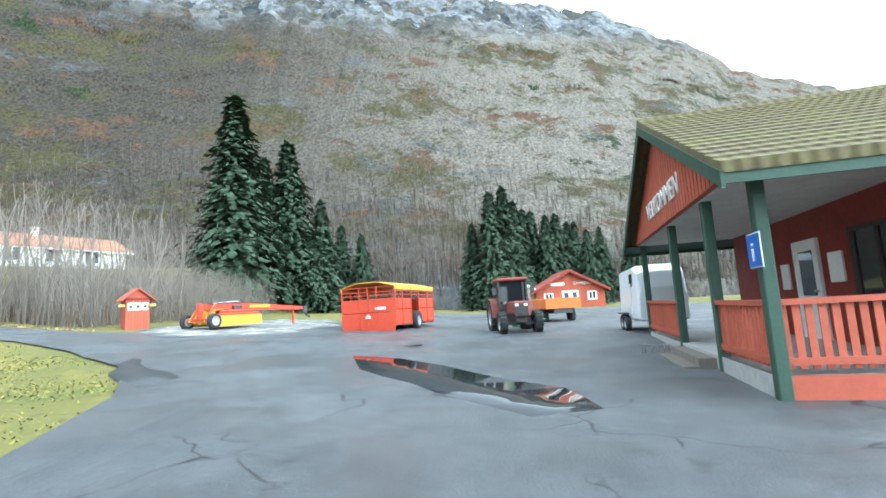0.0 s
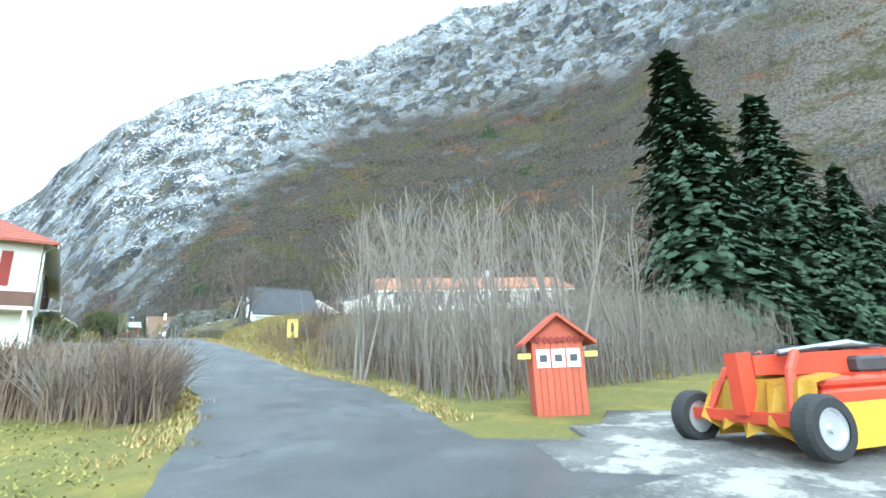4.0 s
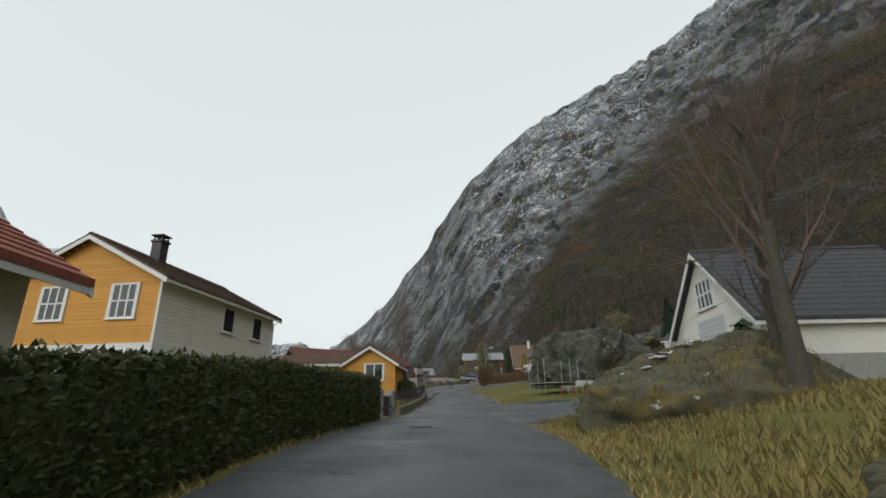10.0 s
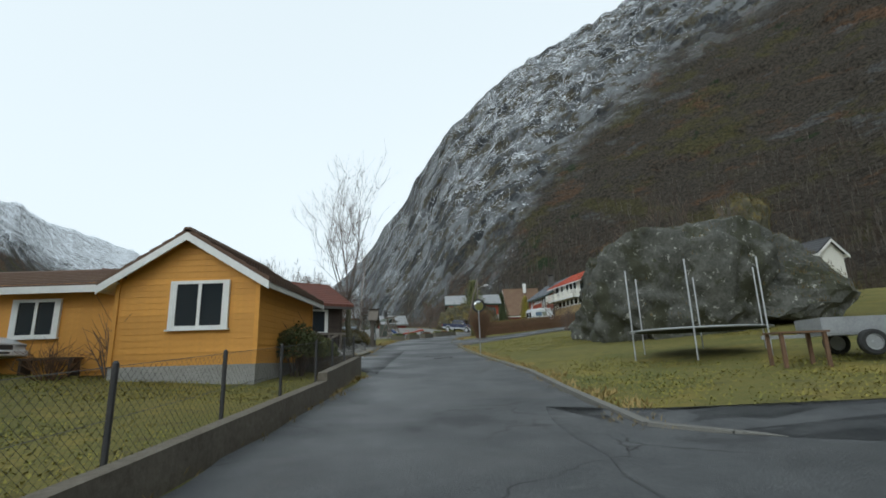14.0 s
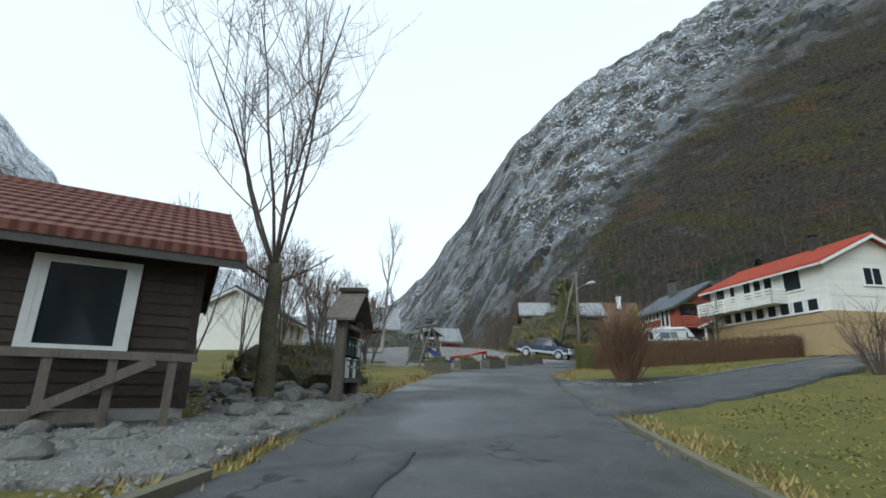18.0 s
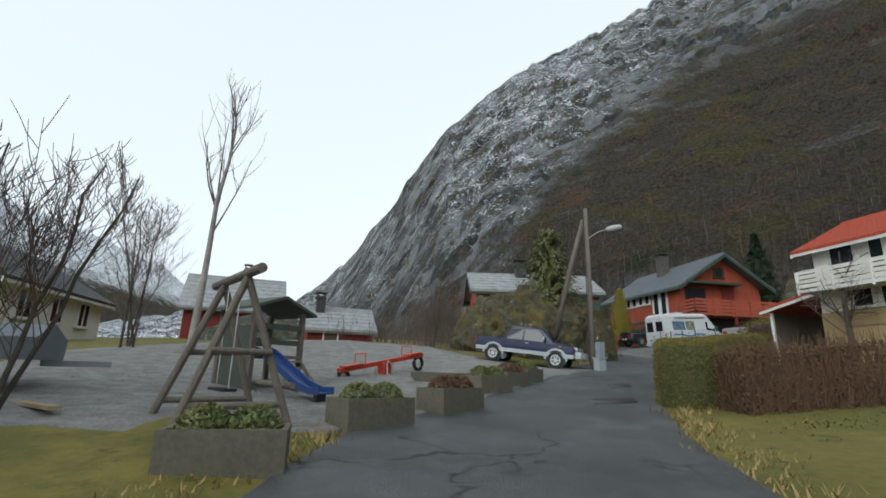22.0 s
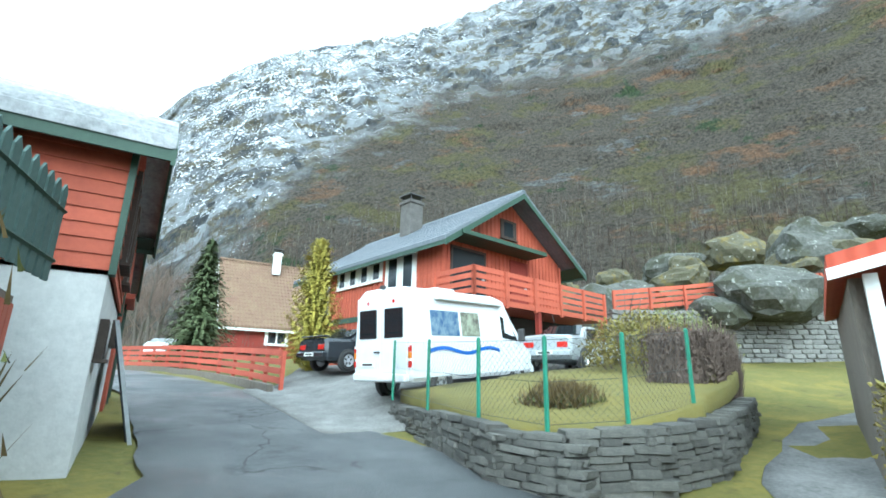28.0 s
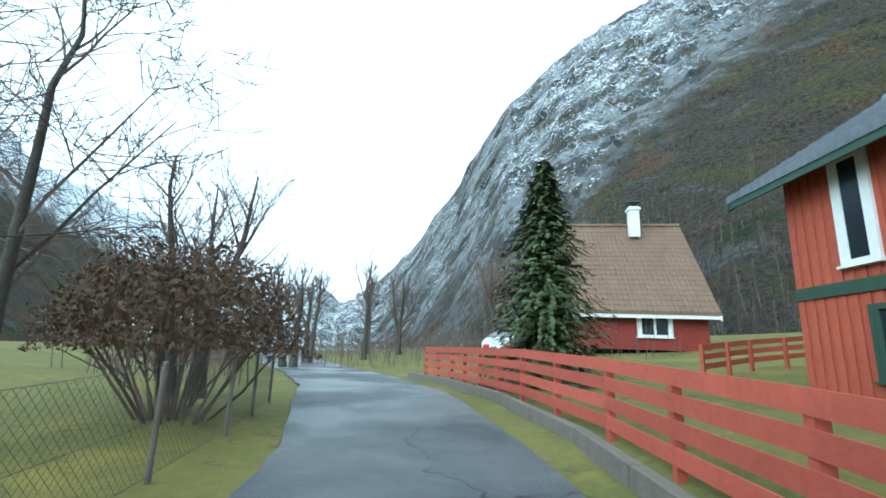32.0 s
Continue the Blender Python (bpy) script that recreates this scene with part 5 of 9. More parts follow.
def reception():
    """Gable porch on green posts, with railing and steps."""
    h = thing("reception_building", "red camp reception with mossy tiled roof and green posts", "building", pose(12.4, -4.1, 0.05, 0, 0, -12))
    W, L = 9.6, 11.0
    yc = -L / 2
    gable_roof(h, W, L, 3.3, 5.6, 0.55, 0.35, TILE_MOSS, trim=GREEN_DARK, y_off=yc, course=0.33)
    boxed("ceiling_board", (-W / 2, -2.9, 3.18, W / 2, -0.1, 3.24), mat("pale_ceiling_board", (0.62, 0.6, 0.55)), h, "pale porch ceiling")
    bm = bmesh.new()
    bm_prism(bm, [(-W / 2, 3.2), (0, 5.5), (W / 2, 3.2)], -0.1, 0.0)
    part("gable_wall", bm, RED, h)
    k = 44
    for i in range(k):
        u = -W / 2 + (i + .5) * W / k
        boxed("gable_board", (u - .085, 0.0, 3.2, u + .085, 0.028, 3.2 + 2.25 * (1 - abs(u) / (W / 2))), RED_BOARD, h)
    letters(h, "VELKOMMEN", 0.62, pose(0, 0.05, 3.55, 90, 0, 180), WHITE)
    for x in (-4.75, -2.45, 0.45, 4.75):
        boxed("porch_post", (x - .085, -.3, -0.2, x + .085, -.13, 3.2), GREEN_DARK, h, bevel=0.015)
    boxed("porch_post", (-4.83, -2.9, -0.2, -4.66, -2.73, 3.2), GREEN_DARK, h, bevel=0.015)
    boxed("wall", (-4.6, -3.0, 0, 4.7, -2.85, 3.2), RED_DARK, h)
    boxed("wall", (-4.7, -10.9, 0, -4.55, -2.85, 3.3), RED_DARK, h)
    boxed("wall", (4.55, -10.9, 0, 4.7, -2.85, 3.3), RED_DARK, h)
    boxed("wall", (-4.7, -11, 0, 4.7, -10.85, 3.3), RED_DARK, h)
    boxed("porch_floor", (-4.7, -2.85, 0.1, 4.8, -.15, 0.42), CONCRETE, h)
    window(h, 'N', -2.4, 1.3, 1.5, 1.2, 9.2, 0, BROWN, (2, 1), y_off=-2.85)
    door(h, 'N', 0.2, 0.42, 0.9, 2.05, 9.2, 0, WHITE, WHITE, glazed=True, y_off=-2.85)
    boxed("notice", (-1.2, -2.84, 1.6, -.7, -2.8, 2.2), PAPER, h)
    boxed("notice", (1.1, -2.84, 1.5, 1.5, -2.8, 2.1), PAPER, h)
    # railing panels
    def panel(x0, y0, x1, y1):
        n = max(2, round(math.hypot(x1 - x0, y1 - y0) / .15))
        m0 = math.degrees(math.atan2(y1 - y0, x1 - x0))
        for i in range(n):
            x, y = x0 + (x1 - x0) * (i + .5) / n, y0 + (y1 - y0) * (i + .5) / n
            boxed("baluster", (-.045, -.012, 0.5, .045, .012, 1.32), RED_BOARD, h, m=pose(x, y, 0, 0, 0, m0))
        ln = math.hypot(x1 - x0, y1 - y0)
        for z0, z1, th in ((1.32, 1.4, .06), (0.55, 0.65, .04), (-0.1, 0.42, .03)):
            boxed("rail", (0, -th, z0, ln, th, z1), RED, h, m=pose(x0, y0, 0, 0, 0, m0))
    panel(-4.75, -.2, -2.45, -.2)
    panel(-4.75, -2.8, -4.75, -.25)
    panel(0.45, -.2, 4.75, -.2)
    for i in range(3):
        boxed("step", (-2.2, -.15 + .28 * i, -0.2, 0.2, .15 + .28 * i, 0.36 - .14 * i), WOOD_GREY, h)
    s = boxed("info_sign", (-4.95, -.12, 1.85, -4.55, -.09, 2.28), SIGN_BLUE, h, "blue information sign with white letter")
    boxed("border", (-4.97, -.115, 1.83, -4.53, -.105, 2.30), PAPER, s)
    letters(s, "i", 0.38, pose(-4.75, -.085, 1.92, 90, 0, 180), PAPER)
    bm = bmesh.new()
    bm_tube(bm, [(0.35, .1, 0.4), (0.35, .75, 0.4), (0.35, .75, -.15)], 0.02, 5)
    for i in range(5):
        bm_tube(bm, [(0.35, .12 + .14 * i, -.15), (0.35, .12 + .14 * i, .42)], 0.012, 4)
    part("bike_rack", bm, STEEL, h)
    return h


for build in (white_villa, yellow_white_house, yellow_house, brown_house, white_garage, long_house, small_annex, red_house, red_roof_house, car_port, lane_house, lean_to, brown_cottage, red_barns, hill_house, camp_lodge, reception):
    build()

# ---- trees, hedges, rocks, grass ----
def tube_into(vs, fs, pts, radii, sides=4):
    base = len(vs)
    for i, p in enumerate(pts):
        d = Vector(pts[min(i + 1, len(pts) - 1)]) - Vector(pts[max(i - 1, 0)])
        d = d.normalized() if d.length > 1e-6 else Vector((0, 0, 1))
        a = d.cross(Vector((0.3, 0.2, 0.93)) if abs(d.z) < 0.9 else Vector((1, 0, 0))).normalized()
        b = a.cross(d)
        for k in range(sides):
            t = 2 * math.pi * k / sides
            q = Vector(p) + radii[i] * (math.cos(t) * a + math.sin(t) * b)
            vs.append((q.x, q.y, q.z))
    for i in range(len(pts) - 1):
        for k in range(sides):
            fs.append((base + i * sides + k, base + i * sides + (k + 1) % sides, base + (i + 1) * sides + (k + 1) % sides, base + (i + 1) * sides + k))


def raw_part(name, vs, fs, material, parent, label="", smooth=False, kind=""):
    me = bpy.data.meshes.new(name)
    me.from_pydata(vs, [], fs)
    me.materials.append(material)
    if smooth:
        me.shade_smooth()
    ob = new(name, me)
    ob.parent = parent
    return tagged(ob, label, kind=kind)


def grow(rng, vs, fs, p, d, length, r, depth, spread, up, kids, sides=4):
    """A branch that bends and forks."""
    pts, rad = [p], [r]
    steps = 4 if depth > 1 else 3
    q, e = Vector(p), Vector(d).normalized()
    for i in range(steps):
        e = (e + Vector((rng.uniform(-1, 1), rng.uniform(-1, 1), rng.uniform(-1, 1))) * 0.16 + Vector((0, 0, up))).normalized()
        q = q + e * length / steps
        pts.append(tuple(q))
        rad.append(r * (1 - 0.75 * (i + 1) / steps) + 0.002)
    tube_into(vs, fs, pts, rad, sides if r > 0.03 else 3)
    if depth <= 0:
        return
    for k in range(kids):
        f = rng.uniform(0.25, 1.0)
        i = min(int(f * steps), steps - 1)
        at_ = Vector(pts[i]).lerp(Vector(pts[i + 1]), f * steps - i)
        dd = Vector(pts[i + 1]) - Vector(pts[i])
        side = Vector((rng.uniform(-1, 1), rng.uniform(-1, 1), rng.uniform(-0.3, 0.7)))
        grow(rng, vs, fs, tuple(at_), dd.normalized() * (1 - spread) + side.normalized() * spread, length * rng.uniform(0.4, 0.65), max(r * 0.5 * (1 - 0.5 * f), 0.006), depth - 1, spread, up, kids, sides)


def bare_tree(name, label, m, height, r, seed, stems=1, fork=0.4, limbs=7, depth=2, kids=5, spread=0.55, up=0.1, bark=None, twig=None, cut=False, limb_len=0.45, rise=(0.6, 1.6), thick=0.34, long=()):
    rng = random.Random(seed)
    t = thing(name, label, "tree", m)
    tv, tf, cv, cf = [], [], [], []
    for s in range(stems):
        lean = Vector((rng.uniform(-.25, .25), rng.uniform(-.25, .25), 1)) if stems > 1 else Vector((rng.uniform(-.05, .05), rng.uniform(-.05, .05), 1))
        top = height * fork if cut else height * rng.uniform(0.85, 1.0)
        pts, rad, n = [], [], 7
        base = Vector((rng.uniform(-.3, .3), rng.uniform(-.3, .3), -0.3)) if stems > 1 else Vector((0, 0, -0.3))
        for i in range(n + 1):
            f = i / n
            pts.append(tuple(base + lean * top * f + Vector((rng.uniform(-1, 1), rng.uniform(-1, 1), 0)) * 0.02 * top * f))
            rad.append(r * (1.25 - 0.25 * min(f * 6, 1)) * (1 - (0.35 if cut else 0.9) * f) + 0.01)
        tube_into(tv, tf, pts, rad, 9)
        for k in range(limbs):
            f = 0.97 if cut else rng.uniform(fork, 0.95)
            i = min(int(f * n), n - 1)
            p = Vector(pts[i]).lerp(Vector(pts[i + 1]), f * n - i)
            ang = 2 * math.pi * (k + rng.uniform(0, .6)) / limbs
            d = Vector((math.cos(ang), math.sin(ang), rng.uniform(*rise)))
            ln = height * limb_len * rng.uniform(.8, 1.2) * ((1.2 - f) if not cut else 1)
            grow(rng, cv, cf, tuple(p), d, ln, r * (thick if cut else 0.3) * (1.15 - f * .5), depth, spread, up, kids)
        for f, ang, ln in long:
            p = Vector(pts[int(f * n)])
            grow(rng, cv, cf, tuple(p), Vector((math.cos(radians(ang)), math.sin(radians(ang)), .6)), ln, r * .16, 2, .6, .02, 5)
    raw_part("trunk", tv, tf, bark or BARK, t, smooth=True)
    raw_part("crown", cv, cf, twig or TWIG, t, "bare leafless branches")
    return t


def conifer(name, label, m, height, width, seed, material, whorls=26, per=9, droop=0.25, narrow=1.0, clumps=9, low=0.06, leafsize=1.0):
    rng = random.Random(seed)
    t = thing(name, label, "tree", m)
    tv, tf = [], []
    tube_into(tv, tf, [(0, 0, -.3), (0, 0, height * .5), (0, 0, height * .97)], [height * .017, height * .011, .02], 7)
    raw_part("trunk", tv, tf, BARK, t)
    vs, fs = [], []
    for w in range(whorls):
        f = low + (1 - low) * w / whorls
        z = height * f
        reach = width * (1 - f) ** narrow * rng.uniform(.82, 1.1) + 0.12
        n = max(4, int(per * (1.1 - 0.5 * f)))
        for k in range(n):
            a = 2 * math.pi * (k + rng.random()) / n
            ln = reach * rng.uniform(.65, 1.1)
            c, s = math.cos(a), math.sin(a)
            q = max(3, int(clumps * (ln / width + .35)))
            for i in range(q):
                g = (i + rng.uniform(.2, 1)) / q
                x, y = c * ln * g, s * ln * g
                zz = z - droop * ln * g * g + 0.12 * ln * g + rng.uniform(-.1, .1) * ln
                size = leafsize * (0.16 + 0.13 * width * (1 - g) * .6) * rng.uniform(.7, 1.3)
                side = Vector((-s, c, 0)) * size * rng.uniform(.5, 1.1)
                out = Vector((c, s, rng.uniform(-.7, .1))) * size * 1.3
                p = Vector((x, y, zz))
                b = len(vs)
                vs += [tuple(p - side), tuple(p + side * rng.uniform(.6, 1.1)), tuple(p + out + Vector((0, 0, rng.uniform(-.4, .1) * size))), tuple(p - out * .4 + Vector((0, 0, size * .5)))]
                fs += [(b, b + 1, b + 2), (b + 1, b, b + 3)]
    raw_part("crown", vs, fs, material, t)
    return t


def leaf_cloud(rng, inside, count, size, vs, fs, flat=0.4):
    """Small leaves scattered by the function inside(rng), which gives a point and the way out."""
    for _ in range(count):
        p, o = inside(rng)
        p, o = Vector(p), Vector(o)
        a = o.cross(Vector((rng.uniform(-1, 1), rng.uniform(-1, 1), rng.uniform(-1, 1)))).normalized()
        d = (o * flat + Vector((rng.uniform(-1, 1), rng.uniform(-1, 1), rng.uniform(-.4, 1)))).normalized()
        s = size * rng.uniform(.6, 1.4)
        b = len(vs)
        vs += [tuple(p - a * s * .45), tuple(p + a * s * .45), tuple(p + d * s)]
        fs.append((b, b + 1, b + 2))


def hedge(name, label, pts, width, height, material, seed, count=5000, size=0.12, top=0.12, twigs=False, core=None, z=land):
    """A clipped hedge along points on the ground: a rough core in a coat of small leaves."""
    rng = random.Random(seed)
    t = thing(name, label, "hedge", pose(0, 0, 0))
    segs = [(Vector((*a, 0)), Vector((*b, 0))) for a, b in zip(pts, pts[1:])]
    lens = [(b - a).length for a, b in segs]
    bm = bmesh.new()
    for (a, b), ln in zip(segs, lens):
        n = max(2, int(ln / 1.0))
        side = Vector((-(b - a).y, (b - a).x, 0)).normalized()
        rings = []
        for i in range(n + 1):
            p = a.lerp(b, i / n)
            g = z(p.x, p.y)
            w, h = width * rng.uniform(.40, .45) * (.7 if twigs else 1), height * rng.uniform(.88, .95) * (.75 if twigs else 1)
            rings.append([bm.verts.new((*(p + side * s * w * k).xy, g + hh * h)) for s, hh, k in ((-1, -.12, .9), (-1, .6, 1), (-.8, 1, 1), (.8, 1, 1), (1, .6, 1), (1, -.12, .9))])
        for r0, r1 in zip(rings, rings[1:]):
            for k in range(5):
                bm.faces.new((r0[k], r0[k + 1], r1[k + 1], r1[k]))
        bm.faces.new(rings[0][::-1])
        bm.faces.new(rings[-1])
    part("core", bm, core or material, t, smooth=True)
    total = sum(lens)

    def inside(r):
        if r.random() < min(.12, 1.2 * width / total):
            a, b = r.choice((segs[0], (segs[-1][1], segs[-1][0])))
            out = (a - b).normalized()
            side = Vector((-out.y, out.x, 0))
            q = a + side * r.uniform(-.5, .5) * width + out * r.uniform(-.05, .1)
            return (q.x, q.y, z(a.x, a.y) + height * r.random()), out
        u = r.uniform(0, total)
        for (a, b), ln in zip(segs, lens):
            if u <= ln:
                break
            u -= ln
        p = a.lerp(b, min(u / ln, 1))
        side = Vector((-(b - a).y, (b - a).x, 0)).normalized()
        g = z(p.x, p.y)
        if r.random() < 0.3:
            q, o = p + side * r.uniform(-.5, .5) * width, Vector((0, 0, 1))
            return (q.x, q.y, g + height * r.uniform(.9, 1 + top * r.random())), o
        s = r.choice((-1, 1))
        f = r.random() ** .9
        bulge = 0.5 - 0.09 * abs(f - .45) + 0.05 * noise.noise((p.x * .9, p.y * .9, f * 2))
        q = p + side * s * width * bulge
        return (q.x, q.y, g + height * f), (side * s)
    vs, fs = [], []
    leaf_cloud(rng, inside, count, size, vs, fs)
    if twigs:
        for _ in range(count // 6):
            p, o = inside(rng)
            p = Vector(p)
            tube_into(vs, fs, [tuple(p - Vector((0, 0, .35))), tuple(p + Vector((rng.uniform(-.15, .15), rng.uniform(-.15, .15), rng.uniform(.1, .4))))], [.012, .004], 3)
    raw_part("foliage", vs, fs, material, t, kind="stuff")
    return t


def bush(name, label, m, r, h, seed, material, leaves=0, leaf_mat=None, stems=40, category="bush"):
    """A many-stemmed shrub, bare or leafy."""
    rng = random.Random(seed)
    t = thing(name, label, category, m)
    vs, fs = [], []
    for _ in range(stems):
        a, d = rng.uniform(0, 2 * math.pi), rng.random() ** .6
        top = Vector((math.cos(a) * r * d, math.sin(a) * r * d, h * (1 - .35 * d * d) * rng.uniform(.75, 1.05)))
        base = Vector((math.cos(a) * r * .25 * d, math.sin(a) * r * .25 * d, -.1))
        grow(rng, vs, fs, tuple(base), top - base, (top - base).length, 0.014 + .006 * h, 1, .5, .03, 4, 3)
    raw_part("branchwork", vs, fs, material, t)
    if leaves:
        vs, fs = [], []

        def inside(q):
            a, e, f = q.uniform(0, 2 * math.pi), q.uniform(-.2, 1), q.uniform(.6, 1.02)
            c = math.sqrt(max(0, 1 - max(e, 0) ** 2))
            o = Vector((math.cos(a) * c, math.sin(a) * c, e))
            lump = 1 + .22 * noise.noise(o * 2.3 + Vector((seed, 0, 0)))
            return (o.x * r * f * lump, o.y * r * f * lump, h * .45 + o.z * h * .55 * f * lump), o
        leaf_cloud(rng, inside, leaves * 3, 0.07, vs, fs)
        raw_part("foliage", vs, fs, leaf_mat, t)
    return t


def boulder(name, label, m, size, seed, material, detail=4, rough=0.28, flat=0.0, kind="", category="rock"):
    """A broken rock: a lumpy ball cut by many planes, with ridges and pits."""
    rng = random.Random(int(seed * 101))
    cuts = [(Vector((rng.gauss(0, 1), rng.gauss(0, 1), rng.gauss(0, .8))).normalized(), rng.uniform(.66, .95)) for _ in range(14)]
    bm = bmesh.new()
    bmesh.ops.create_icosphere(bm, subdivisions=detail, radius=1)
    for v in bm.verts:
        n0 = v.co.normalized()
        k = 1 + rough * noise.fractal(n0 * 1.1 + Vector((seed, seed * .7, 0)), 1.0, 2.0, 4)
        box = max(abs(n0.x), abs(n0.y), abs(n0.z))
        p = n0 * k * (1 + .35 * (1 / box - 1) * flat)
        for c, d in cuts:
            over = p.dot(c) - d
            if over > 0:
                p -= c * over * .85
        p += n0 * (rough * .22 * (0.35 - abs(noise.noise(n0 * 3.1 + Vector((0, seed, 3))))) + rough * .38 * noise.fractal(n0 * 5 + Vector((seed, 0, 0)), .8, 2, 5))
        v.co = Vector((p.x * size[0], p.y * size[1], max(p.z, -.6) * size[2]))
    return single(name, bm, material, label, category, m, smooth=detail > 4, kind=kind)


SPRUCE_LABEL = "tall dark green Norway spruce"
a_ = conifer("spruce_tree", SPRUCE_LABEL, at(52.8, 25.6), 24, 8.2, 5, NEEDLE, 44, 15, .3, .8, 15, leafsize=1.35)
for x, y, s, r in ((60.3, 22.3, .9, 40), (60.5, 18.2, .6, 90), (64, 27, .8, 150), (66, 17, .5, 200), (62.5, 13.5, .42, 30)):
    copy_thing(a_, at(x, y, r) @ Matrix.Scale(s, 4))
for i, (x, y, s) in enumerate(((76, 1.5, .8), (79, -1, .86), (82, -3, .78), (85, -5, .74), (82, -8.5, .66), (86, -11, .7), (90, -14, .66), (84, -16, .55), (90, -20, .6), (78, 4.5, .6), (95, -8, .8), (97, -17, .7), (88, -25, .6))):
    copy_thing(a_, at(x + 2, y - 6, 50 * i) @ Matrix.Scale(s, 4))
for i, (x, y, z, s) in enumerate(((52, 160, 18, .3), (60, 139, 19, .3), (40, 104, 11, .26))):
    copy_thing(a_, pose(x, y, z, 0, 0, 70 * i) @ Matrix.Scale(s, 4))
conifer("spruce_tree", "young green spruce behind the red fence", at(32.2, 163.0), 6.7, 2.3, 8, mat("young_spruce", (0.05, 0.07, 0.026), (0.085, 0.1, 0.04), 2, .8, 0), 46, 15, .25, .8, 24, low=.02, leafsize=.42)
conifer("golden_conifer", "columnar golden-yellow conifer by the parked car", at(34.7, 152.2), 4.6, 1.1, 9, NEEDLE_Y, 54, 15, -.6, .6, 26, low=.02, leafsize=.28)
conifer("dark_conifer", "dark green clipped conifer near the lodge garden", at(31.5, 66.5), 2.2, 0.8, 10, NEEDLE, 16, 9, .1, .6, 7, low=.02)

# deciduous trees, bare in winter
bare_tree("tree", "pollarded bare tree with mossy trunk beside the letterboxes", at(15.4, 107.8), 9.2, 0.22, 21, fork=.36, limbs=7, depth=3, kids=5, cut=True, up=.16, limb_len=.62, spread=.5, rise=(1.6, 4.6), thick=.32, long=((.98, 20, 1.5), (.98, 100, 1.4), (.98, 190, 1.8)), bark=mat("mossy_bark", (0.085, 0.08, 0.028), (0.2, 0.18, 0.14), 3, .95, 1.0))
bare_tree("birch_tree", "slim bare birch at the playground", at(12.1, 130.3), 11.0, 0.12, 22, fork=.42, limbs=13, depth=1, kids=5, bark=BIRCH, up=.35, limb_len=.36, rise=(1.5, 3.5))
bare_tree("tree", "bare roadside tree in front of the white garage", at(30.2, 62.3), 9.5, 0.24, 23, fork=.22, limbs=14, depth=2, kids=6, up=.12, limb_len=.5)
bare_tree("tree", "bare tree with forked trunk on the bank", at(31.2, 64.5), 7.0, 0.18, 24, stems=2, fork=.3, limbs=8, depth=2, kids=5, up=.1)
for i, (x, y, h) in enumerate(((21.2, 183, 9), (30.4, 186, 9), (33.0, 184, 8), (31.5, 193, 9), (20.5, 172, 5.5), (19, 178, 6.5), (17, 198, 9), (29.5, 199, 10), (35.5, 180, 7), (22.4, 190, 8))):
    bare_tree("tree", "bare leafless tree by the lane", at(x, y), h, .2, 30 + i, fork=.25, limbs=10, depth=2, kids=5, up=.2, stems=1 if i < 3 else 2)
for i, (x, y, h) in enumerate(((24.6, 26, 6.5), (26, 24, 7), (27, 27, 8), (27.8, 22.5, 7.5), (29, 25, 8), (30, 29, 9), (31.5, 23, 8), (28.5, 31, 8), (26.3, 29.5, 6), (33, 27, 8.5), (34.5, 31, 9), (26.3, 20.6, 5.5), (28.5, 19.6, 6), (36, 24, 9), (31, 33, 7), (25.2, 22.6, 5), (38.5, 28.5, 9.5), (33.5, 20.5, 7))):
    bare_tree("tree", "bare pale-stemmed thicket tree beside the red kiosk", at(x, y), h, .055, 50 + i, stems=4, fork=.25, limbs=6, depth=1, kids=5, up=.15, bark=TWIG_PALE, twig=TWIG_PALE)
for i, (x, y, h) in enumerate(((9, 121, 6.5), (10.6, 118.2, 6), (7.4, 116.5, 7), (12.0, 119.5, 4.8), (6.2, 122.5, 6), (12.8, 116.8, 4.5), (9.8, 131, 5), (13.6, 121.6, 4.2))):
    bare_tree("tree", "slender bare alder in the garden corner", at(x, y), h, .032, 80 + i, stems=5, fork=.15, limbs=9, depth=2, kids=4, up=.25)
bare_tree("apple_tree", "old bare apple tree behind the hedge", at(34.6, 131.8), 4.6, .13, 95, fork=.3, limbs=10, depth=2, kids=6, up=.0, spread=.65)
bare_tree("apple_tree", "gnarled bare apple tree hanging over the lane fence", at(25.6, 153.6), 6.8, .09, 96, fork=.25, limbs=11, depth=3, kids=5, up=.02, spread=.7)
bare_tree("tree", "bare tree behind the wooden fence", at(24.6, 158.5), 5.6, .12, 97, stems=3, fork=.25, limbs=8, depth=2, kids=5, up=.1)
bare_tree("tree", "bare tree on the rocky bank beside the slate roof", at(19.6, 141.0), 3.6, .06, 98, stems=5, fork=.2, limbs=8, depth=1, kids=6, up=.2)

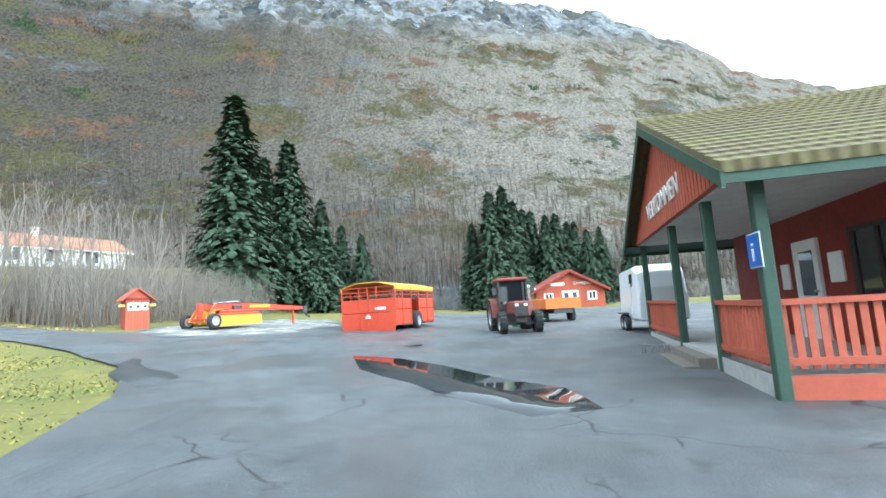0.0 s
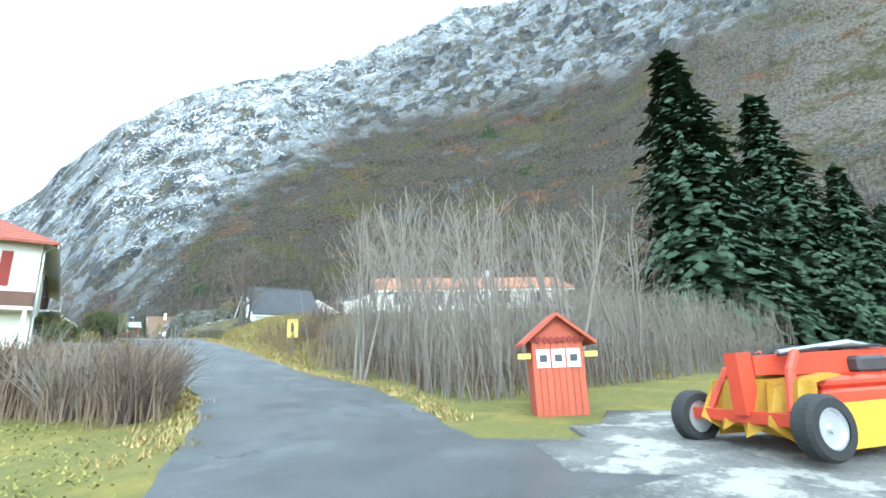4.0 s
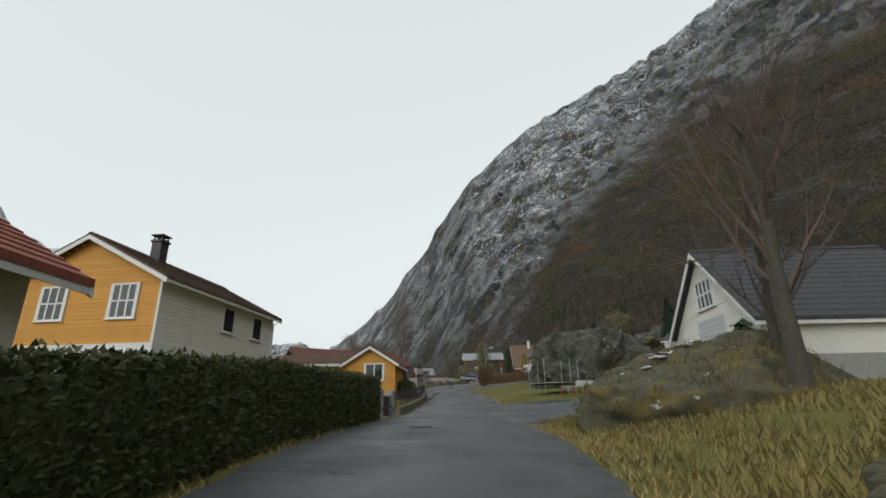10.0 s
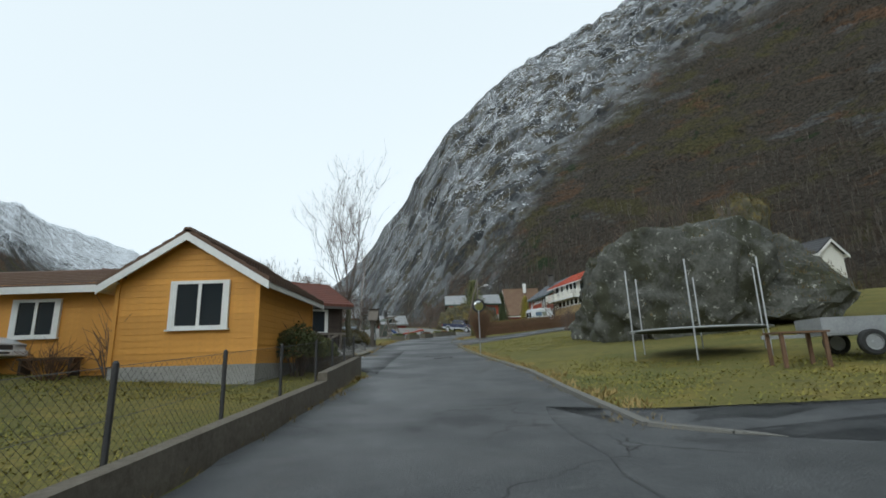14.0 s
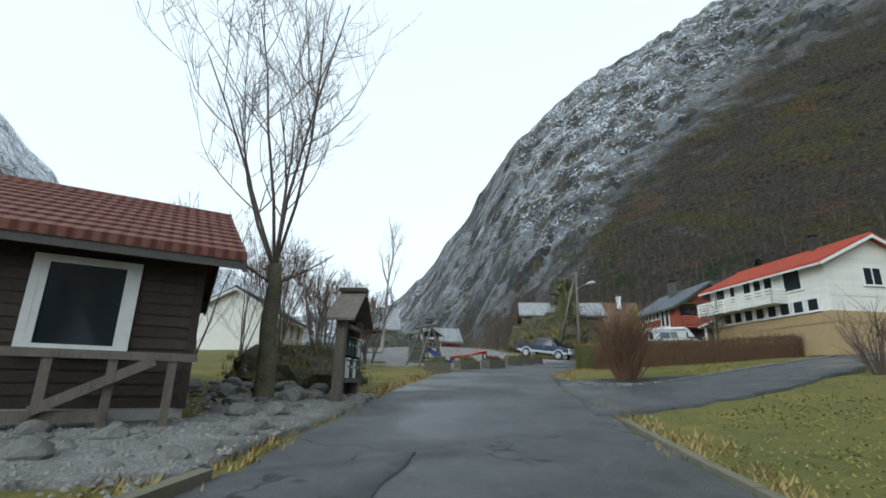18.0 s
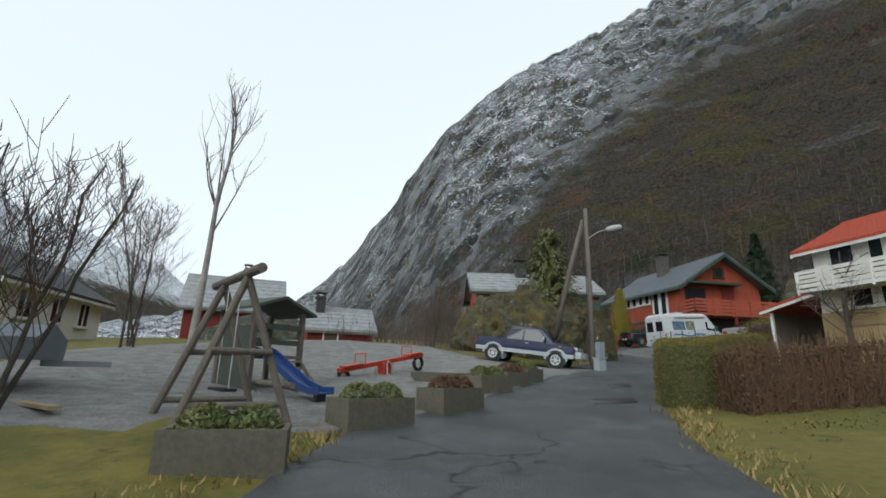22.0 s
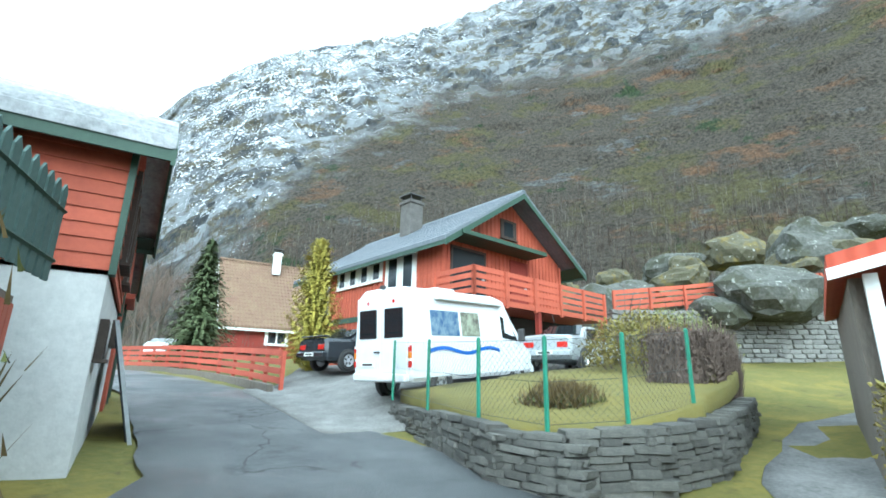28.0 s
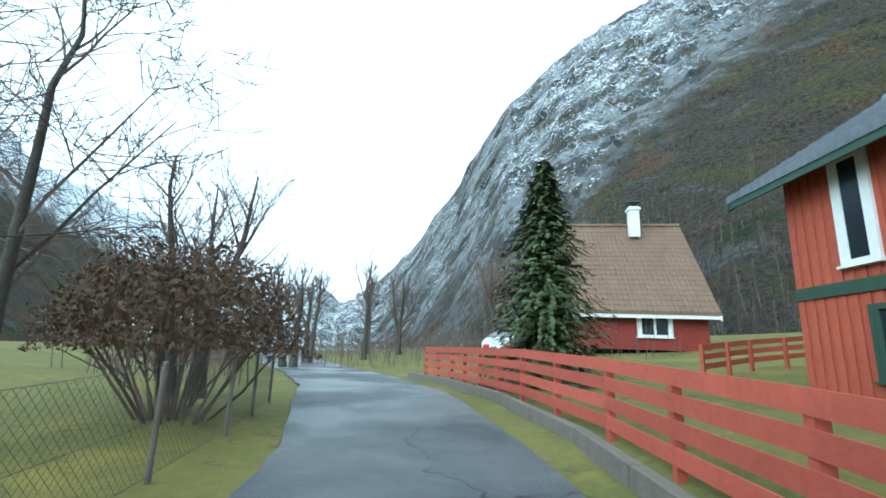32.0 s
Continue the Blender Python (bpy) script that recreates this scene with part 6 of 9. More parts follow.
# hedges and shrubs
hedge("hedge", "dense dark green thuja hedge along the lane", [(17.7, 42.5), (17.9, 52), (17.85, 62), (18.2, 70.2)], 1.3, 1.62, HEDGE, 1, 60000, .085, top=.08)
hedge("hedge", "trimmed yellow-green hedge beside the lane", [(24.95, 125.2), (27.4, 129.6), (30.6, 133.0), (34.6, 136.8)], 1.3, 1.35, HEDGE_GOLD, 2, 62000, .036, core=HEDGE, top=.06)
hedge("hedge", "low brown leafless hedge along the lawn", [(25.4, 124.4), (30, 124.9), (36.4, 126.6)], .9, 1.1, HEDGE_DRY, 3, 14000, .06, twigs=True)
hedge("hedge", "bare twiggy hedge on the garden wall", [(37.7, 140.9), (39.4, 141.5), (41.8, 142.6)], 1.1, 1.2, TWIG, 4, 9000, .07, twigs=True, z=lambda x, y: 12.55)
bush("shrub", "leafless red-twigged round bush on the lawn", at(24.7, 115.2), 1.1, 2.4, 7, HEDGE_DRY, stems=120)
for x, y, r, h, lm, s in ((16.0, 40.6, .9, 1.3, HEDGE, 1), (17.1, 40.2, .6, .8, HEDGE_GOLD, 2), (15.4, 42.2, .9, 1.7, HEDGE, 3), (17.6, 41.6, .75, 1.9, HEDGE, 4), (17.2, 90.9, .8, 1.5, HEDGE, 5), (17.5, 92.6, .6, 1.1, PINE, 6), (39.5, 142.9, 1.3, 2.0, HEDGE_GOLD, 8), (42.4, 143.8, 1.4, 1.9, PINE, 9)):
    bush("shrub", "rounded evergreen garden shrub", at(x, y), r, h, s, TWIG, 1500, lm, 10)
bush("shrub", "tufted bare rose bush on the lawn", at(15.2, 78.4), .5, 1.1, 12, TWIG, stems=26)
bush("shrub", "bare climbing rose against the yellow wall", at(12.6, 89.2), .6, 1.6, 13, TWIG, stems=18)
bush("shrub", "brown dry shrub below the yellow wall", at(11.4, 88.6), .9, .8, 14, HEDGE_DRY, stems=30)
bush("shrub", "rust-brown beech shrub behind the mesh fence", at(26.0, 156.2), 1.9, 2.7, 15, TWIG, 3600, mat("dead_beech_leaf", (0.14, 0.08, 0.045), (0.09, 0.06, 0.04), 3, .9, 0), 30)
bush("shrub", "small bare tree pruned low on the sloping lawn", at(31.5, 113.5), 1.0, 1.9, 16, TWIG, stems=30)
for i, (x, y) in enumerate(((17.4, 21.6), (16.4, 22.6), (15.2, 23.6), (14.0, 24.8), (12.9, 26.4), (18.2, 23.6), (17.2, 25), (15.8, 26.4), (18.4, 26), (11.4, 27.6), (9.8, 28.4))):
    bush("reed_clump", "dead brown reeds and twigs beside the lane", at(x, y), .95, 1.35, 20 + i, TWIG_PALE if i % 2 else TWIG, stems=55, category="reeds")
for i, (x, y) in enumerate(((27.4, 37.2), (29, 39), (31, 36), (27.6, 34.4), (28.4, 31.6), (30, 33))):
    bush("shrub", "dry brown bramble scrub on the bank", at(x, y), 1.2, 1.2, 40 + i, TWIG, stems=40)

# rocks
boulder("boulder", "huge grey lichen-covered boulder on the lawn", pose(34.6, 101.6, 9.9, 0, 0, 12), (5.6, 4.6, 5.0), 2.0, ROCK, 6, .26, .9)
boulder("boulder", "mossy rock slab leaning on the great boulder", pose(38.6, 99.6, 11.0, 0, 8, -20), (3.2, 2.4, 2.6), 5.0, ROCK, 4, .3, .5)
boulder("boulder", "pointed rock on top of the great boulder", pose(38.4, 101.2, 14.2, 0, 10, 40), (1.6, 1.4, 2.4), 8.0, ROCK_MOSSY, 4, .3)
boulder("boulder", "mossy bedrock mound beside the lane", pose(29.6, 65.2, 7.0, 0, -6, 30), (5.2, 3.0, 2.1), 3.0, ROCK_MOSSY, 5, .22, .3)
boulder("boulder", "mossy outcrop behind the letterboxes", pose(14.6, 111.8, 9.3, 0, 0, 60), (2.2, 1.4, 1.5), 4.0, ROCK_MOSSY, 4, .25)
boulder("boulder", "lichen-spotted rock outcrop below the old house", pose(25.0, 138.9, 12.55, 0, 0, 25), (3.2, 2.2, 3.0), 6.0, ROCK_MOSSY, 6, .26, .4)
boulder("boulder", "mossy rock bank under the old house", pose(23.2, 140.9, 12.4, 0, 0, 10), (2.5, 2.4, 2.6), 16.0, ROCK_MOSSY, 5, .26, .4)
boulder("boulder", "rock wall beside the bend of the lane", pose(27.7, 139.2, 11.7, 0, 0, 80), (1.5, 1.4, 2.3), 7.0, ROCK_MOSSY, 6, .2, .9)
boulder("boulder", "grey rock knoll behind the playground", pose(9.4, 146, 11.6, 0, 0, 15), (5.0, 3.0, 2.6), 9.0, ROCK, 4, .25)
rng = random.Random(4)
for i in range(26):
    x, y = rng.uniform(50, 66), rng.uniform(143, 168)
    boulder("boulder", "mossy fallen boulder under the mountainside", pose(x, y, 14.6 + (x - 48) * .42, 0, 0, rng.uniform(0, 90)), (rng.uniform(1, 3), rng.uniform(1, 2.6), rng.uniform(.9, 2)), 20 + i, ROCK_MOSSY if i % 2 else ROCK, 3, .3)
for i in range(170):
    x, y = rng.uniform(13.0, 17.0), rng.uniform(102.4, 109.6)
    s = rng.uniform(.05, .15) if i % 4 else rng.uniform(.15, .34)
    if (x - 8.98) * .616 - (y - 103.95) * .788 < 3.3 and (x - 8.98) * .788 + (y - 103.95) * .616 < 5.9:
        continue
    boulder("stone", "loose rubble stone by the letterboxes", at(x, y, rng.uniform(0, 90), s * .3), (s, s * rng.uniform(.6, 1), s * .6), 60 + i, STONE, 2, .3)

# woods on the slope
side = bpy.data.objects["backdrop_mountain_east"].data
per = 182
rng = random.Random(11)
cols = len(side.vertices) // per
for label, count, tone in (("bare grey birch woods on the mountainside", 10500, mat("slope_birch", (0.15, 0.13, 0.108), (0.07, 0.058, 0.047), .2, .9, 0)), ("bare brown alder woods on the mountainside", 9000, mat("slope_alder", (0.082, 0.06, 0.044), (0.04, 0.03, 0.023), .2, .9, 0))):
    vs, fs = [], []
    for _ in range(count):
        i, j = rng.randrange(14, cols - 60), int(1 + 88 * rng.random() ** 1.4)
        v = side.vertices[i * per + j].co
        dist = math.hypot(v.x - 22, v.y - 75)
        # pale trees thinned northwards, dark ones southwards, repeating the painted haze and dimness
        if dist > 620 or rng.random() < (.6 if ("birch" in label) == (v.y > 130) else 0):
            continue
        h = rng.uniform(4, 10)
        p = Vector((v.x + rng.uniform(-4, 4), v.y + rng.uniform(-4, 4), v.z - 1.5))
        top = p + Vector((rng.uniform(-.8, .8), rng.uniform(-.8, .8), h))
        tube_into(vs, fs, [tuple(p), tuple(top)], [.14, .04], 3)
        for k in range(24 if dist < 260 else 13):
            f = rng.uniform(.2, .95)
            a, ln = rng.uniform(0, 6.28), h * rng.uniform(.12, .42) * (1.15 - f)
            q = p.lerp(top, f)
            w = Vector((-math.sin(a), math.cos(a), 0)) * (.05 if dist < 160 else .08)
            b = len(vs)
            vs += [tuple(q - w), tuple(q + w), tuple(q + Vector((math.cos(a) * ln * .8, math.sin(a) * ln * .8, ln * 1.1)))]
            fs.append((b, b + 1, b + 2))
    poly_mesh("slope_woods", vs, fs, tone, label, "stuff", "trees")

# grass blades and dry tufts along the verges
def tufts(name, label, spots, material, h, seed, lean=.35):
    rng = random.Random(seed)
    vs, fs = [], []
    for x, y, n, r in spots:
        for _ in range(n):
            a, d = rng.uniform(0, 6.28), r * math.sqrt(rng.random())
            px, py = x + math.cos(a) * d, y + math.sin(a) * d
            g = land(px, py) - .02
            hh, b = h * rng.uniform(.5, 1.3), len(vs)
            w = .012 + .012 * rng.random()
            t = rng.uniform(0, 6.28)
            lx, ly = math.cos(t) * lean * hh, math.sin(t) * lean * hh
            vs += [(px - w * math.sin(t), py + w * math.cos(t), g), (px + w * math.sin(t), py - w * math.cos(t), g), (px + lx, py + ly, g + hh)]
            fs.append((b, b + 1, b + 2))
    return poly_mesh(name, vs, fs, material, label, "stuff", "grass")


rng = random.Random(6)
spots = []
for y in np.arange(18, 150, .45):
    for e, s in ((edge_l(y), -1), (edge_r(y), 1)):
        if (s > 0 and (66 < y < 82 or 110 < y < 117 or 137 < y < 151)) or (s < 0 and (91 < y < 99 or 132 < y < 136 or y > 140)):
            continue
        spots.append((e + s * rng.uniform(.05, .8), y + rng.uniform(-.2, .2), 40, .4))
tufts("verge_grass", "straw-coloured winter grass along the road edges", spots, DRYGRASS, .12, 1, .8)
spots = [(rng.uniform(24.6, 32), rng.uniform(30, 68), 34, .5) for _ in range(1500)]
tufts("bank_grass", "long dry grass on the bank", [(x, y, n, r) for x, y, n, r in spots if x > edge_r(y) + .7], mat("bank_straw", (0.28, 0.2, 0.075), (0.16, 0.15, 0.05), 1.5, .95, 0), .2, 2, .7)
spots = [(rng.uniform(24, 36), rng.uniform(83, 125), 45, .8) for _ in range(900)] + [(rng.uniform(2, 18.2), rng.uniform(72, 90), 45, .8) for _ in range(700)] + [(rng.uniform(-3, 17), rng.uniform(6, 24), 45, .8) for _ in range(700)]
tufts("lawn_grass", "short mossy lawn grass", [(x, y, n, r) for x, y, n, r in spots if x > edge_r(y) + .3 or x < edge_l(y) - .3], mat("lawn_blade", (0.17, 0.18, 0.035), (0.28, 0.22, 0.05), .6, .9, 0), .035, 3, 1.6)


def brushwood(name, label, spot, n, h, material, seed, twigs=7):
    """Thin leafless stems too many to count; spot(rng) gives a place on the ground or nothing."""
    rng = random.Random(seed)
    vs, fs = [], []
    for _ in range(n):
        at_ = spot(rng)
        if at_ is None:
            continue
        x, y = at_
        p = Vector((x, y, land(x, y) - .1))
        hh = h * rng.uniform(.4, 1.25)
        top = p + Vector((rng.uniform(-.22, .22) * hh, rng.uniform(-.22, .22) * hh, hh))
        tube_into(vs, fs, [tuple(p), tuple(top)], [.008 + .005 * h, .004], 3)
        for k in range(twigs):
            f, a, ln, b = rng.uniform(.3, 1), rng.uniform(0, 6.28), hh * rng.uniform(.12, .3), len(vs)
            q = p.lerp(top, f)
            w = Vector((-math.sin(a), math.cos(a), 0)) * .009
            vs += [tuple(q - w), tuple(q + w), tuple(q + Vector((math.cos(a) * ln * .6, math.sin(a) * ln * .6, ln)))]
            fs.append((b, b + 1, b + 2))
    return poly_mesh(name, vs, fs, material, label, "stuff", "shrubs")


def thicket_spot(r):
    x, y = r.uniform(24, 50), r.uniform(17.5, 31)
    return (x, y) if x > edge_r(y) + 1.0 and x > 24.0 and y > 19.4 + max(0, x - 26) * .02 and y < 34 + (x - 24) * .1 else None


brushwood("thicket", "dense bare brown thicket behind the red kiosk", thicket_spot, 4200, 3.0, TWIG_PALE, 61)
brushwood("thicket", "low brown undergrowth along the bank", lambda r: (lambda x, y: (x, y) if x > edge_r(y) + 1.2 else None)(r.uniform(24, 34), r.uniform(19.5, 42)), 2600, 1.1, mat("brown_bramble", (0.15, 0.095, 0.06), (0.1, 0.07, 0.045), 1, .9, 0), 62)


def reed_spot(r):
    u = r.random()
    x, y = 18.2 - 10.5 * u + r.uniform(-1, 1), 22.0 + 7.0 * u + r.uniform(-1.2, 2.6)
    return (x, y) if x < edge_l(y) - .5 else None


brushwood("reed_bed", "dead brown reeds beside the lane", reed_spot, 5200, 1.15, mat("dead_reed", (0.2, 0.14, 0.09), (0.12, 0.085, 0.06), 1, .9, 0), 63, 3)


def lane_end_spot(r):
    y = r.uniform(160, 214)
    if r.random() < .5:
        return edge_l(y) - r.uniform(1.6, 7), y
    return edge_r(y) + r.uniform(3.0, 12), r.uniform(172, 214)


brushwood("thicket", "bare shrubs and saplings at the far end of the lane", lane_end_spot, 2600, 2.0, TWIG, 64)
brushwood("thicket", "rough dry growth below the rock bank", lambda r: (r.uniform(13.5, 23.5), r.uniform(138.5, 147)), 420, 1.3, TWIG, 65)
boulder("boulder", "grey rock pile at the bend of the lane", at(28.6, 187.5), (2.6, 1.6, 1.1), 44.0, ROCK, 4, .3)

# ---- surfaces beside the lane ----
patch("driveway", [(23.9, 66.6), (26.2, 68.4), (30.5, 73.4), (34, 76), (40, 80), (46, 86), (46, 91), (36, 85.6), (32.2, 83), (29.2, 81.4), (26.8, 80.5), (24.4, 82.3), (23.4, 84)], ASPHALT, "worn asphalt driveway with pale gravel seams", .05, over=land)
patch("side_road", [(19.6, 91.0), (18.9, 92.6), (17.4, 94.4), (12, 94.3), (4, 91.4), (-12, 85.4), (-12, 89.2), (4, 94.8), (9, 96.2), (14.4, 97.4), (16.3, 98.0), (17.4, 99.4), (17.7, 102.6), (19.4, 104)], ASPHALT, "asphalt side road turning off the lane", .05, over=land)
patch("house_drive", [(22.3, 107.6), (24.6, 108.6), (28, 111.3), (36, 119.2), (43, 126.2), (41, 128.5), (36.8, 124), (27.8, 115.7), (25.6, 113.6), (24.3, 113.0), (23.2, 113.8), (22.4, 116)], ASPHALT, "dark asphalt drive curving up across the lawn", .06, over=land)
patch("gravel_yard", [(20.4, 13.6), (22.4, 15.0), (24.0, 16.0), (27, 15.4), (33, 13.4), (34, 10.3), (26.5, 7.8), (21.6, 8.3), (19.4, 11.2)], speckled(mat("worn_gravel", (0.2, 0.195, 0.18), (0.07, 0.07, 0.068), 1.6, 0.9, 1.0, fine=12), .9, .5, .56, (0.34, 0.33, 0.29), .8), "pale gravel edge of the yard", .045, ragged=1.3)
patch("gravel_bank", [(17.3, 102.6), (15.8, 101.6), (13.6, 101.4), (12.2, 102.0), (15.5, 105.2), (14.6, 108.0), (16.2, 110.0), (17.5, 109.6)], GRAVEL_DARK, "coarse grey gravel in front of the brown house", .06, over=land)
patch("playground_surface", [(12, 121), (16.4, 121.4), (18.6, 122.4), (21, 126.4), (22.6, 129.2), (23.6, 131.0), (26.0, 133.6), (22, 135), (19.4, 138), (12, 138), (9, 129)], GRAVEL_DARK, "grey gravel playground", .06, over=land)
patch("gravel_apron", [(33.2, 136.2), (35.8, 139.0), (37.5, 139.4), (40, 140.2), (44, 140), (45, 134), (40, 136), (37, 136.4)], GRAVEL, "pale gravel apron before the open garage", .06, over=land)
patch("gravel_court", [(32.4, 143.8), (34.4, 144.0), (38, 143.4), (45, 146), (45, 150), (40, 149), (37.4, 151.4), (36.8, 154.5), (34.8, 153.6), (33.2, 150.6), (32.2, 150)], GRAVEL, "gravel parking court beside the red house", .06, over=land)
patch("puddle", [(13.0, 3.6), (12.7, 2.3), (11.2, .7), (9.2, -.8), (7.7, -1.0), (7.5, -.1), (8.8, 1.2), (10.8, 2.8)], WATER, "shallow rain puddle mirroring the red trailer", .036)
patch("wet_asphalt", [(13.2, 9.2), (11.2, 7.4), (9.9, 5.9), (9.0, 6.1), (10.6, 7.8)], PATCHED, "dark wet asphalt by the lawn edge", .036)
for pts in ([(24.4, 128.2), (25.2, 128.8), (25.5, 129.6), (24.7, 129.2)], [(22.9, 125.2), (24.0, 125.6), (24.2, 126.3), (23.1, 126)], [(21.3, 97.2), (22.1, 97.6), (22.0, 98.8), (21.3, 98.6)], [(20.9, 99.0), (21.6, 99.1), (21.6, 99.6), (21.0, 99.6)], [(17.2, 97.5), (18.2, 97.0), (18.4, 97.2), (17.4, 97.7)]):
    patch("asphalt_patch", pts, PATCHED, "darker repaired patch in the asphalt", .042)
for i, (x, y) in enumerate(((15.8, 2.4), (20.9, 65.6), (30.0, 135.4))):
    bm = bmesh.new()
    bm_lathe(bm, [(.36, 0), (.36, .014), (.31, .014), (.31, .008), (.02, .008)], 24, 'z')
    single("manhole_cover", bm, DARKMETAL, "round cast-iron manhole cover in the asphalt", "manhole cover", pose(x, y, road_z(x, y) + .032))

# leaf litter beside the pole, moss and straw
tufts("leaf_litter", "fallen straw-brown leaves at the roadside", [(26.8 + .5 * math.sin(k), 135.6 + k * .22, 45, .5) for k in range(16)] + [(18.9, 73 + k * .6, 16, .25) for k in range(28)], mat("straw_leaf", (0.28, 0.19, 0.08), (0.2, 0.12, 0.05), 3, .95, 0), .06, 9, 1.4)


# ---- stone and kerb pieces ----
def stone_row(parent, pts, z0, z1, name, material, course=.12, length=(.25, .55), depth=.3, seed=0, jitter=.03):
    """Dry-laid stones along points, course over course, each a piece of its own."""
    rng = random.Random(seed)
    bm = bmesh.new()
    bmesh.ops.create_cube(bm, size=1)
    bmesh.ops.bevel(bm, geom=bm.edges[:], offset=.09, segments=1, affect='EDGES')
    for v in bm.verts:
        v.co += Vector((rng.uniform(-1, 1), rng.uniform(-1, 1), rng.uniform(-1, 1))) * .05
    me = finish(bm, name, material)
    zf = z0 if callable(z0) else (lambda x, y: z0)
    for (xa, ya), (xb, yb) in zip(pts, pts[1:]):
        ln = math.hypot(xb - xa, yb - ya)
        ang = math.degrees(math.atan2(yb - ya, xb - xa))
        h = 0
        while h < z1:
            u = -rng.uniform(0, .2)
            hh = course * rng.uniform(.85, 1.2)
            while u < ln:
                w = rng.uniform(*length)
                f = min(max((u + w / 2) / ln, 0), 1)
                x, y = xa + (xb - xa) * f, ya + (yb - ya) * f
                m = pose(x, y, zf(x, y) + h + hh / 2, rng.uniform(-3, 3), rng.uniform(-3, 3), ang + rng.uniform(-4, 4)) @ Matrix.Diagonal((w * .97, depth * rng.uniform(.8, 1.1), hh * .95, 1)) @ pose(0, rng.uniform(-jitter, jitter), 0)
                piece(name, me, parent, m)
                u += w
            h += hh


def kerb(label, pts, h=.13, w=.16, material=CONCRETE, length=1.0, base=road_z):
    t = thing("kerb", label, "kerb", pose(0, 0, 0), kind="structure")
    bm = bmesh.new()
    bm_box(bm, -.5, -.5, -.5, .5, .5, .5)
    me = finish(bm, "kerbstone", material)
    for (xa, ya), (xb, yb) in zip(pts, pts[1:]):
        ln = math.hypot(xb - xa, yb - ya)
        n = max(1, round(ln / length))
        ang = math.degrees(math.atan2(yb - ya, xb - xa))
        for k in range(n):
            x, y = xa + (xb - xa) * (k + .5) / n, ya + (yb - ya) * (k + .5) / n
            slope = (base(xb, yb) - base(xa, ya)) / ln
            piece("kerbstone", me, t, pose(x, y, base(x, y) + h / 2 - .06, 0, -math.degrees(math.atan(slope)), ang) @ Matrix.Diagonal((ln / n * .985, w, h + .14, 1)))


kerb("low worn concrete kerb round the lawn corner", [(edge_r(94) + .1, 94), (edge_r(90) + .1, 90), (edge_r(86) + .1, 86), (24.5, 82.4), (26.8, 80.5), (29.2, 81.3)], .09, .15, mat("worn_kerb", (0.2, 0.195, 0.18), (0.12, 0.115, 0.1), 2, .95, .4))
kerb("mossy concrete kerb along the sloping lawn", [(edge_r(107) + .1, 107), (edge_r(104) + .1, 104), (edge_r(99) + .1, 99), (edge_r(94) + .1, 94)], .08, .14, mat("mossy_kerb", (0.12, 0.11, 0.06), (0.2, 0.19, 0.15), 2, .95, .4))
kerb("mossy low kerb round the grass island", [(4, 94.9), (9, 96.3), (14.3, 97.5), (16.2, 98.1), (17.3, 99.5), (17.6, 102.5)], material=mat("mossy_kerb", (0.12, 0.11, 0.06), (0.2, 0.19, 0.15), 2, .95, .4), base=land)
kerb("dark timber edging under the red fence", [(32.8, 149.4), (32.5, 152.5), (32.0, 156), (31.0, 159.4), (29.1, 164.4), (27.6, 167)], .22, .16, WOOD_GREY, 2.0)
e_ = thing("lawn_edging", "row of small mossy stones edging the lawn", "edging", pose(0, 0, 0), kind="structure")
stone_row(e_, [(22.5, 117), (23.2, 113.9), (24.3, 113.05), (25.6, 113.65), (27.8, 115.75), (32, 119.6), (36.8, 124)], lambda x, y: land(x, y) - .05, .14, "stone", STONE, .16, (.15, .4), .18, 12, .1)
w_ = thing("garden_wall", "dry wall of flat dark slate stones round a garden", "wall", pose(0, 0, 0), kind="structure")
GARDEN = [(34.3, 145.0), (33.75, 142.4), (33.35, 140.6), (33.6, 139.7), (34.4, 139.35), (35.8, 139.4), (37.6, 140.0), (39.4, 140.7)]
stone_row(w_, GARDEN, lambda x, y: 11.68 + .05 * (x - 33), .66, "stone", mat("flat_slate_stone", (0.05, 0.049, 0.046), (0.12, 0.115, 0.1), 2.2, .85, .6, rand=.3), .085, (.25, .6), .3, 3)
patch("garden_lawn", [(x + (.12 if i < 3 else 0), y + (.0 if i < 3 else .14)) for i, (x, y) in enumerate(GARDEN)] + [(41.5, 142.2), (40, 144.4), (36.5, 144.8)], mat("mossy_lawn", (0.17, 0.135, 0.03), (0.11, 0.105, 0.03), 1.2, .95, .8, fine=20), "raised yellow-green mossy lawn", .0, over=lambda x, y: 12.36 + .125 * (x - 33.6) + .04 * (y - 139.6), rough=.06)
w_ = thing("bank_wall", "old mossy stone retaining wall below the bank", "wall", pose(0, 0, 0), kind="structure")
stone_row(w_, [(25.3, 49.2), (25.05, 51.5), (24.75, 53.4), (25.6, 54.4), (27.5, 55.2)], lambda x, y: road_z(x, y) - .1, .75, "stone", ROCK_MOSSY, .2, (.25, .5), .4, 5, .06)
w_ = thing("bed_wall", "low rounded-stone edging of the flower bed", "wall", pose(0, 0, 0), kind="structure")
stone_row(w_, [(16.0, 39.0), (17.2, 38.2), (18.2, 38.6), (18.3, 40.4)], lambda x, y: land(x, y) - .1, .42, "stone", STONE, .16, (.18, .34), .28, 6, .06)
w_ = thing("retaining_wall", "low concrete retaining wall under the mesh fence", "wall", pose(0, 0, 0), kind="structure")
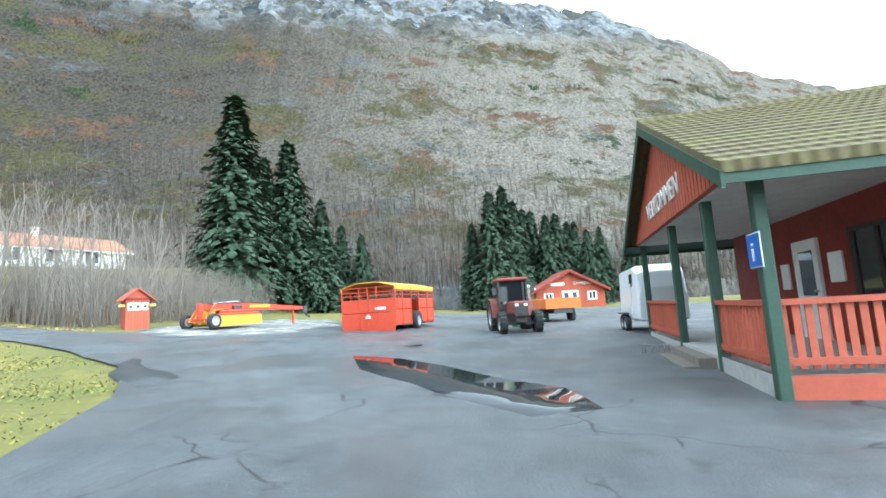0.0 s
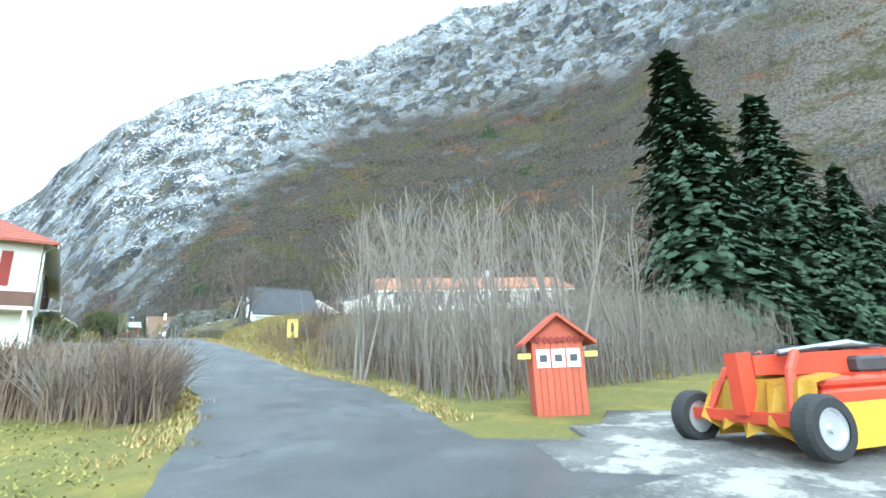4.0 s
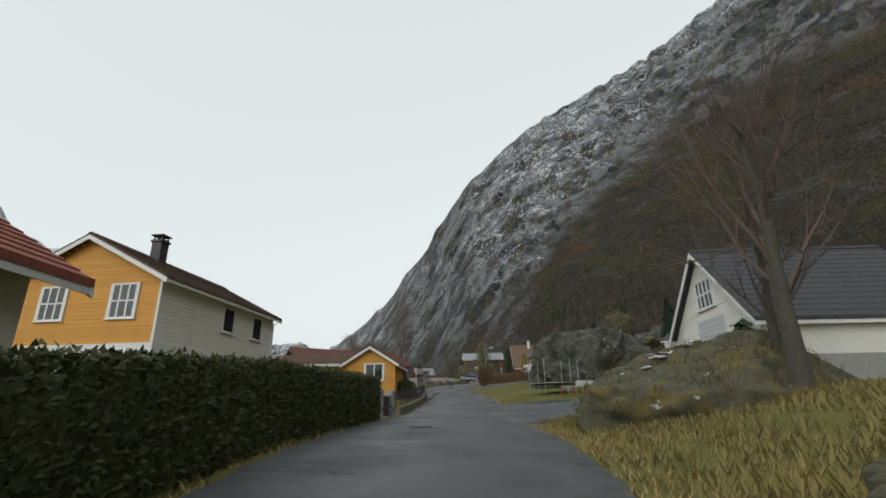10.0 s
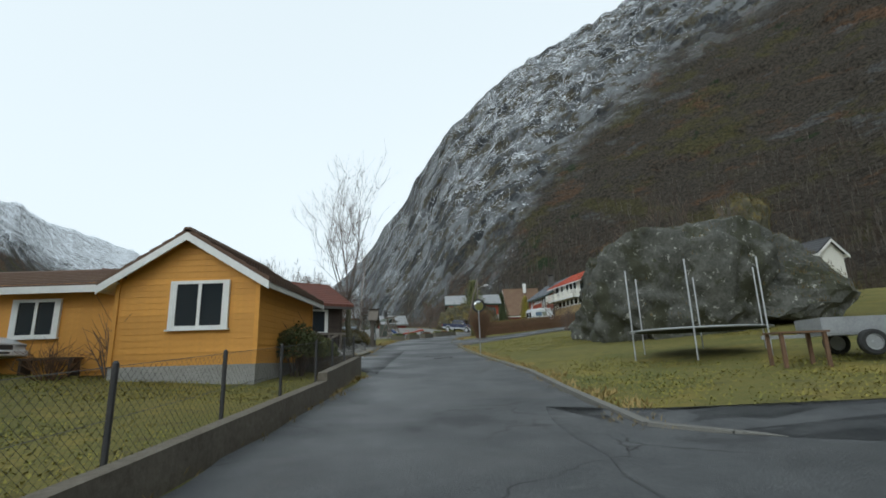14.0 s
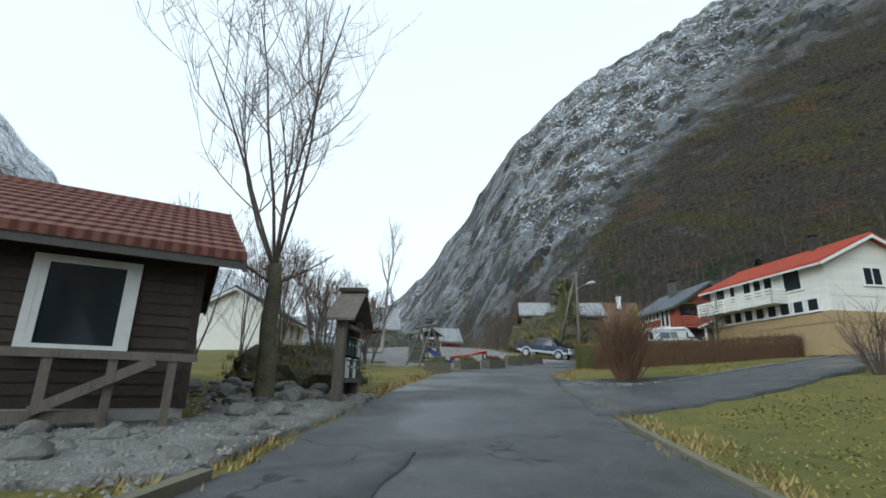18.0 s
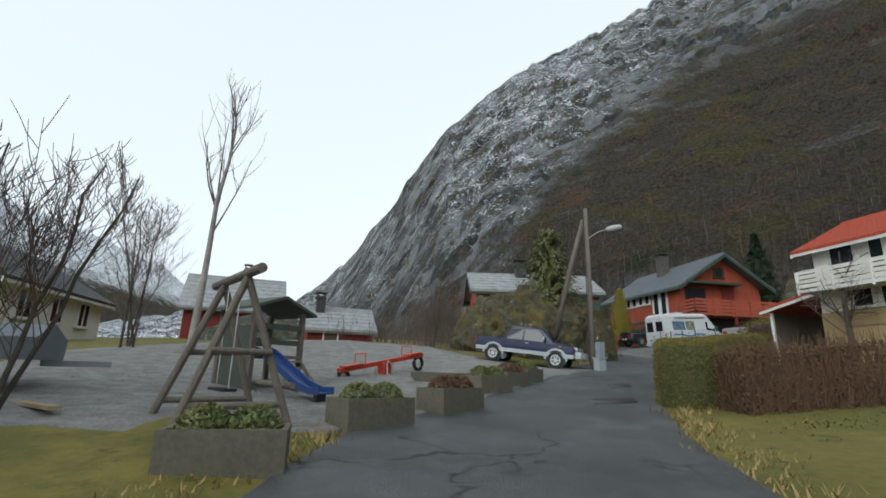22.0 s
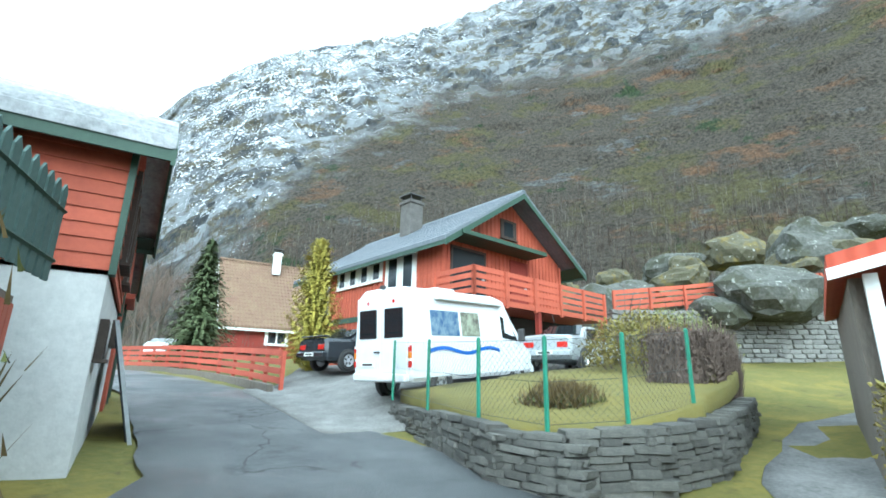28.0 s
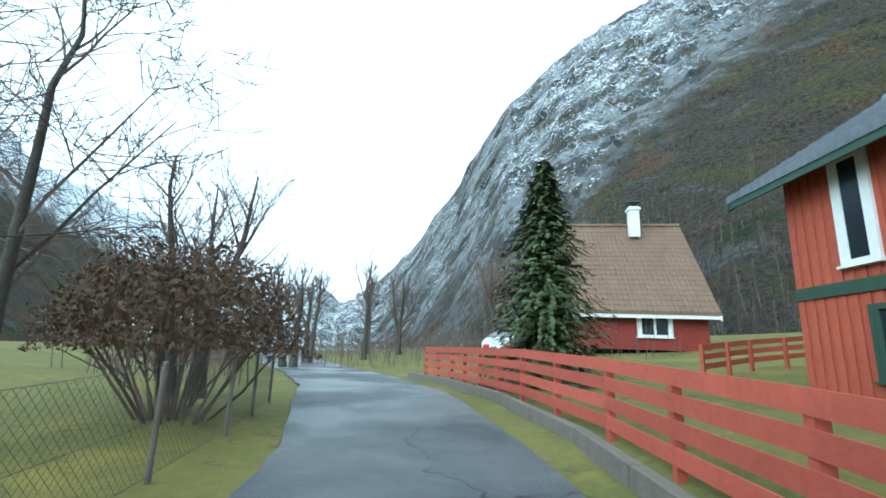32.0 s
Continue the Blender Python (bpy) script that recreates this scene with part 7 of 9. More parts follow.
for (xa, ya), (xb, yb) in zip([(19.0, 74.6), (19.1, 80), (19.25, 86)], [(19.1, 80), (19.25, 86), (19.0, 91.4)]):
    boxed("wall_length", (0, -.1, -.3, math.hypot(xb - xa, yb - ya) + .05, .1, .38 if yb < 87 else .55), mat("weathered_concrete", (0.10, 0.085, 0.065), (0.17, 0.15, 0.12), 1.5, .95, .5), w_, m=pose(xa, ya, road_z(xa, ya), 0, -math.degrees(math.atan2(road_z(xb, yb) - road_z(xa, ya), yb - ya)), math.degrees(math.atan2(yb - ya, xb - xa))))
boxed("wall_length", (0, -.1, -.3, 4.6, .1, .6), mat("weathered_concrete", (0.10, 0.085, 0.065)), w_, m=pose(19.0, 91.4, road_z(19, 91.4), 0, 0, 158))

# rocks with snow patches on the mound, white snow heap
mound = next(o for o in bpy.data.objects if o.name.startswith("boulder") and abs(o.location.x - 29.6) < .01)
tops = [mound.matrix_world @ v.co for v in mound.data.vertices]
rng = random.Random(17)
for i in range(16):
    x, y = 26.6 + .24 * i + rng.uniform(-.25, .25), 63.6 + .17 * i + rng.uniform(-.4, .4)
    near_ = [p.z for p in tops if math.hypot(p.x - x, p.y - y) < .3]
    if near_:
        boulder("snow_patch", "small patch of old snow on the rock", pose(x, y, max(near_) - .05, -12, 0, rng.uniform(0, 90)), (rng.uniform(.12, .3), rng.uniform(.06, .14), .035), 70 + i, SNOW, 3, .6, category="snow")

# pebbles on the gravel
rng = random.Random(23)
vs, fs = [], []
for _ in range(3800):
    if rng.random() < .6:
        x, y = rng.uniform(12.4, 17.3), rng.uniform(101.6, 109.8)
        if (x - 8.98) * .616 - (y - 103.95) * .788 < 3.3 and (x - 8.98) * .788 + (y - 103.95) * .616 < 5.9:
            continue
    else:
        x, y = rng.uniform(12, 24), rng.uniform(124.6, 134)
        if x > edge_l(y) - .9:
            continue
    g, r_, b = land(x, y) + .06, rng.uniform(.015, .05), len(vs)
    k = rng.uniform(0, 6.28)
    ring = [(x + r_ * math.cos(k + q * 1.57) * rng.uniform(.7, 1.2), y + r_ * math.sin(k + q * 1.57) * rng.uniform(.7, 1.2), g) for q in range(4)]
    vs += ring + [(x, y, g + r_ * .8)]
    fs += [(b + q, b + (q + 1) % 4, b + 4) for q in range(4)]
poly_mesh("pebbles", vs, fs, mat("pale_pebble", (0.32, 0.31, 0.29), (0.14, 0.135, 0.125), 3, .9, 0), "loose grey pebbles on the gravel", "stuff", "gravel")


# ---- fences ----
def wire_fence(label, pts, h, post_mat, gap, base, mesh_mat_=None, posts=None):
    t = thing("fence", label, "fence", pose(0, 0, 0))
    spots = []
    for (xa, ya), (xb, yb) in zip(pts, pts[1:]):
        n = max(1, round(math.hypot(xb - xa, yb - ya) / gap))
        spots += [(xa + (xb - xa) * k / n, ya + (yb - ya) * k / n) for k in range(n)]
    spots.append(pts[-1])
    bm = bmesh.new()
    bm_lathe(bm, [(.028, -.1), (.028, h), (.012, h + .02)], 8, 'z')
    me = finish(bm, "post", post_mat)
    for x, y in spots:
        piece("post", me, t, pose(x, y, base(x, y)))
    vs, fs = [], []
    for (xa, ya), (xb, yb) in zip(spots, spots[1:]):
        za, zb = base(xa, ya), base(xb, yb)
        ln = math.hypot(xb - xa, yb - ya)
        for hh in (.04, h * .5, h - .03):
            tube_into(vs, fs, [(xa, ya, za + hh), (xb, yb, zb + hh)], [.004, .004], 3)
        n = int(ln / .09)
        q = h - .07
        for k in range(-int(q / .09), n):
            for d in (1, -1):
                u0, u1 = k * .09, k * .09 + q
                z0, z1 = (0, q) if d > 0 else (q, 0)
                c0, c1 = max(u0, 0), min(u1, ln)
                if c1 <= c0:
                    continue
                f0, f1 = (c0 - u0) / q, (c1 - u0) / q
                tube_into(vs, fs, [(xa + (xb - xa) * c0 / ln, ya + (yb - ya) * c0 / ln, za + (zb - za) * c0 / ln + .04 + z0 + (z1 - z0) * f0), (xa + (xb - xa) * c1 / ln, ya + (yb - ya) * c1 / ln, za + (zb - za) * c1 / ln + .04 + z0 + (z1 - z0) * f1)], [.0016, .0016], 3)
    raw_part("wire_mesh", vs, fs, mesh_mat_ or DARKMETAL, t, kind="stuff")
    return t


wire_fence("dark green wire mesh fence on thin posts along the lawn", [(18.75, 73.2), (18.95, 80), (19.1, 86), (18.9, 91.2), (15.2, 92.8)], .95, DARKMETAL, 1.75, lambda x, y: max(land(x, y), road_z(x, y) + .25))
wire_fence("wire fence on bright green posts above the garden wall", [(33.9, 144.4), (33.55, 141.2), (33.6, 140.0), (34.4, 139.55), (35.8, 139.6)], 1.0, GREEN_POST, 1.35, lambda x, y: 12.38 + .1 * (x - 33.6) + .04 * (y - 139.6), DARKMETAL)
wire_fence("old grey mesh fence beside the lean-to", [(28.4, 148.9), (28.2, 151.5), (27.3, 155.5), (26.4, 158.5)], 1.05, WOOD_GREY, 1.8, land)
t_ = thing("red_fence", "weathered red plank fence along the lane", "fence", pose(0, 0, 0))
rail_fence(t_, [(33.1, 149.5), (32.9, 152.5), (32.4, 156), (31.4, 159.4), (30.4, 162), (29.4, 164.5), (28.2, 167)], lambda x, y: road_z(x, y) + .15, .98, mat("faded_red_board", (0.42, 0.09, 0.055), (0.32, 0.065, 0.04), 1.5, .8, .15, rand=.12), 4, .17, 1.5)
t_ = thing("red_fence", "red plank fence climbing the slope behind", "fence", pose(0, 0, 0))
rail_fence(t_, [(36.4, 163.2), (38.6, 165.2), (41.6, 167.0)], lambda x, y: land(x, y) + .1, .8, RED_BOARD, 3, .16, 1.5)
t_ = thing("terrace_fence", "red plank parapet on the stone terrace", "fence", pose(0, 0, 0))
rail_fence(t_, [(46.0, 148.6), (49.5, 147.6), (53, 146.0), (57, 144)], lambda x, y: 15.6 + .14 * (x - 46), .95, RED_BOARD, 4, .17, 1.6)
w_ = thing("terrace_wall", "dark dry-stone terrace wall with garage door", "wall", pose(0, 0, 0), kind="structure")
stone_row(w_, [(45.6, 148.5), (49.5, 147.3), (53, 145.7), (57, 143.7)], lambda x, y: land(x, y) - .3, 2.3, "stone", STONE, .2, (.35, .7), .4, 8)
boxed("garage_door", (47.2, -.3, 13.0, 50.2, -.2, 15.0), mat("brown_garage_door", (0.16, 0.07, 0.05), (0.12, 0.055, 0.04), 2, .7, .3), w_, m=pose(48.4, 147.55, 0, 0, 0, -16.5) @ pose(-48.7, 0, 0))
boxed("lintel", (-1.7, -.35, 2.0, 1.7, -.2, 2.25), RED, w_, m=pose(48.4, 147.55, 12.9, 0, 0, -16.5))
t_ = thing("picket_fence", "dark green picket fence on the rock edge", "fence", pose(0, 0, 0))
bm = bmesh.new()
bm_prism(bm, [(-.055, 0), (.055, 0), (.055, .85), (0, .93), (-.055, .85)], -.012, .012)
pk = finish(bm, "picket", mat("green_grey_picket", (0.05, 0.085, 0.075), (0.075, 0.11, 0.10), 2, .8, .15, rand=.15))
run_ = [(24.2, 140.7, 14.5), (26.3, 139.9, 14.3), (28.35, 139.4, 13.8), (28.85, 141.5, 13.7)]
for (xa, ya, za), (xb, yb, zb) in zip(run_, run_[1:]):
    ln = math.hypot(xb - xa, yb - ya)
    n = int(ln / .15)
    ang = math.degrees(math.atan2(yb - ya, xb - xa))
    for k in range(n):
        f = (k + .5) / n
        piece("picket", pk, t_, pose(xa + (xb - xa) * f, ya + (yb - ya) * f, za + (zb - za) * f, 0, 0, ang))
    for hh in (.2, .68):
        bm = bmesh.new()
        bm_tube(bm, [(xa, ya, za + hh), (xb, yb, zb + hh)], .035, 4)
        part("rail", bm, GREEN_DARK, t_)
c_ = thing("cellar_entrance", "red plank cellar door in a rough rock wall below the fence", "door", pose(28.6, 140.95, 11.85, 0, 0, 90), kind="structure")
boxed("wall", (-.75, .02, -.5, .68, 1.6, 1.75), ROCK, c_, bevel=.04)
boxed("frame", (-.6, -.04, -.3, .6, .02, 1.7), WOOD_GREY, c_)
for k in range(6):
    boxed("plank", (-.52 + k * .175, -.07, -.25, -.36 + k * .175, -.04, 1.62), RED_BOARD, c_)
boxed("handle", (.35, -.1, .75, .4, -.07, .9), DARKMETAL, c_)
t_ = thing("stone_gate", "dark wooden garden gate between cobbled gate pillars", "gate", pose(18.75, 71.9, road_z(18.7, 71.9) + .05, 0, 0, 82))
for x in (-.85, .85):
    p_ = boxed("pillar", (x - .17, -.17, -.2, x + .17, .17, 1.15), CONCRETE, t_, bevel=.03)
    rng = random.Random(int(x * 10))
    for k in range(26):
        bm = bmesh.new()
        bmesh.ops.create_icosphere(bm, subdivisions=1, radius=.075)
        s = rng.choice((-1, 1))
        a = rng.random() < .5
        q = (x + s * .17, rng.uniform(-.15, .15)) if a else (x + rng.uniform(-.15, .15), s * .17)
        for v in bm.verts:
            v.co = Vector((v.co.x * (.5 if a else 1.1) + q[0], v.co.y * (1.1 if a else .5) + q[1], v.co.z * .9 + rng.random() * 0 + .08 + 1.0 * k / 26))
        part("cobble", bm, STONE, p_, smooth=True)
for k in range(8):
    boxed("slat", (-.64 + k * .17, -.02, .05, -.54 + k * .17, .02, .85 + .05 * (k % 2)), BROWN, t_)
for z in (.2, .7):
    boxed("rail", (-.68, .02, z, .68, .05, z + .07), BROWN, t_)


# ---- vehicles ----
def wheel(parent, x, y, r, width, rim_mat=None, spokes=5, lug=False):
    bm = bmesh.new()
    s = 1 if y > 0 else -1
    bm_lathe(bm, [(r * .62, -width / 2), (r * .9, -width / 2), (r, -width * .32), (r, width * .32), (r * .9, width / 2), (r * .62, width / 2)], 28, 'y', pose(x, y, r), cap=False)
    w = part("wheel", bm, BLACK, parent, "black rubber tyre")
    for k in range(18 if lug else 0):
        boxed("tread_lug", (-.05, -width * .48, r * .97, .05, width * .48, r * 1.05), BLACK, w, m=pose(x, y, r) @ Matrix.Rotation(2 * math.pi * k / 18, 4, 'Y'))
    bm = bmesh.new()
    bm_lathe(bm, [(r * .62, -width * .3), (r * .64, s * width * .42), (r * .56, s * width * .42), (r * .5, s * width * .2), (.04, s * width * .22)], 24, 'y', pose(x, y, r))
    part("rim", bm, rim_mat or CHROME, w, smooth=False)
    for k in range(spokes):
        bm = bmesh.new()
        bm_box(bm, -r * .1, s * width * .2 - .02, r * .22, r * .1, s * width * .27 + s * .01, r * .48, m=pose(x, y, r) @ Matrix.Rotation(2 * math.pi * k / spokes, 4, 'Y'))
        part("rim_slot", bm, DARKMETAL, w)
    bm = bmesh.new()
    bm_lathe(bm, [(r * .14, s * width * .2), (r * .14, s * width * .44)], 10, 'y', pose(x, y, r))
    part("hub_cap", bm, rim_mat or CHROME, w)
    return w


def loft_body(parent, stations, material, name="body", crown=.03):
    """A body skin through stations along x: (x, bottom, belt, top, half width at belt, half width at top)."""
    bm = bmesh.new()
    rings = []
    for x, zb, zm, zt, wb, wt in stations:
        mid = zb + (zm - zb) * .5
        half = [(wb * .93, zb), (wb * .995, zb + .1), (wb, mid), (wb * .985, zm), (wt + (wb - wt) * .08, zm + (zt - zm) * .92), (wt * .82, zt), (0, zt + crown)]
        ring = [bm.verts.new((x, y, z)) for y, z in half] + [bm.verts.new((x, -y, z)) for y, z in half[-2::-1]]
        rings.append(ring)
    k = len(rings[0])
    for a, b in zip(rings, rings[1:]):
        for i in range(k):
            bm.faces.new((a[i], a[(i + 1) % k], b[(i + 1) % k], b[i]))
    bm.faces.new(rings[0][::-1])
    bm.faces.new(rings[-1])
    bmesh.ops.bevel(bm, geom=[e for e in bm.edges if e.calc_face_angle(0) > .5], offset=.02, segments=2, affect='EDGES')
    return part(name, bm, material, parent, smooth=False)


def side_pane(parent, stations, x0, x1, lo, hi, material=None, lean0=0.0, lean1=0.0, name="side_window", push=.012):
    """A pane on both sides of the body between two places along it, from fraction lo to hi of the height from belt to top."""
    def on(x, f):
        v = [np.interp(x, [s[0] for s in stations], [s[i] for s in stations]) for i in (2, 3, 4, 5)]
        zm, zt, wb, wt = v
        return (wb * .985 + (wt + (wb - wt) * .08 - wb * .985) * f / .92, zm + (zt - zm) * f)
    for s in (-1, 1):
        bm = bmesh.new()
        q = []
        for x, f in ((x0, lo), (x1, lo), (x1 - lean1, hi), (x0 + lean0, hi)):
            y, z = on(x, f)
            q.append((x, y, z))
        a = [bm.verts.new((x, s * (y + push), z)) for x, y, z in q]
        b = [bm.verts.new((x, s * (y - .02), z)) for x, y, z in q]
        bm.faces.new(a)
        bm.faces.new(b[::-1])
        for i in range(4):
            bm.faces.new((a[i], a[(i + 1) % 4], b[(i + 1) % 4], b[i]))
        part(name, bm, material or GLASS_CAR, parent)


def cross_pane(parent, p0, p1, w0, w1, name, material=None, th=.012):
    """A wind or rear screen: lower and upper points (x, z) in the middle, half widths below and above."""
    bm = bmesh.new()
    d = Vector((p1[0] - p0[0], 0, p1[1] - p0[1]))
    nrm = Vector((d.z, 0, -d.x)).normalized()
    q = [(p0[0], -w0, p0[1]), (p0[0], w0, p0[1]), (p1[0], w1, p1[1]), (p1[0], -w1, p1[1])]
    a = [bm.verts.new(Vector(v) + nrm * th) for v in q]
    b = [bm.verts.new(Vector(v) - nrm * th * 2) for v in q]
    bm.faces.new(a)
    bm.faces.new(b[::-1])
    for i in range(4):
        bm.faces.new((a[i], a[(i + 1) % 4], b[(i + 1) % 4], b[i]))
    part(name, bm, material or GLASS_CAR, parent)


def arches(parent, xs, y, r, material, rail=.05):
    for x in xs:
        for s in (-1, 1):
            bm = bmesh.new()
            n = 10
            pts = [(math.cos(math.pi * k / n), math.sin(math.pi * k / n)) for k in range(n + 1)]
            for (a, b), (c, d) in zip(pts, pts[1:]):
                bm_prism(bm, [(x + a * r, r * .85 + b * r), (x + c * r, r * .85 + d * r), (x + c * (r + .09), r * .85 + d * (r + .09)), (x + a * (r + .09), r * .85 + b * (r + .09))], s * y - .02, s * y + rail)
            bmesh.ops.remove_doubles(bm, verts=bm.verts[:], dist=.002)
            part("wheel_arch", bm, material, parent)


def dark_wells(parent, xs, y, r):
    for x in xs:
        for s in (-1, 1):
            bm = bmesh.new()
            bm_lathe(bm, [(r * 1.12, s * (y - .12)), (r * 1.12, s * (y + .006)), (r * .9, s * (y + .006)), (r * .9, s * (y - .12))], 24, 'y', pose(x, 0, r), cap=False)
            part("wheel_well", bm, DARKMETAL, parent)


def plate(parent, x, z, w=.5, h=.11, face=-1, y=0.0):
    p = boxed("number_plate", (x - .012, y - w / 2, z, x + .012, y + w / 2, z + h), PAPER, parent, "white number plate")
    boxed("plate_bar", (x + face * .012 - .003, y - w * .38, z + h * .25, x + face * .012 + .003, y + w * .38, z + h * .75), DARKMETAL, p)


def saloon(name, label, m, paint, L=4.45, w=.84, boot=True, hatch=False, rim=None, spoiler=False):
    t = thing(name, label, "car", m)
    h = L / 2
    if boot:
        st = [(-h, .42, .84, .92, w * .86, w * .76), (-h + .1, .3, .86, .98, w * .95, w * .85), (-h + .95, .26, .9, 1.0, w, w * .9), (-h + 1.55, .25, .9, 1.34, w, w * .72), (-h + 2.3, .25, .9, 1.4, w, w * .72), (-h + 2.75, .25, .9, 1.36, w, w * .72), (-h + 3.35, .25, .88, .98, w, w * .9), (h - .35, .3, .8, .86, w * .97, w * .88), (h, .4, .66, .72, w * .86, w * .78)]
    else:
        st = [(-h, .42, .86, 1.0, w * .86, w * .7), (-h + .15, .3, .9, 1.08, w * .95, w * .7), (-h + 1.0, .26, .95, 1.34, w, w * .68), (-h + 2.0, .25, .93, 1.43, w, w * .7), (-h + 2.7, .25, .9, 1.36, w, w * .7), (-h + 3.4, .25, .88, .98, w, w * .9), (h - .4, .3, .78, .84, w * .97, w * .86), (h, .4, .62, .68, w * .84, w * .74)]
    loft_body(t, st, paint)
    x0, x1 = (-h + 1.25, -h + 3.1)
    mid = (x0 + x1) / 2 + .05
    side_pane(t, st, x0 - .1, mid - .03, .08, .84, lean0=.38)
    side_pane(t, st, mid + .03, x1 + .05, .08, .84, lean1=.42)
    if boot:
        cross_pane(t, (-h + 1.5, 1.38), (-h + .98, 1.06), w * .64, w * .78, "rear_window")
    else:
        cross_pane(t, (-h + .95, 1.38), (-h + .2, 1.13), w * .58, w * .62, "rear_window")
    cross_pane(t, (-h + 3.3, 1.03), (-h + 2.78, 1.4), w * .78, w * .64, "windscreen")
    dark_wells(t, (-h + .85, h - .85), w - .005, .32)
    for x in (-h + .85, h - .85):
        for y in (-w + .06, w - .06):
            wheel(t, x, y, .31, .2, rim)
    for s in (-1, 1):
        boxed("tail_lamp", (-h - .01, s * w * .62 - .16, .62, -h + .1, s * w * .62 + .16, .78), LAMP_RED, t, bevel=.01)
        boxed("head_lamp", (h - .12, s * w * .58 - .17, .56, h + .0, s * w * .58 + .17, .7), LAMP_CLEAR, t, bevel=.02)
        boxed("mirror", (-h + 3.02, s * (w + .1) - .08, .95, -h + 3.12, s * (w + .1) + .08, 1.08), paint, t, bevel=.02)
        boxed("door_handle", (mid - .25, s * (w + .005) - .015, .78, mid - .1, s * (w + .005) + .015, .81), DARKMETAL, t)
    boxed("rear_bumper", (-h - .08, -w * .92, .38, -h + .1, w * .92, .55), paint, t, bevel=.03)
    boxed("front_bumper", (h - .1, -w * .92, .34, h + .07, w * .92, .52), paint, t, bevel=.03)
    boxed("grille", (h - .03, -.3, .5, h + .012, .3, .66), DARKMETAL, t)
    plate(t, -h - .085, .42)
    plate(t, h + .075, .38, face=1)
    if spoiler:
        boxed("spoiler", (-h + .0, -w * .8, 1.02, -h + .2, w * .8, 1.06), paint, t, bevel=.01)
    bm = bmesh.new()
    bm_tube(bm, [(-h + 1.4, .3, 1.38), (-h + 1.2, .3, 1.75)], .008, 4)
    part("aerial", bm, DARKMETAL, t)
    return t


saloon("black_saloon_car", "lowered black saloon with alloy wheels on the gravel court", at(36.0, 150.6, 15, .04) @ Matrix.Scale(.92, 4), CAR_BLACK, spoiler=True)
saloon("silver_saloon_car", "silver-grey saloon parked before the stone terrace", at(41.6, 146.8, 20, .06), CAR_SILVER)
saloon("white_coupe_car", "white four-door coupe with raked roof beside the yellow house", at(7.3, 89.6, -14, .02), CAR_WHITE, 4.6, .89, boot=False, rim=DARKMETAL)
saloon("white_estate_car", "pale car parked behind the side road bushes", at(31.5, 173.5, 70, .02), CAR_WHITE, boot=False)


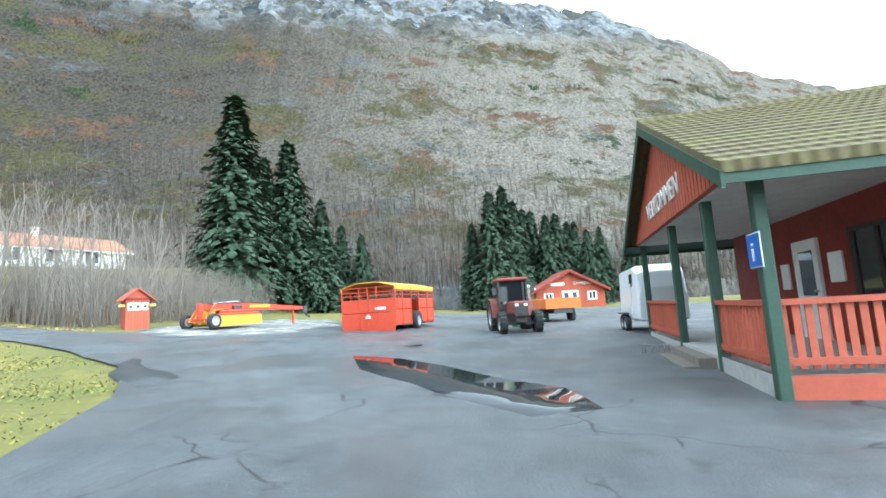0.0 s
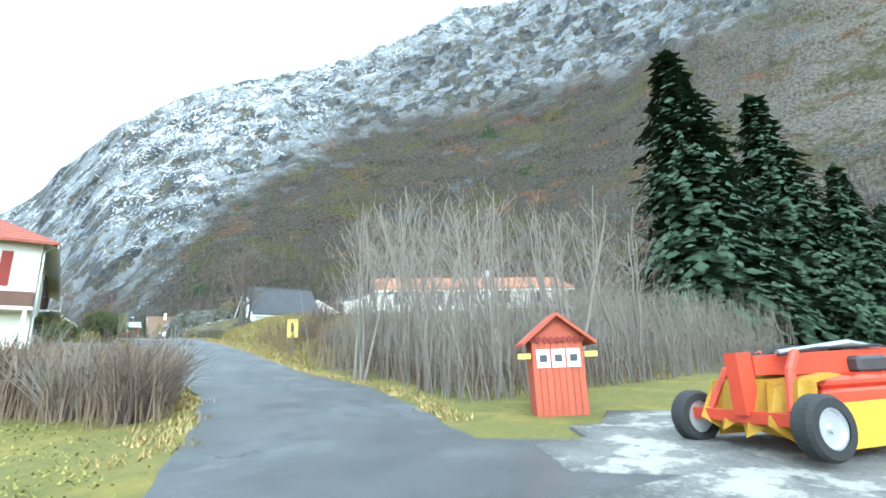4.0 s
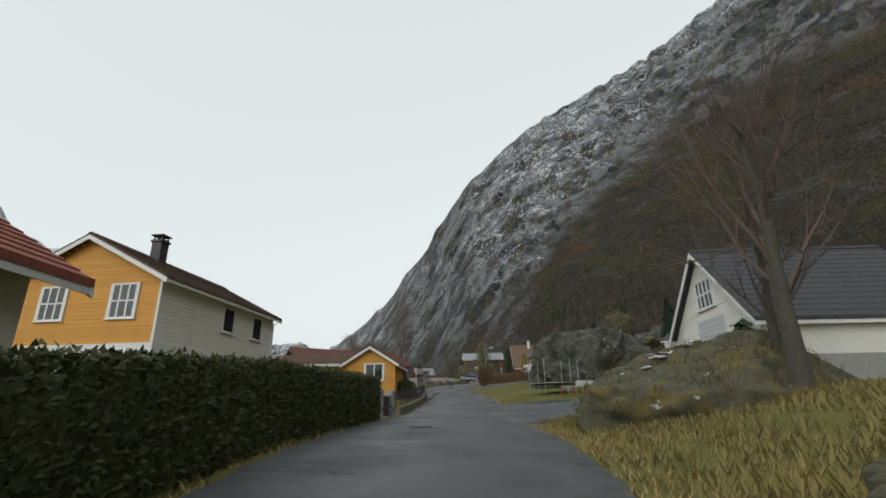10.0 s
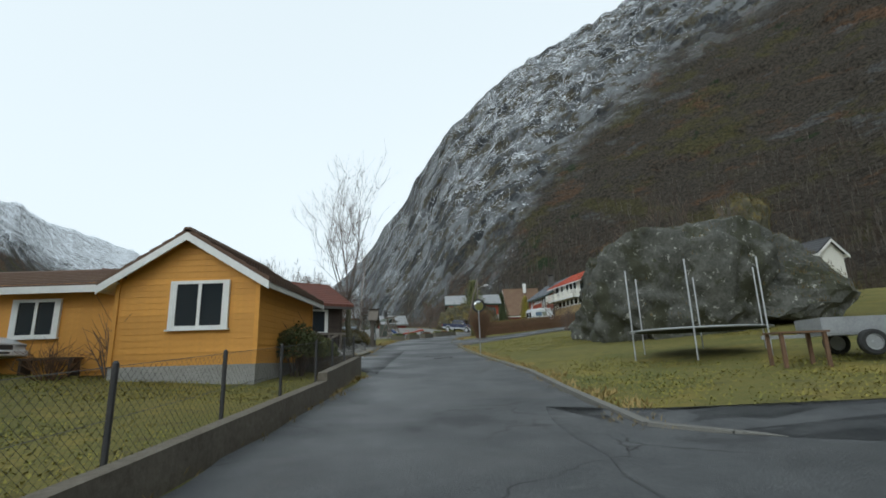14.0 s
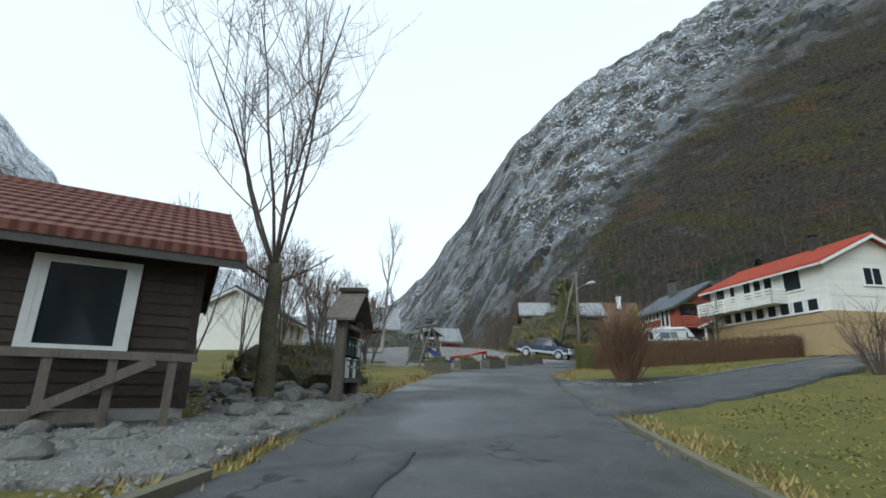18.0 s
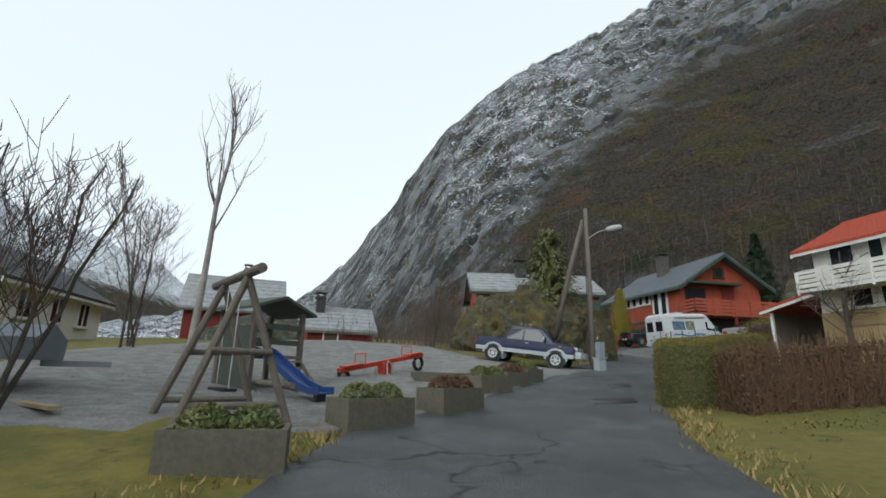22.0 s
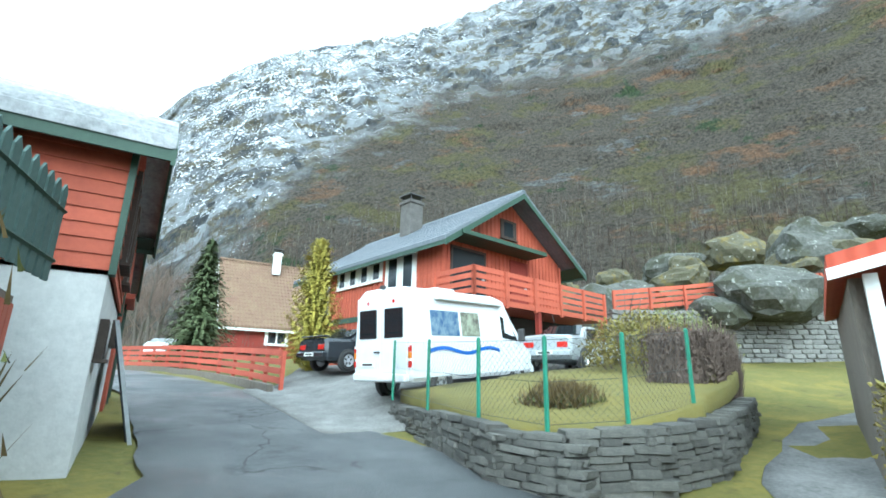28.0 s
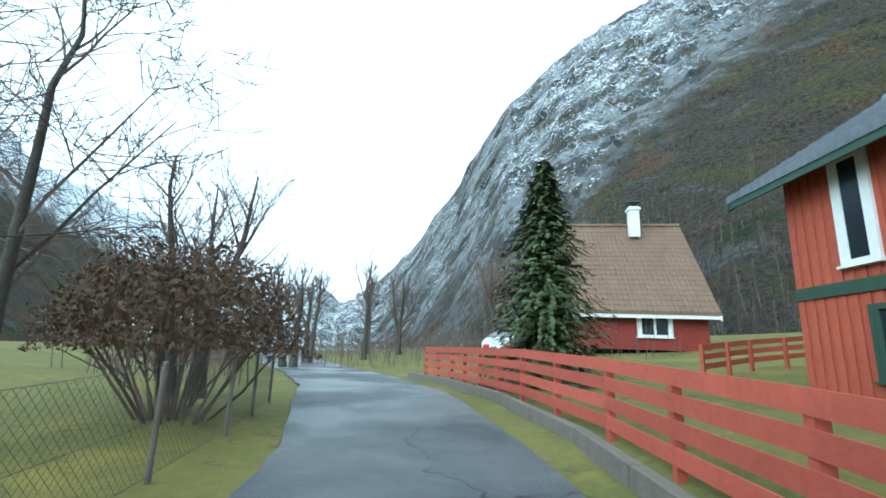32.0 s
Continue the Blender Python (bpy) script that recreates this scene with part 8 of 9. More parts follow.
def van():
    t = thing("white_camper_van", "white high-roof camper van with blue side stripe", "van", pose(36.5, 146.1, 12.6, 0, -3.5, 18) @ Matrix.Scale(.89, 4))
    st = [(-2.85, .5, 1.4, 2.5, .93, .8), (-2.75, .42, 1.4, 2.62, .97, .83), (.9, .42, 1.4, 2.66, .98, .84), (1.25, .42, 1.4, 2.6, .98, .84), (1.75, .42, 1.35, 2.05, .98, .78), (2.15, .42, 1.3, 1.42, .97, .86), (2.65, .45, 1.02, 1.1, .93, .82), (2.8, .5, .8, .9, .84, .74)]
    loft_body(t, st, CAR_WHITE)
    side_pane(t, st, -2.1, -1.0, .06, .56, mat("printed_van_window", (0.025, 0.07, 0.17), (0.2, 0.26, 0.3), 3, .1, 0, fine=2), name="printed_window")
    side_pane(t, st, -.9, -.1, .06, .56, mat("printed_van_picture", (0.1, 0.09, 0.08), (0.3, 0.33, 0.25), 4, .1, 0, fine=2), name="printed_window")
    side_pane(t, st, 1.0, 1.85, .04, .55, lean1=.35)
    cross_pane(t, (2.2, 1.42), (1.5, 2.35), .86, .76, "windscreen")
    for y in (-.44, .44):
        d = boxed("rear_door", (-2.875, y - .41, .62, -2.83, y + .41, 2.42), CAR_WHITE, t, bevel=.012)
        boxed("pane", (-2.89, y - .31, 1.42, -2.865, y + .31, 2.12), GLASS_CAR, d, bevel=.01)
        boxed("sticker", (-2.884, y - .035, 2.24, -2.872, y + .035, 2.32), LAMP_RED, d)
    for s in (-1, 1):
        for z, mm in ((.75, LAMP_RED), (.95, LAMP_AMBER), (1.1, LAMP_RED)):
            boxed("tail_lamp", (-2.86, s * .925 - .035, z, -2.8, s * .925 + .035, z + .14), mm, t)
        boxed("head_lamp", (2.6, s * .68 - .16, .75, 2.78, s * .68 + .16, .98), LAMP_CLEAR, t, bevel=.02)
        boxed("mirror", (1.75, s * 1.12 - .1, 1.35, 1.87, s * 1.12 + .1, 1.72), DARKMETAL, t, bevel=.02)
        boxed("hinge", (-2.88, s * .9 - .03, 1.2, -2.84, s * .9 + .03, 1.26), CAR_WHITE, t)
    boxed("door_handle", (-2.91, .02, 1.08, -2.87, .2, 1.12), DARKMETAL, t)
    boxed("rear_bumper", (-2.97, -.9, .42, -2.8, .9, .62), CAR_WHITE, t, bevel=.04)
    boxed("front_bumper", (2.68, -.88, .4, 2.9, .88, .66), CAR_WHITE, t, bevel=.05)
    plate(t, -2.895, .76, .48, .11, y=.42)
    bm = bmesh.new()
    for s in (-1, 1):
        pts = [(-2.2 + .25 * k, 1.12 + .07 * math.sin(k * .8)) for k in range(13)]
        for (a, b), (c, d) in zip(pts, pts[1:]):
            vs = [bm.verts.new((x, s * .992, z)) for x, z in ((a, b - .05), (c, d - .05), (c, d + .04), (a, b + .04))]
            bm.faces.new(vs)
    bmesh.ops.remove_doubles(bm, verts=bm.verts[:], dist=.001)
    part("stripe", bm, SIGN_BLUE, t, "wavy blue stripe")
    boxed("awning_case", (-1.9, -1.0, 2.35, 1.0, -.86, 2.47), CAR_WHITE, t, bevel=.02)
    boxed("roof_hatch", (-1.2, -.35, 2.69, -.4, .35, 2.78), CAR_WHITE, t, bevel=.02)
    boxed("camera", (-2.85, -.06, 2.62, -2.75, .06, 2.7), DARKMETAL, t)
    dark_wells(t, (-1.75, 1.75), .955, .36)
    for x in (-1.75, 1.75):
        for y in (-.85, .85):
            wheel(t, x, y, .34, .22, STEEL)


van()


def pickup():
    t = thing("pickup_truck", "dark blue double-cab pickup with silver wheel arches", "pickup truck", pose(23.5, 134.6, (land(22.35, 135.2) + land(24.65, 134.0)) / 2 - .02, 0, -math.degrees(math.atan2(land(24.65, 134.0) - land(22.35, 135.2), 2.6)), -27) @ Matrix.Scale(.84, 4))
    st = [(-2.45, .55, 1.05, 1.1, .84, .8), (-1.0, .5, 1.08, 1.13, .86, .82), (-.9, .5, 1.1, 1.62, .87, .66), (-.7, .5, 1.1, 1.74, .87, .66), (.55, .5, 1.1, 1.76, .87, .67), (.8, .5, 1.1, 1.68, .87, .67), (1.35, .5, 1.08, 1.15, .87, .76), (2.2, .55, 1.0, 1.06, .84, .74), (2.45, .6, .9, .96, .78, .66)]
    loft_body(t, st, CAR_BLUE)
    side_pane(t, st, -.88, -.12, .06, .84, lean0=.1)
    side_pane(t, st, -.02, 1.0, .06, .84, lean1=.36)
    cross_pane(t, (1.32, 1.17), (.82, 1.72), .74, .6, "windscreen")
    cross_pane(t, (-.78, 1.68), (-.93, 1.2), .58, .64, "rear_window")
    boxed("cargo_bed", (-2.4, -.72, 1.06, -1.02, .72, 1.12), DARKMETAL, t)
    for s in (-1, 1):
        boxed("lower_trim", (-2.4, s * .872 - .015, .5, 2.3, s * .872 + .015, .68), CAR_SILVER, t, bevel=.008)
        boxed("head_lamp", (2.22, s * .6 - .19, .84, 2.44, s * .6 + .17, 1.02), LAMP_CLEAR, t, bevel=.03)
        boxed("mirror", (.88, s * 1.0 - .1, 1.16, 1.0, s * 1.0 + .1, 1.36), STEEL, t, bevel=.03)
        boxed("indicator", (1.62, s * .885 - .01, .98, 1.72, s * .885 + .01, 1.03), LAMP_AMBER, t)
        boxed("door_handle", (.05, s * .885 - .015, .98, .2, s * .885 + .015, 1.02), STEEL, t)
        boxed("tail_lamp", (-2.47, s * .76 - .08, .8, -2.42, s * .76 + .08, 1.04), LAMP_RED, t)
    arches(t, (-1.5, 1.5), .86, .44, CAR_SILVER, .09)
    boxed("front_bumper", (2.3, -.86, .5, 2.66, .86, .84), CAR_SILVER, t, bevel=.06)
    for y in (-.55, .55):
        bm = bmesh.new()
        bm_lathe(bm, [(.09, 2.63), (.09, 2.68)], 12, 'x', pose(0, y, .66))
        part("fog_lamp", bm, LAMP_CLEAR, t)
    boxed("grille", (2.4, -.38, .86, 2.47, .38, 1.0), STEEL, t)
    boxed("hood_scoop", (1.5, -.3, 1.12, 1.9, .3, 1.18), DARKMETAL, t, bevel=.02)
    plate(t, 2.67, .58, face=1)
    dark_wells(t, (-1.5, 1.5), .862, .39)
    for x in (-1.5, 1.5):
        for y in (-.79, .79):
            wheel(t, x, y, .38, .26, CHROME, 6)


pickup()


def livestock_trailer():
    """High red trailer with open upper bars and a yellow tarpaulin roof."""
    t = thing("livestock_trailer", "red livestock trailer with yellow tarpaulin roof", "trailer", pose(24.3, 4.2, .72, 0, 0, -16))
    hx, hy = 2.4, 1.25
    for s in (-1, 1):
        for z0, z1 in ((.3, .95), (.98, 1.45)):
            if s < 0:
                boxed("side_panel", (-hx, s * hy - .03, z0, -.6, s * hy + .03, z1), FARM_RED, t)
                boxed("side_panel", (.35, s * hy - .03, z0, hx, s * hy + .03, z1), FARM_RED, t)
            else:
                boxed("side_panel", (-hx, s * hy - .03, z0, hx, s * hy + .03, z1), FARM_RED, t)
    for x in (-hx, hx):
        for y0, y1 in ((-hy, -.03), (.03, hy)):
            boxed("end_panel", (x - .03, y0, .2, x + .03, y1, .85), FARM_RED, t)
            boxed("end_panel", (x - .03, y0, .88, x + .03, y1, 1.45), FARM_RED, t)
    for x in (-hx, -1.6, -.6, .35, 1.5, hx):
        for s in (-1, 1):
            boxed("upright", (x - .03, s * (hy + .03) - .03, .25, x + .03, s * (hy + .03) + .03, 1.95), FARM_RED, t)
    for y in (-.42, .42, 0):
        boxed("upright", (-hx - .05, y - .025, .2, -hx + .01, y + .025, 1.95), FARM_RED, t)
    for z in (1.6, 1.75, 1.95):
        for s in (-1, 1):
            boxed("rail", (-hx, s * hy - .015, z, hx, s * hy + .015, z + .03), FARM_RED, t)
        for x in (-hx, hx):
            boxed("rail", (x - .015, -hy, z, x + .015, hy, z + .03), FARM_RED, t)
    bm = bmesh.new()
    bm_prism(bm, [(-hy - .06, 1.82), (-hy - .06, 2.0), (-.5, 2.2), (.5, 2.2), (hy + .06, 2.0), (hy + .06, 1.82), (hy + .03, 1.82), (hy + .03, 1.98), (.5, 2.17), (-.5, 2.17), (-hy - .03, 1.98), (-hy - .03, 1.82)], -hx - .05, hx + .05, axis='x')
    part("tarpaulin", bm, TARP, t)
    boxed("floor", (-hx, -hy, .28, hx, hy, .34), WOOD, t)
    bm = bmesh.new()
    bm_prism(bm, [(-.14, .62), (.14, .62), (0, .86)], -hx - .045, -hx - .035, axis='x')
    part("warning_triangle", bm, PAPER, t)
    boxed("name_bar", (-hx - .045, -.85, .98, -hx - .032, -.35, 1.1), PAPER, t)
    boxed("mud_bar", (-hx - .02, -hy, .05, -hx + .02, hy, .2), FARM_RED, t)
    for s in (-1, 1):
        wheel(t, -.1, s * (hy + .1), .42, .26, STEEL, 0)
    boxed("drawbar", (hx, -.06, .3, hx + 1.3, .06, .42), FARM_RED, t)


livestock_trailer()


def mower():
    """Trailed mower: cutting deck with yellow skirts, long red drawbar, support leg."""
    t = thing("trailed_mower", "orange-red trailed mower with yellow skirts and long drawbar", "farm machine", pose(24.5, 12.4, 1.3, 0, 0, -22) @ Matrix.Scale(.94, 4))
    boxed("deck", (-1.2, -.75, .55, 1.5, .75, .75), FARM_RED, t, bevel=.03)
    boxed("deck_cover", (-1.0, -.6, .75, 1.3, .55, .9), FARM_RED, t, bevel=.05)
    bm = bmesh.new()
    bm_prism(bm, [(-1.3, .08), (1.55, .12), (1.55, .62), (-1.2, .6)], -.86, -.8)
    part("skirt", bm, FARM_YELLOW, t)
    bm = bmesh.new()
    bm_prism(bm, [(-.8, .1), (.75, .3), (.7, .75), (.1, .85), (-.75, .62)], -1.38, -1.32, axis='x')
    part("skirt", bm, FARM_YELLOW, t)
    boxed("skirt", (-1.3, .8, .1, 1.5, .86, .6), FARM_YELLOW, t)
    bm = bmesh.new()
    bm_prism(bm, [(-1.5, .95), (5.9, .78), (5.9, .98), (1.2, 1.25), (-1.5, 1.2)], -.13, .13)
    part("drawbar", bm, FARM_RED, t)
    boxed("sticker", (1.4, -.145, 1.0, 2.9, -.13, 1.14), FARM_YELLOW, t)
    boxed("frame_arm", (-1.75, -.1, .45, -1.5, .1, 1.25), FARM_RED, t)
    boxed("axle", (-1.7, -.9, .35, -1.5, .9, .5), FARM_RED, t)
    for s in (-1, 1):
        wheel(t, -1.6, s * .95, .37, .26, CHROME, 0)
    boxed("support_leg", (4.9, -.05, -.35, 5.0, .05, .85), FARM_RED, t)
    boxed("pto_head", (5.7, -.2, .55, 6.1, .2, 1.0), DARKMETAL, t, bevel=.04)
    bm = bmesh.new()
    bm_tube(bm, [(6.0, 0, .7), (6.3, .1, .45), (6.5, 0, .3)], .07, 6)
    part("hitch", bm, DARKMETAL, t)
    boxed("gear_box", (.2, -.3, .9, .8, .3, 1.15), DARKMETAL, t, bevel=.05)
    for y in (.2, -.25, .05):
        bm = bmesh.new()
        bm_tube(bm, [(-1.2, y, 1.2), (-.3, y + .15, 1.3 + .1 * y), (.8, y + .05, 1.28), (1.6, .1, 1.22)], .022, 5)
        part("hose", bm, BLACK, t)
    bm = bmesh.new()
    n = 9
    top = [bm.verts.new((-1.42 - .06 * (k % 2), -.85 + 1.5 * k / n, .86 + .05 * math.sin(k * 1.7))) for k in range(n + 1)]
    low = [bm.verts.new((-1.62 - .16 * (k % 2), -.95 + 1.6 * k / n, .28 + .12 * math.sin(k * 2.3))) for k in range(n + 1)]
    back = [bm.verts.new((-.9, -.8 + 1.4 * k / n, .93 + .03 * math.sin(k * 1.1))) for k in range(n + 1)]
    for k in range(n):
        bm.faces.new((low[k], low[k + 1], top[k + 1], top[k]))
        bm.faces.new((top[k], top[k + 1], back[k + 1], back[k]))
    bmesh.ops.solidify(bm, geom=bm.faces[:], thickness=.02)
    part("crumpled_skirt", bm, FARM_YELLOW, t, "crumpled yellow cloth skirt")
    for y in (-.62, .62):
        bm = bmesh.new()
        bm_tube(bm, [(-1.6, y, .5), (-1.35, y * .8, 1.0), (-.9, y * .4, 1.22)], .06, 7)
        part("frame_tube", bm, FARM_RED, t)
    bm = bmesh.new()
    bm_tube(bm, [(-.9, 0, 1.22), (.5, 0, 1.34), (1.4, 0, 1.2)], [.05, .05, .03], 8)
    part("hydraulic_ram", bm, STEEL, t)
    for k in range(5):
        boxed("deck_rib", (-.9 + k * .5, -.62, .9, -.86 + k * .5, .57, .925), FARM_RED, t)
    bm = bmesh.new()
    bm_lathe(bm, [(.16, 1.12), (.16, 1.3), (.1, 1.36)], 14, 'z', pose(1.1, .3, 0))
    part("gear_drum", bm, DARKMETAL, t)


mower()


def tractor():
    t = thing("red_tractor", "older red farm tractor with glazed cab", "tractor", pose(22.2, -1.4, .38, 0, 0, 186) @ Matrix.Scale(.92, 4))
    boxed("bonnet", (.3, -.35, .85, 1.9, .35, 1.45), mat("faded_red_machine", (0.2, 0.05, 0.035), (0.14, 0.04, 0.03), 2, .6, .05), t, bevel=.06)
    boxed("grille", (1.88, -.3, .8, 1.93, .3, 1.3), DARKMETAL, t)
    for y in (-.2, .2):
        boxed("head_lamp", (1.91, y - .08, 1.22, 1.95, y + .08, 1.34), LAMP_CLEAR, t)
    boxed("chassis", (-.9, -.25, .5, 1.8, .25, .9), DARKMETAL, t, bevel=.03)
    boxed("cab_roof", (-1.1, -.72, 2.4, .55, .72, 2.56), mat("cab_roof_red", (0.25, 0.06, 0.04)), t, bevel=.06)
    for x in (-.95, .4):
        for y in (-.65, .65):
            boxed("cab_post", (x - .04, y - .04, 1.15, x + .04, y + .04, 2.42), DARKMETAL, t)
    boxed("windscreen", (.38, -.62, 1.45, .4, .62, 2.4), GLASS_CAR, t)
    boxed("rear_window", (-.97, -.62, 1.45, -.95, .62, 2.4), GLASS_CAR, t)
    for y in (-.66, .66):
        boxed("side_window", (-.9, y - .01, 1.3, .36, y + .01, 2.4), GLASS_CAR, t)
        boxed("mirror", (.5, y * 1.35 - .1, 1.8, .55, y * 1.35 + .1, 2.1), DARKMETAL, t)
        bm = bmesh.new()
        n = 8
        pts = [(math.cos(math.pi * k / n), math.sin(math.pi * k / n)) for k in range(n + 1)]
        for (a, b), (c, d) in zip(pts, pts[1:]):
            bm_prism(bm, [(-.75 + a * .85, .75 + b * .85), (-.75 + c * .85, .75 + d * .85), (-.75 + c * .89, .75 + d * .89), (-.75 + a * .89, .75 + b * .89)], min(y * .85, y * 1.5), max(y * .85, y * 1.5))
        bmesh.ops.remove_doubles(bm, verts=bm.verts[:], dist=.002)
        part("mudguard", bm, MATS["faded_red_machine"], t)
    boxed("lower_cab", (-.95, -.6, .9, .38, .6, 1.35), DARKMETAL, t)
    bm = bmesh.new()
    bm_tube(bm, [(1.2, .3, 1.4), (1.2, .3, 2.3)], .04, 8)
    part("exhaust", bm, DARKMETAL, t)
    for y in (-.78, .78):
        wheel(t, -.75, y, .78, .42, STEEL, 0, lug=True)
        wheel(t, 1.4, y, .5, .32, STEEL, 0, lug=True)
    boxed("front_axle", (1.3, -.7, .42, 1.5, .7, .55), DARKMETAL, t)
    m = thing("green_implement", "small green implement behind the tractor", "farm machine", pose(24.8, -2.4, .42, 0, 0, 207))
    boxed("frame", (-.5, -.8, .3, .3, .8, .42), mat("green_machine", (0.05, 0.16, 0.06)), m, bevel=.02)
    boxed("drum", (-.4, -.75, .0, .2, .75, .3), mat("green_machine", (0.05, 0.16, 0.06)), m, bevel=.08)
    w = thing("orange_wagon", "orange tipping wagon on two wheels", "trailer", pose(28.2, -4.3, .48, 0, 0, 8))
    boxed("box", (-1.6, -.95, .75, 1.6, .95, 1.3), mat("orange_paint", (0.55, 0.16, 0.03), (0.45, 0.12, 0.03)), w, bevel=.03)
    boxed("tail_board", (-1.64, -.95, .75, -1.6, .95, 1.3), mat("orange_paint", (0.55, 0.16, 0.03)), w)
    boxed("chassis", (-1.6, -.5, .5, 1.9, .5, .75), DARKMETAL, w)
    for y in (-.75, .75):
        wheel(w, -.6, y, .4, .28, STEEL, 0)


tractor()


def horse_trailer():
    t = thing("horse_trailer", "white two-horse trailer on the jockey wheel", "trailer", pose(19.1, -6.2, .36, 0, 0, 172))
    st = [(-1.5, .45, 1.3, 2.15, .82, .78), (-1.4, .4, 1.3, 2.25, .85, .8), (1.0, .4, 1.3, 2.3, .85, .8), (1.45, .4, 1.3, 2.05, .82, .74), (1.6, .45, 1.2, 1.5, .76, .66)]
    loft_body(t, st, CAR_WHITE)
    side_pane(t, st, .5, 1.0, .3, .75, name="window")
    for s in (-1, 1):
        boxed("side_door", (.1, s * .86 - .015, .55, .75, s * .86 + .015, 1.7), CAR_WHITE, t, bevel=.008)
        boxed("mudguard", (-.95, s * .95 - .12, .62, .25, s * .95 + .12, .68), DARKMETAL, t, bevel=.02)
        wheel(t, -.6, s * .92, .3, .2, STEEL, 0)
        wheel(t, -.05, s * .92, .3, .2, STEEL, 0)
    for y in (-.45, .45):
        bm = bmesh.new()
        bm_tube(bm, [(1.4, y, .45), (2.7, 0, .45)], .035, 5)
        part("drawbar", bm, STEEL, t)
    boxed("jockey_wheel", (2.55, -.04, 0.0, 2.63, .04, .75), STEEL, t)
    boxed("coupling", (2.6, -.05, .42, 2.95, .05, .52), DARKMETAL, t)


horse_trailer()


# ---- kiosk, signs, letterboxes, mirror, lamp ----
def kiosk():
    t = thing("notice_kiosk", "small red notice kiosk with scalloped gable", "kiosk", pose(24.4, 17.0, 1.35, 0, 0, -38) @ Matrix.Scale(1.1, 4))
    boxed("cabin", (-.48, -.3, -.2, .48, .3, 1.5), RED, t, bevel=.01)
    for k in range(8):
        boxed("board", (-.47 + k * .118, -.318, -.1, -.37 + k * .118, -.3, 1.5), RED_BOARD, t)
    bm = bmesh.new()
    bm_prism(bm, [(-.5, 1.45), (.5, 1.45), (0, 1.9)], -.33, .3)
    part("gable", bm, RED, t)
    for s in (-1, 1):
        bm = bmesh.new()
        bm_prism(bm, [(0, 1.95), (s * .68, 1.4), (s * .68, 1.34), (0, 1.88)][:: s], -.5, .45)
        part("roof", bm, RED, t)
    for k in range(9):
        bm = bmesh.new()
        bm_lathe(bm, [(.055, -.36), (.055, -.34)], 12, 'y', pose(-.46 + k * .115, 0, 1.45))
        part("scallop", bm, RED_DARK, t)
    for x in (-.28, 0, .28):
        boxed("notice", (x - .12, -.335, .95, x + .12, -.32, 1.28), PAPER, t)
        boxed("notice_print", (x - .07, -.34, 1.05, x + .07, -.336, 1.18), DARKMETAL, t)
    for s in (-1, 1):
        boxed("arrow_sign", (s * .62 - .12, -.3, 1.12, s * .62 + .12, -.27, 1.22), SIGN_YELLOW, t)


kiosk()


def child_sign():
    t = thing("warning_sign", "yellow plywood sign asking drivers to go slowly", "sign", pose(25.6, 35.2, 3.55, 0, 0, -12))
    boxed("post", (-.04, .02, -.5, .04, .08, 1.9), WOOD_GREY, t)
    boxed("board", (-.27, -.015, .95, .27, .015, 1.9), SIGN_YELLOW, t, bevel=.004)
    letters(t, "KJØR SAKTE", .095, pose(0, -.02, 1.78, 90, 0, 0), DARKMETAL)
    letters(t, "BARN", .1, pose(0, -.02, 1.1, 90, 0, 0), DARKMETAL)
    letters(t, "LEKER", .1, pose(0, -.02, .99, 90, 0, 0), DARKMETAL)
    bm = bmesh.new()
    bm_lathe(bm, [(.07, -.022), (.07, -.016)], 16, 'y', pose(-.02, 0, 1.66))
    bm_prism(bm, [(-.09, 1.22), (.06, 1.22), (.07, 1.58), (-.1, 1.58)], -.022, -.016)
    part("painted_shape", bm, DARKMETAL, t)


child_sign()


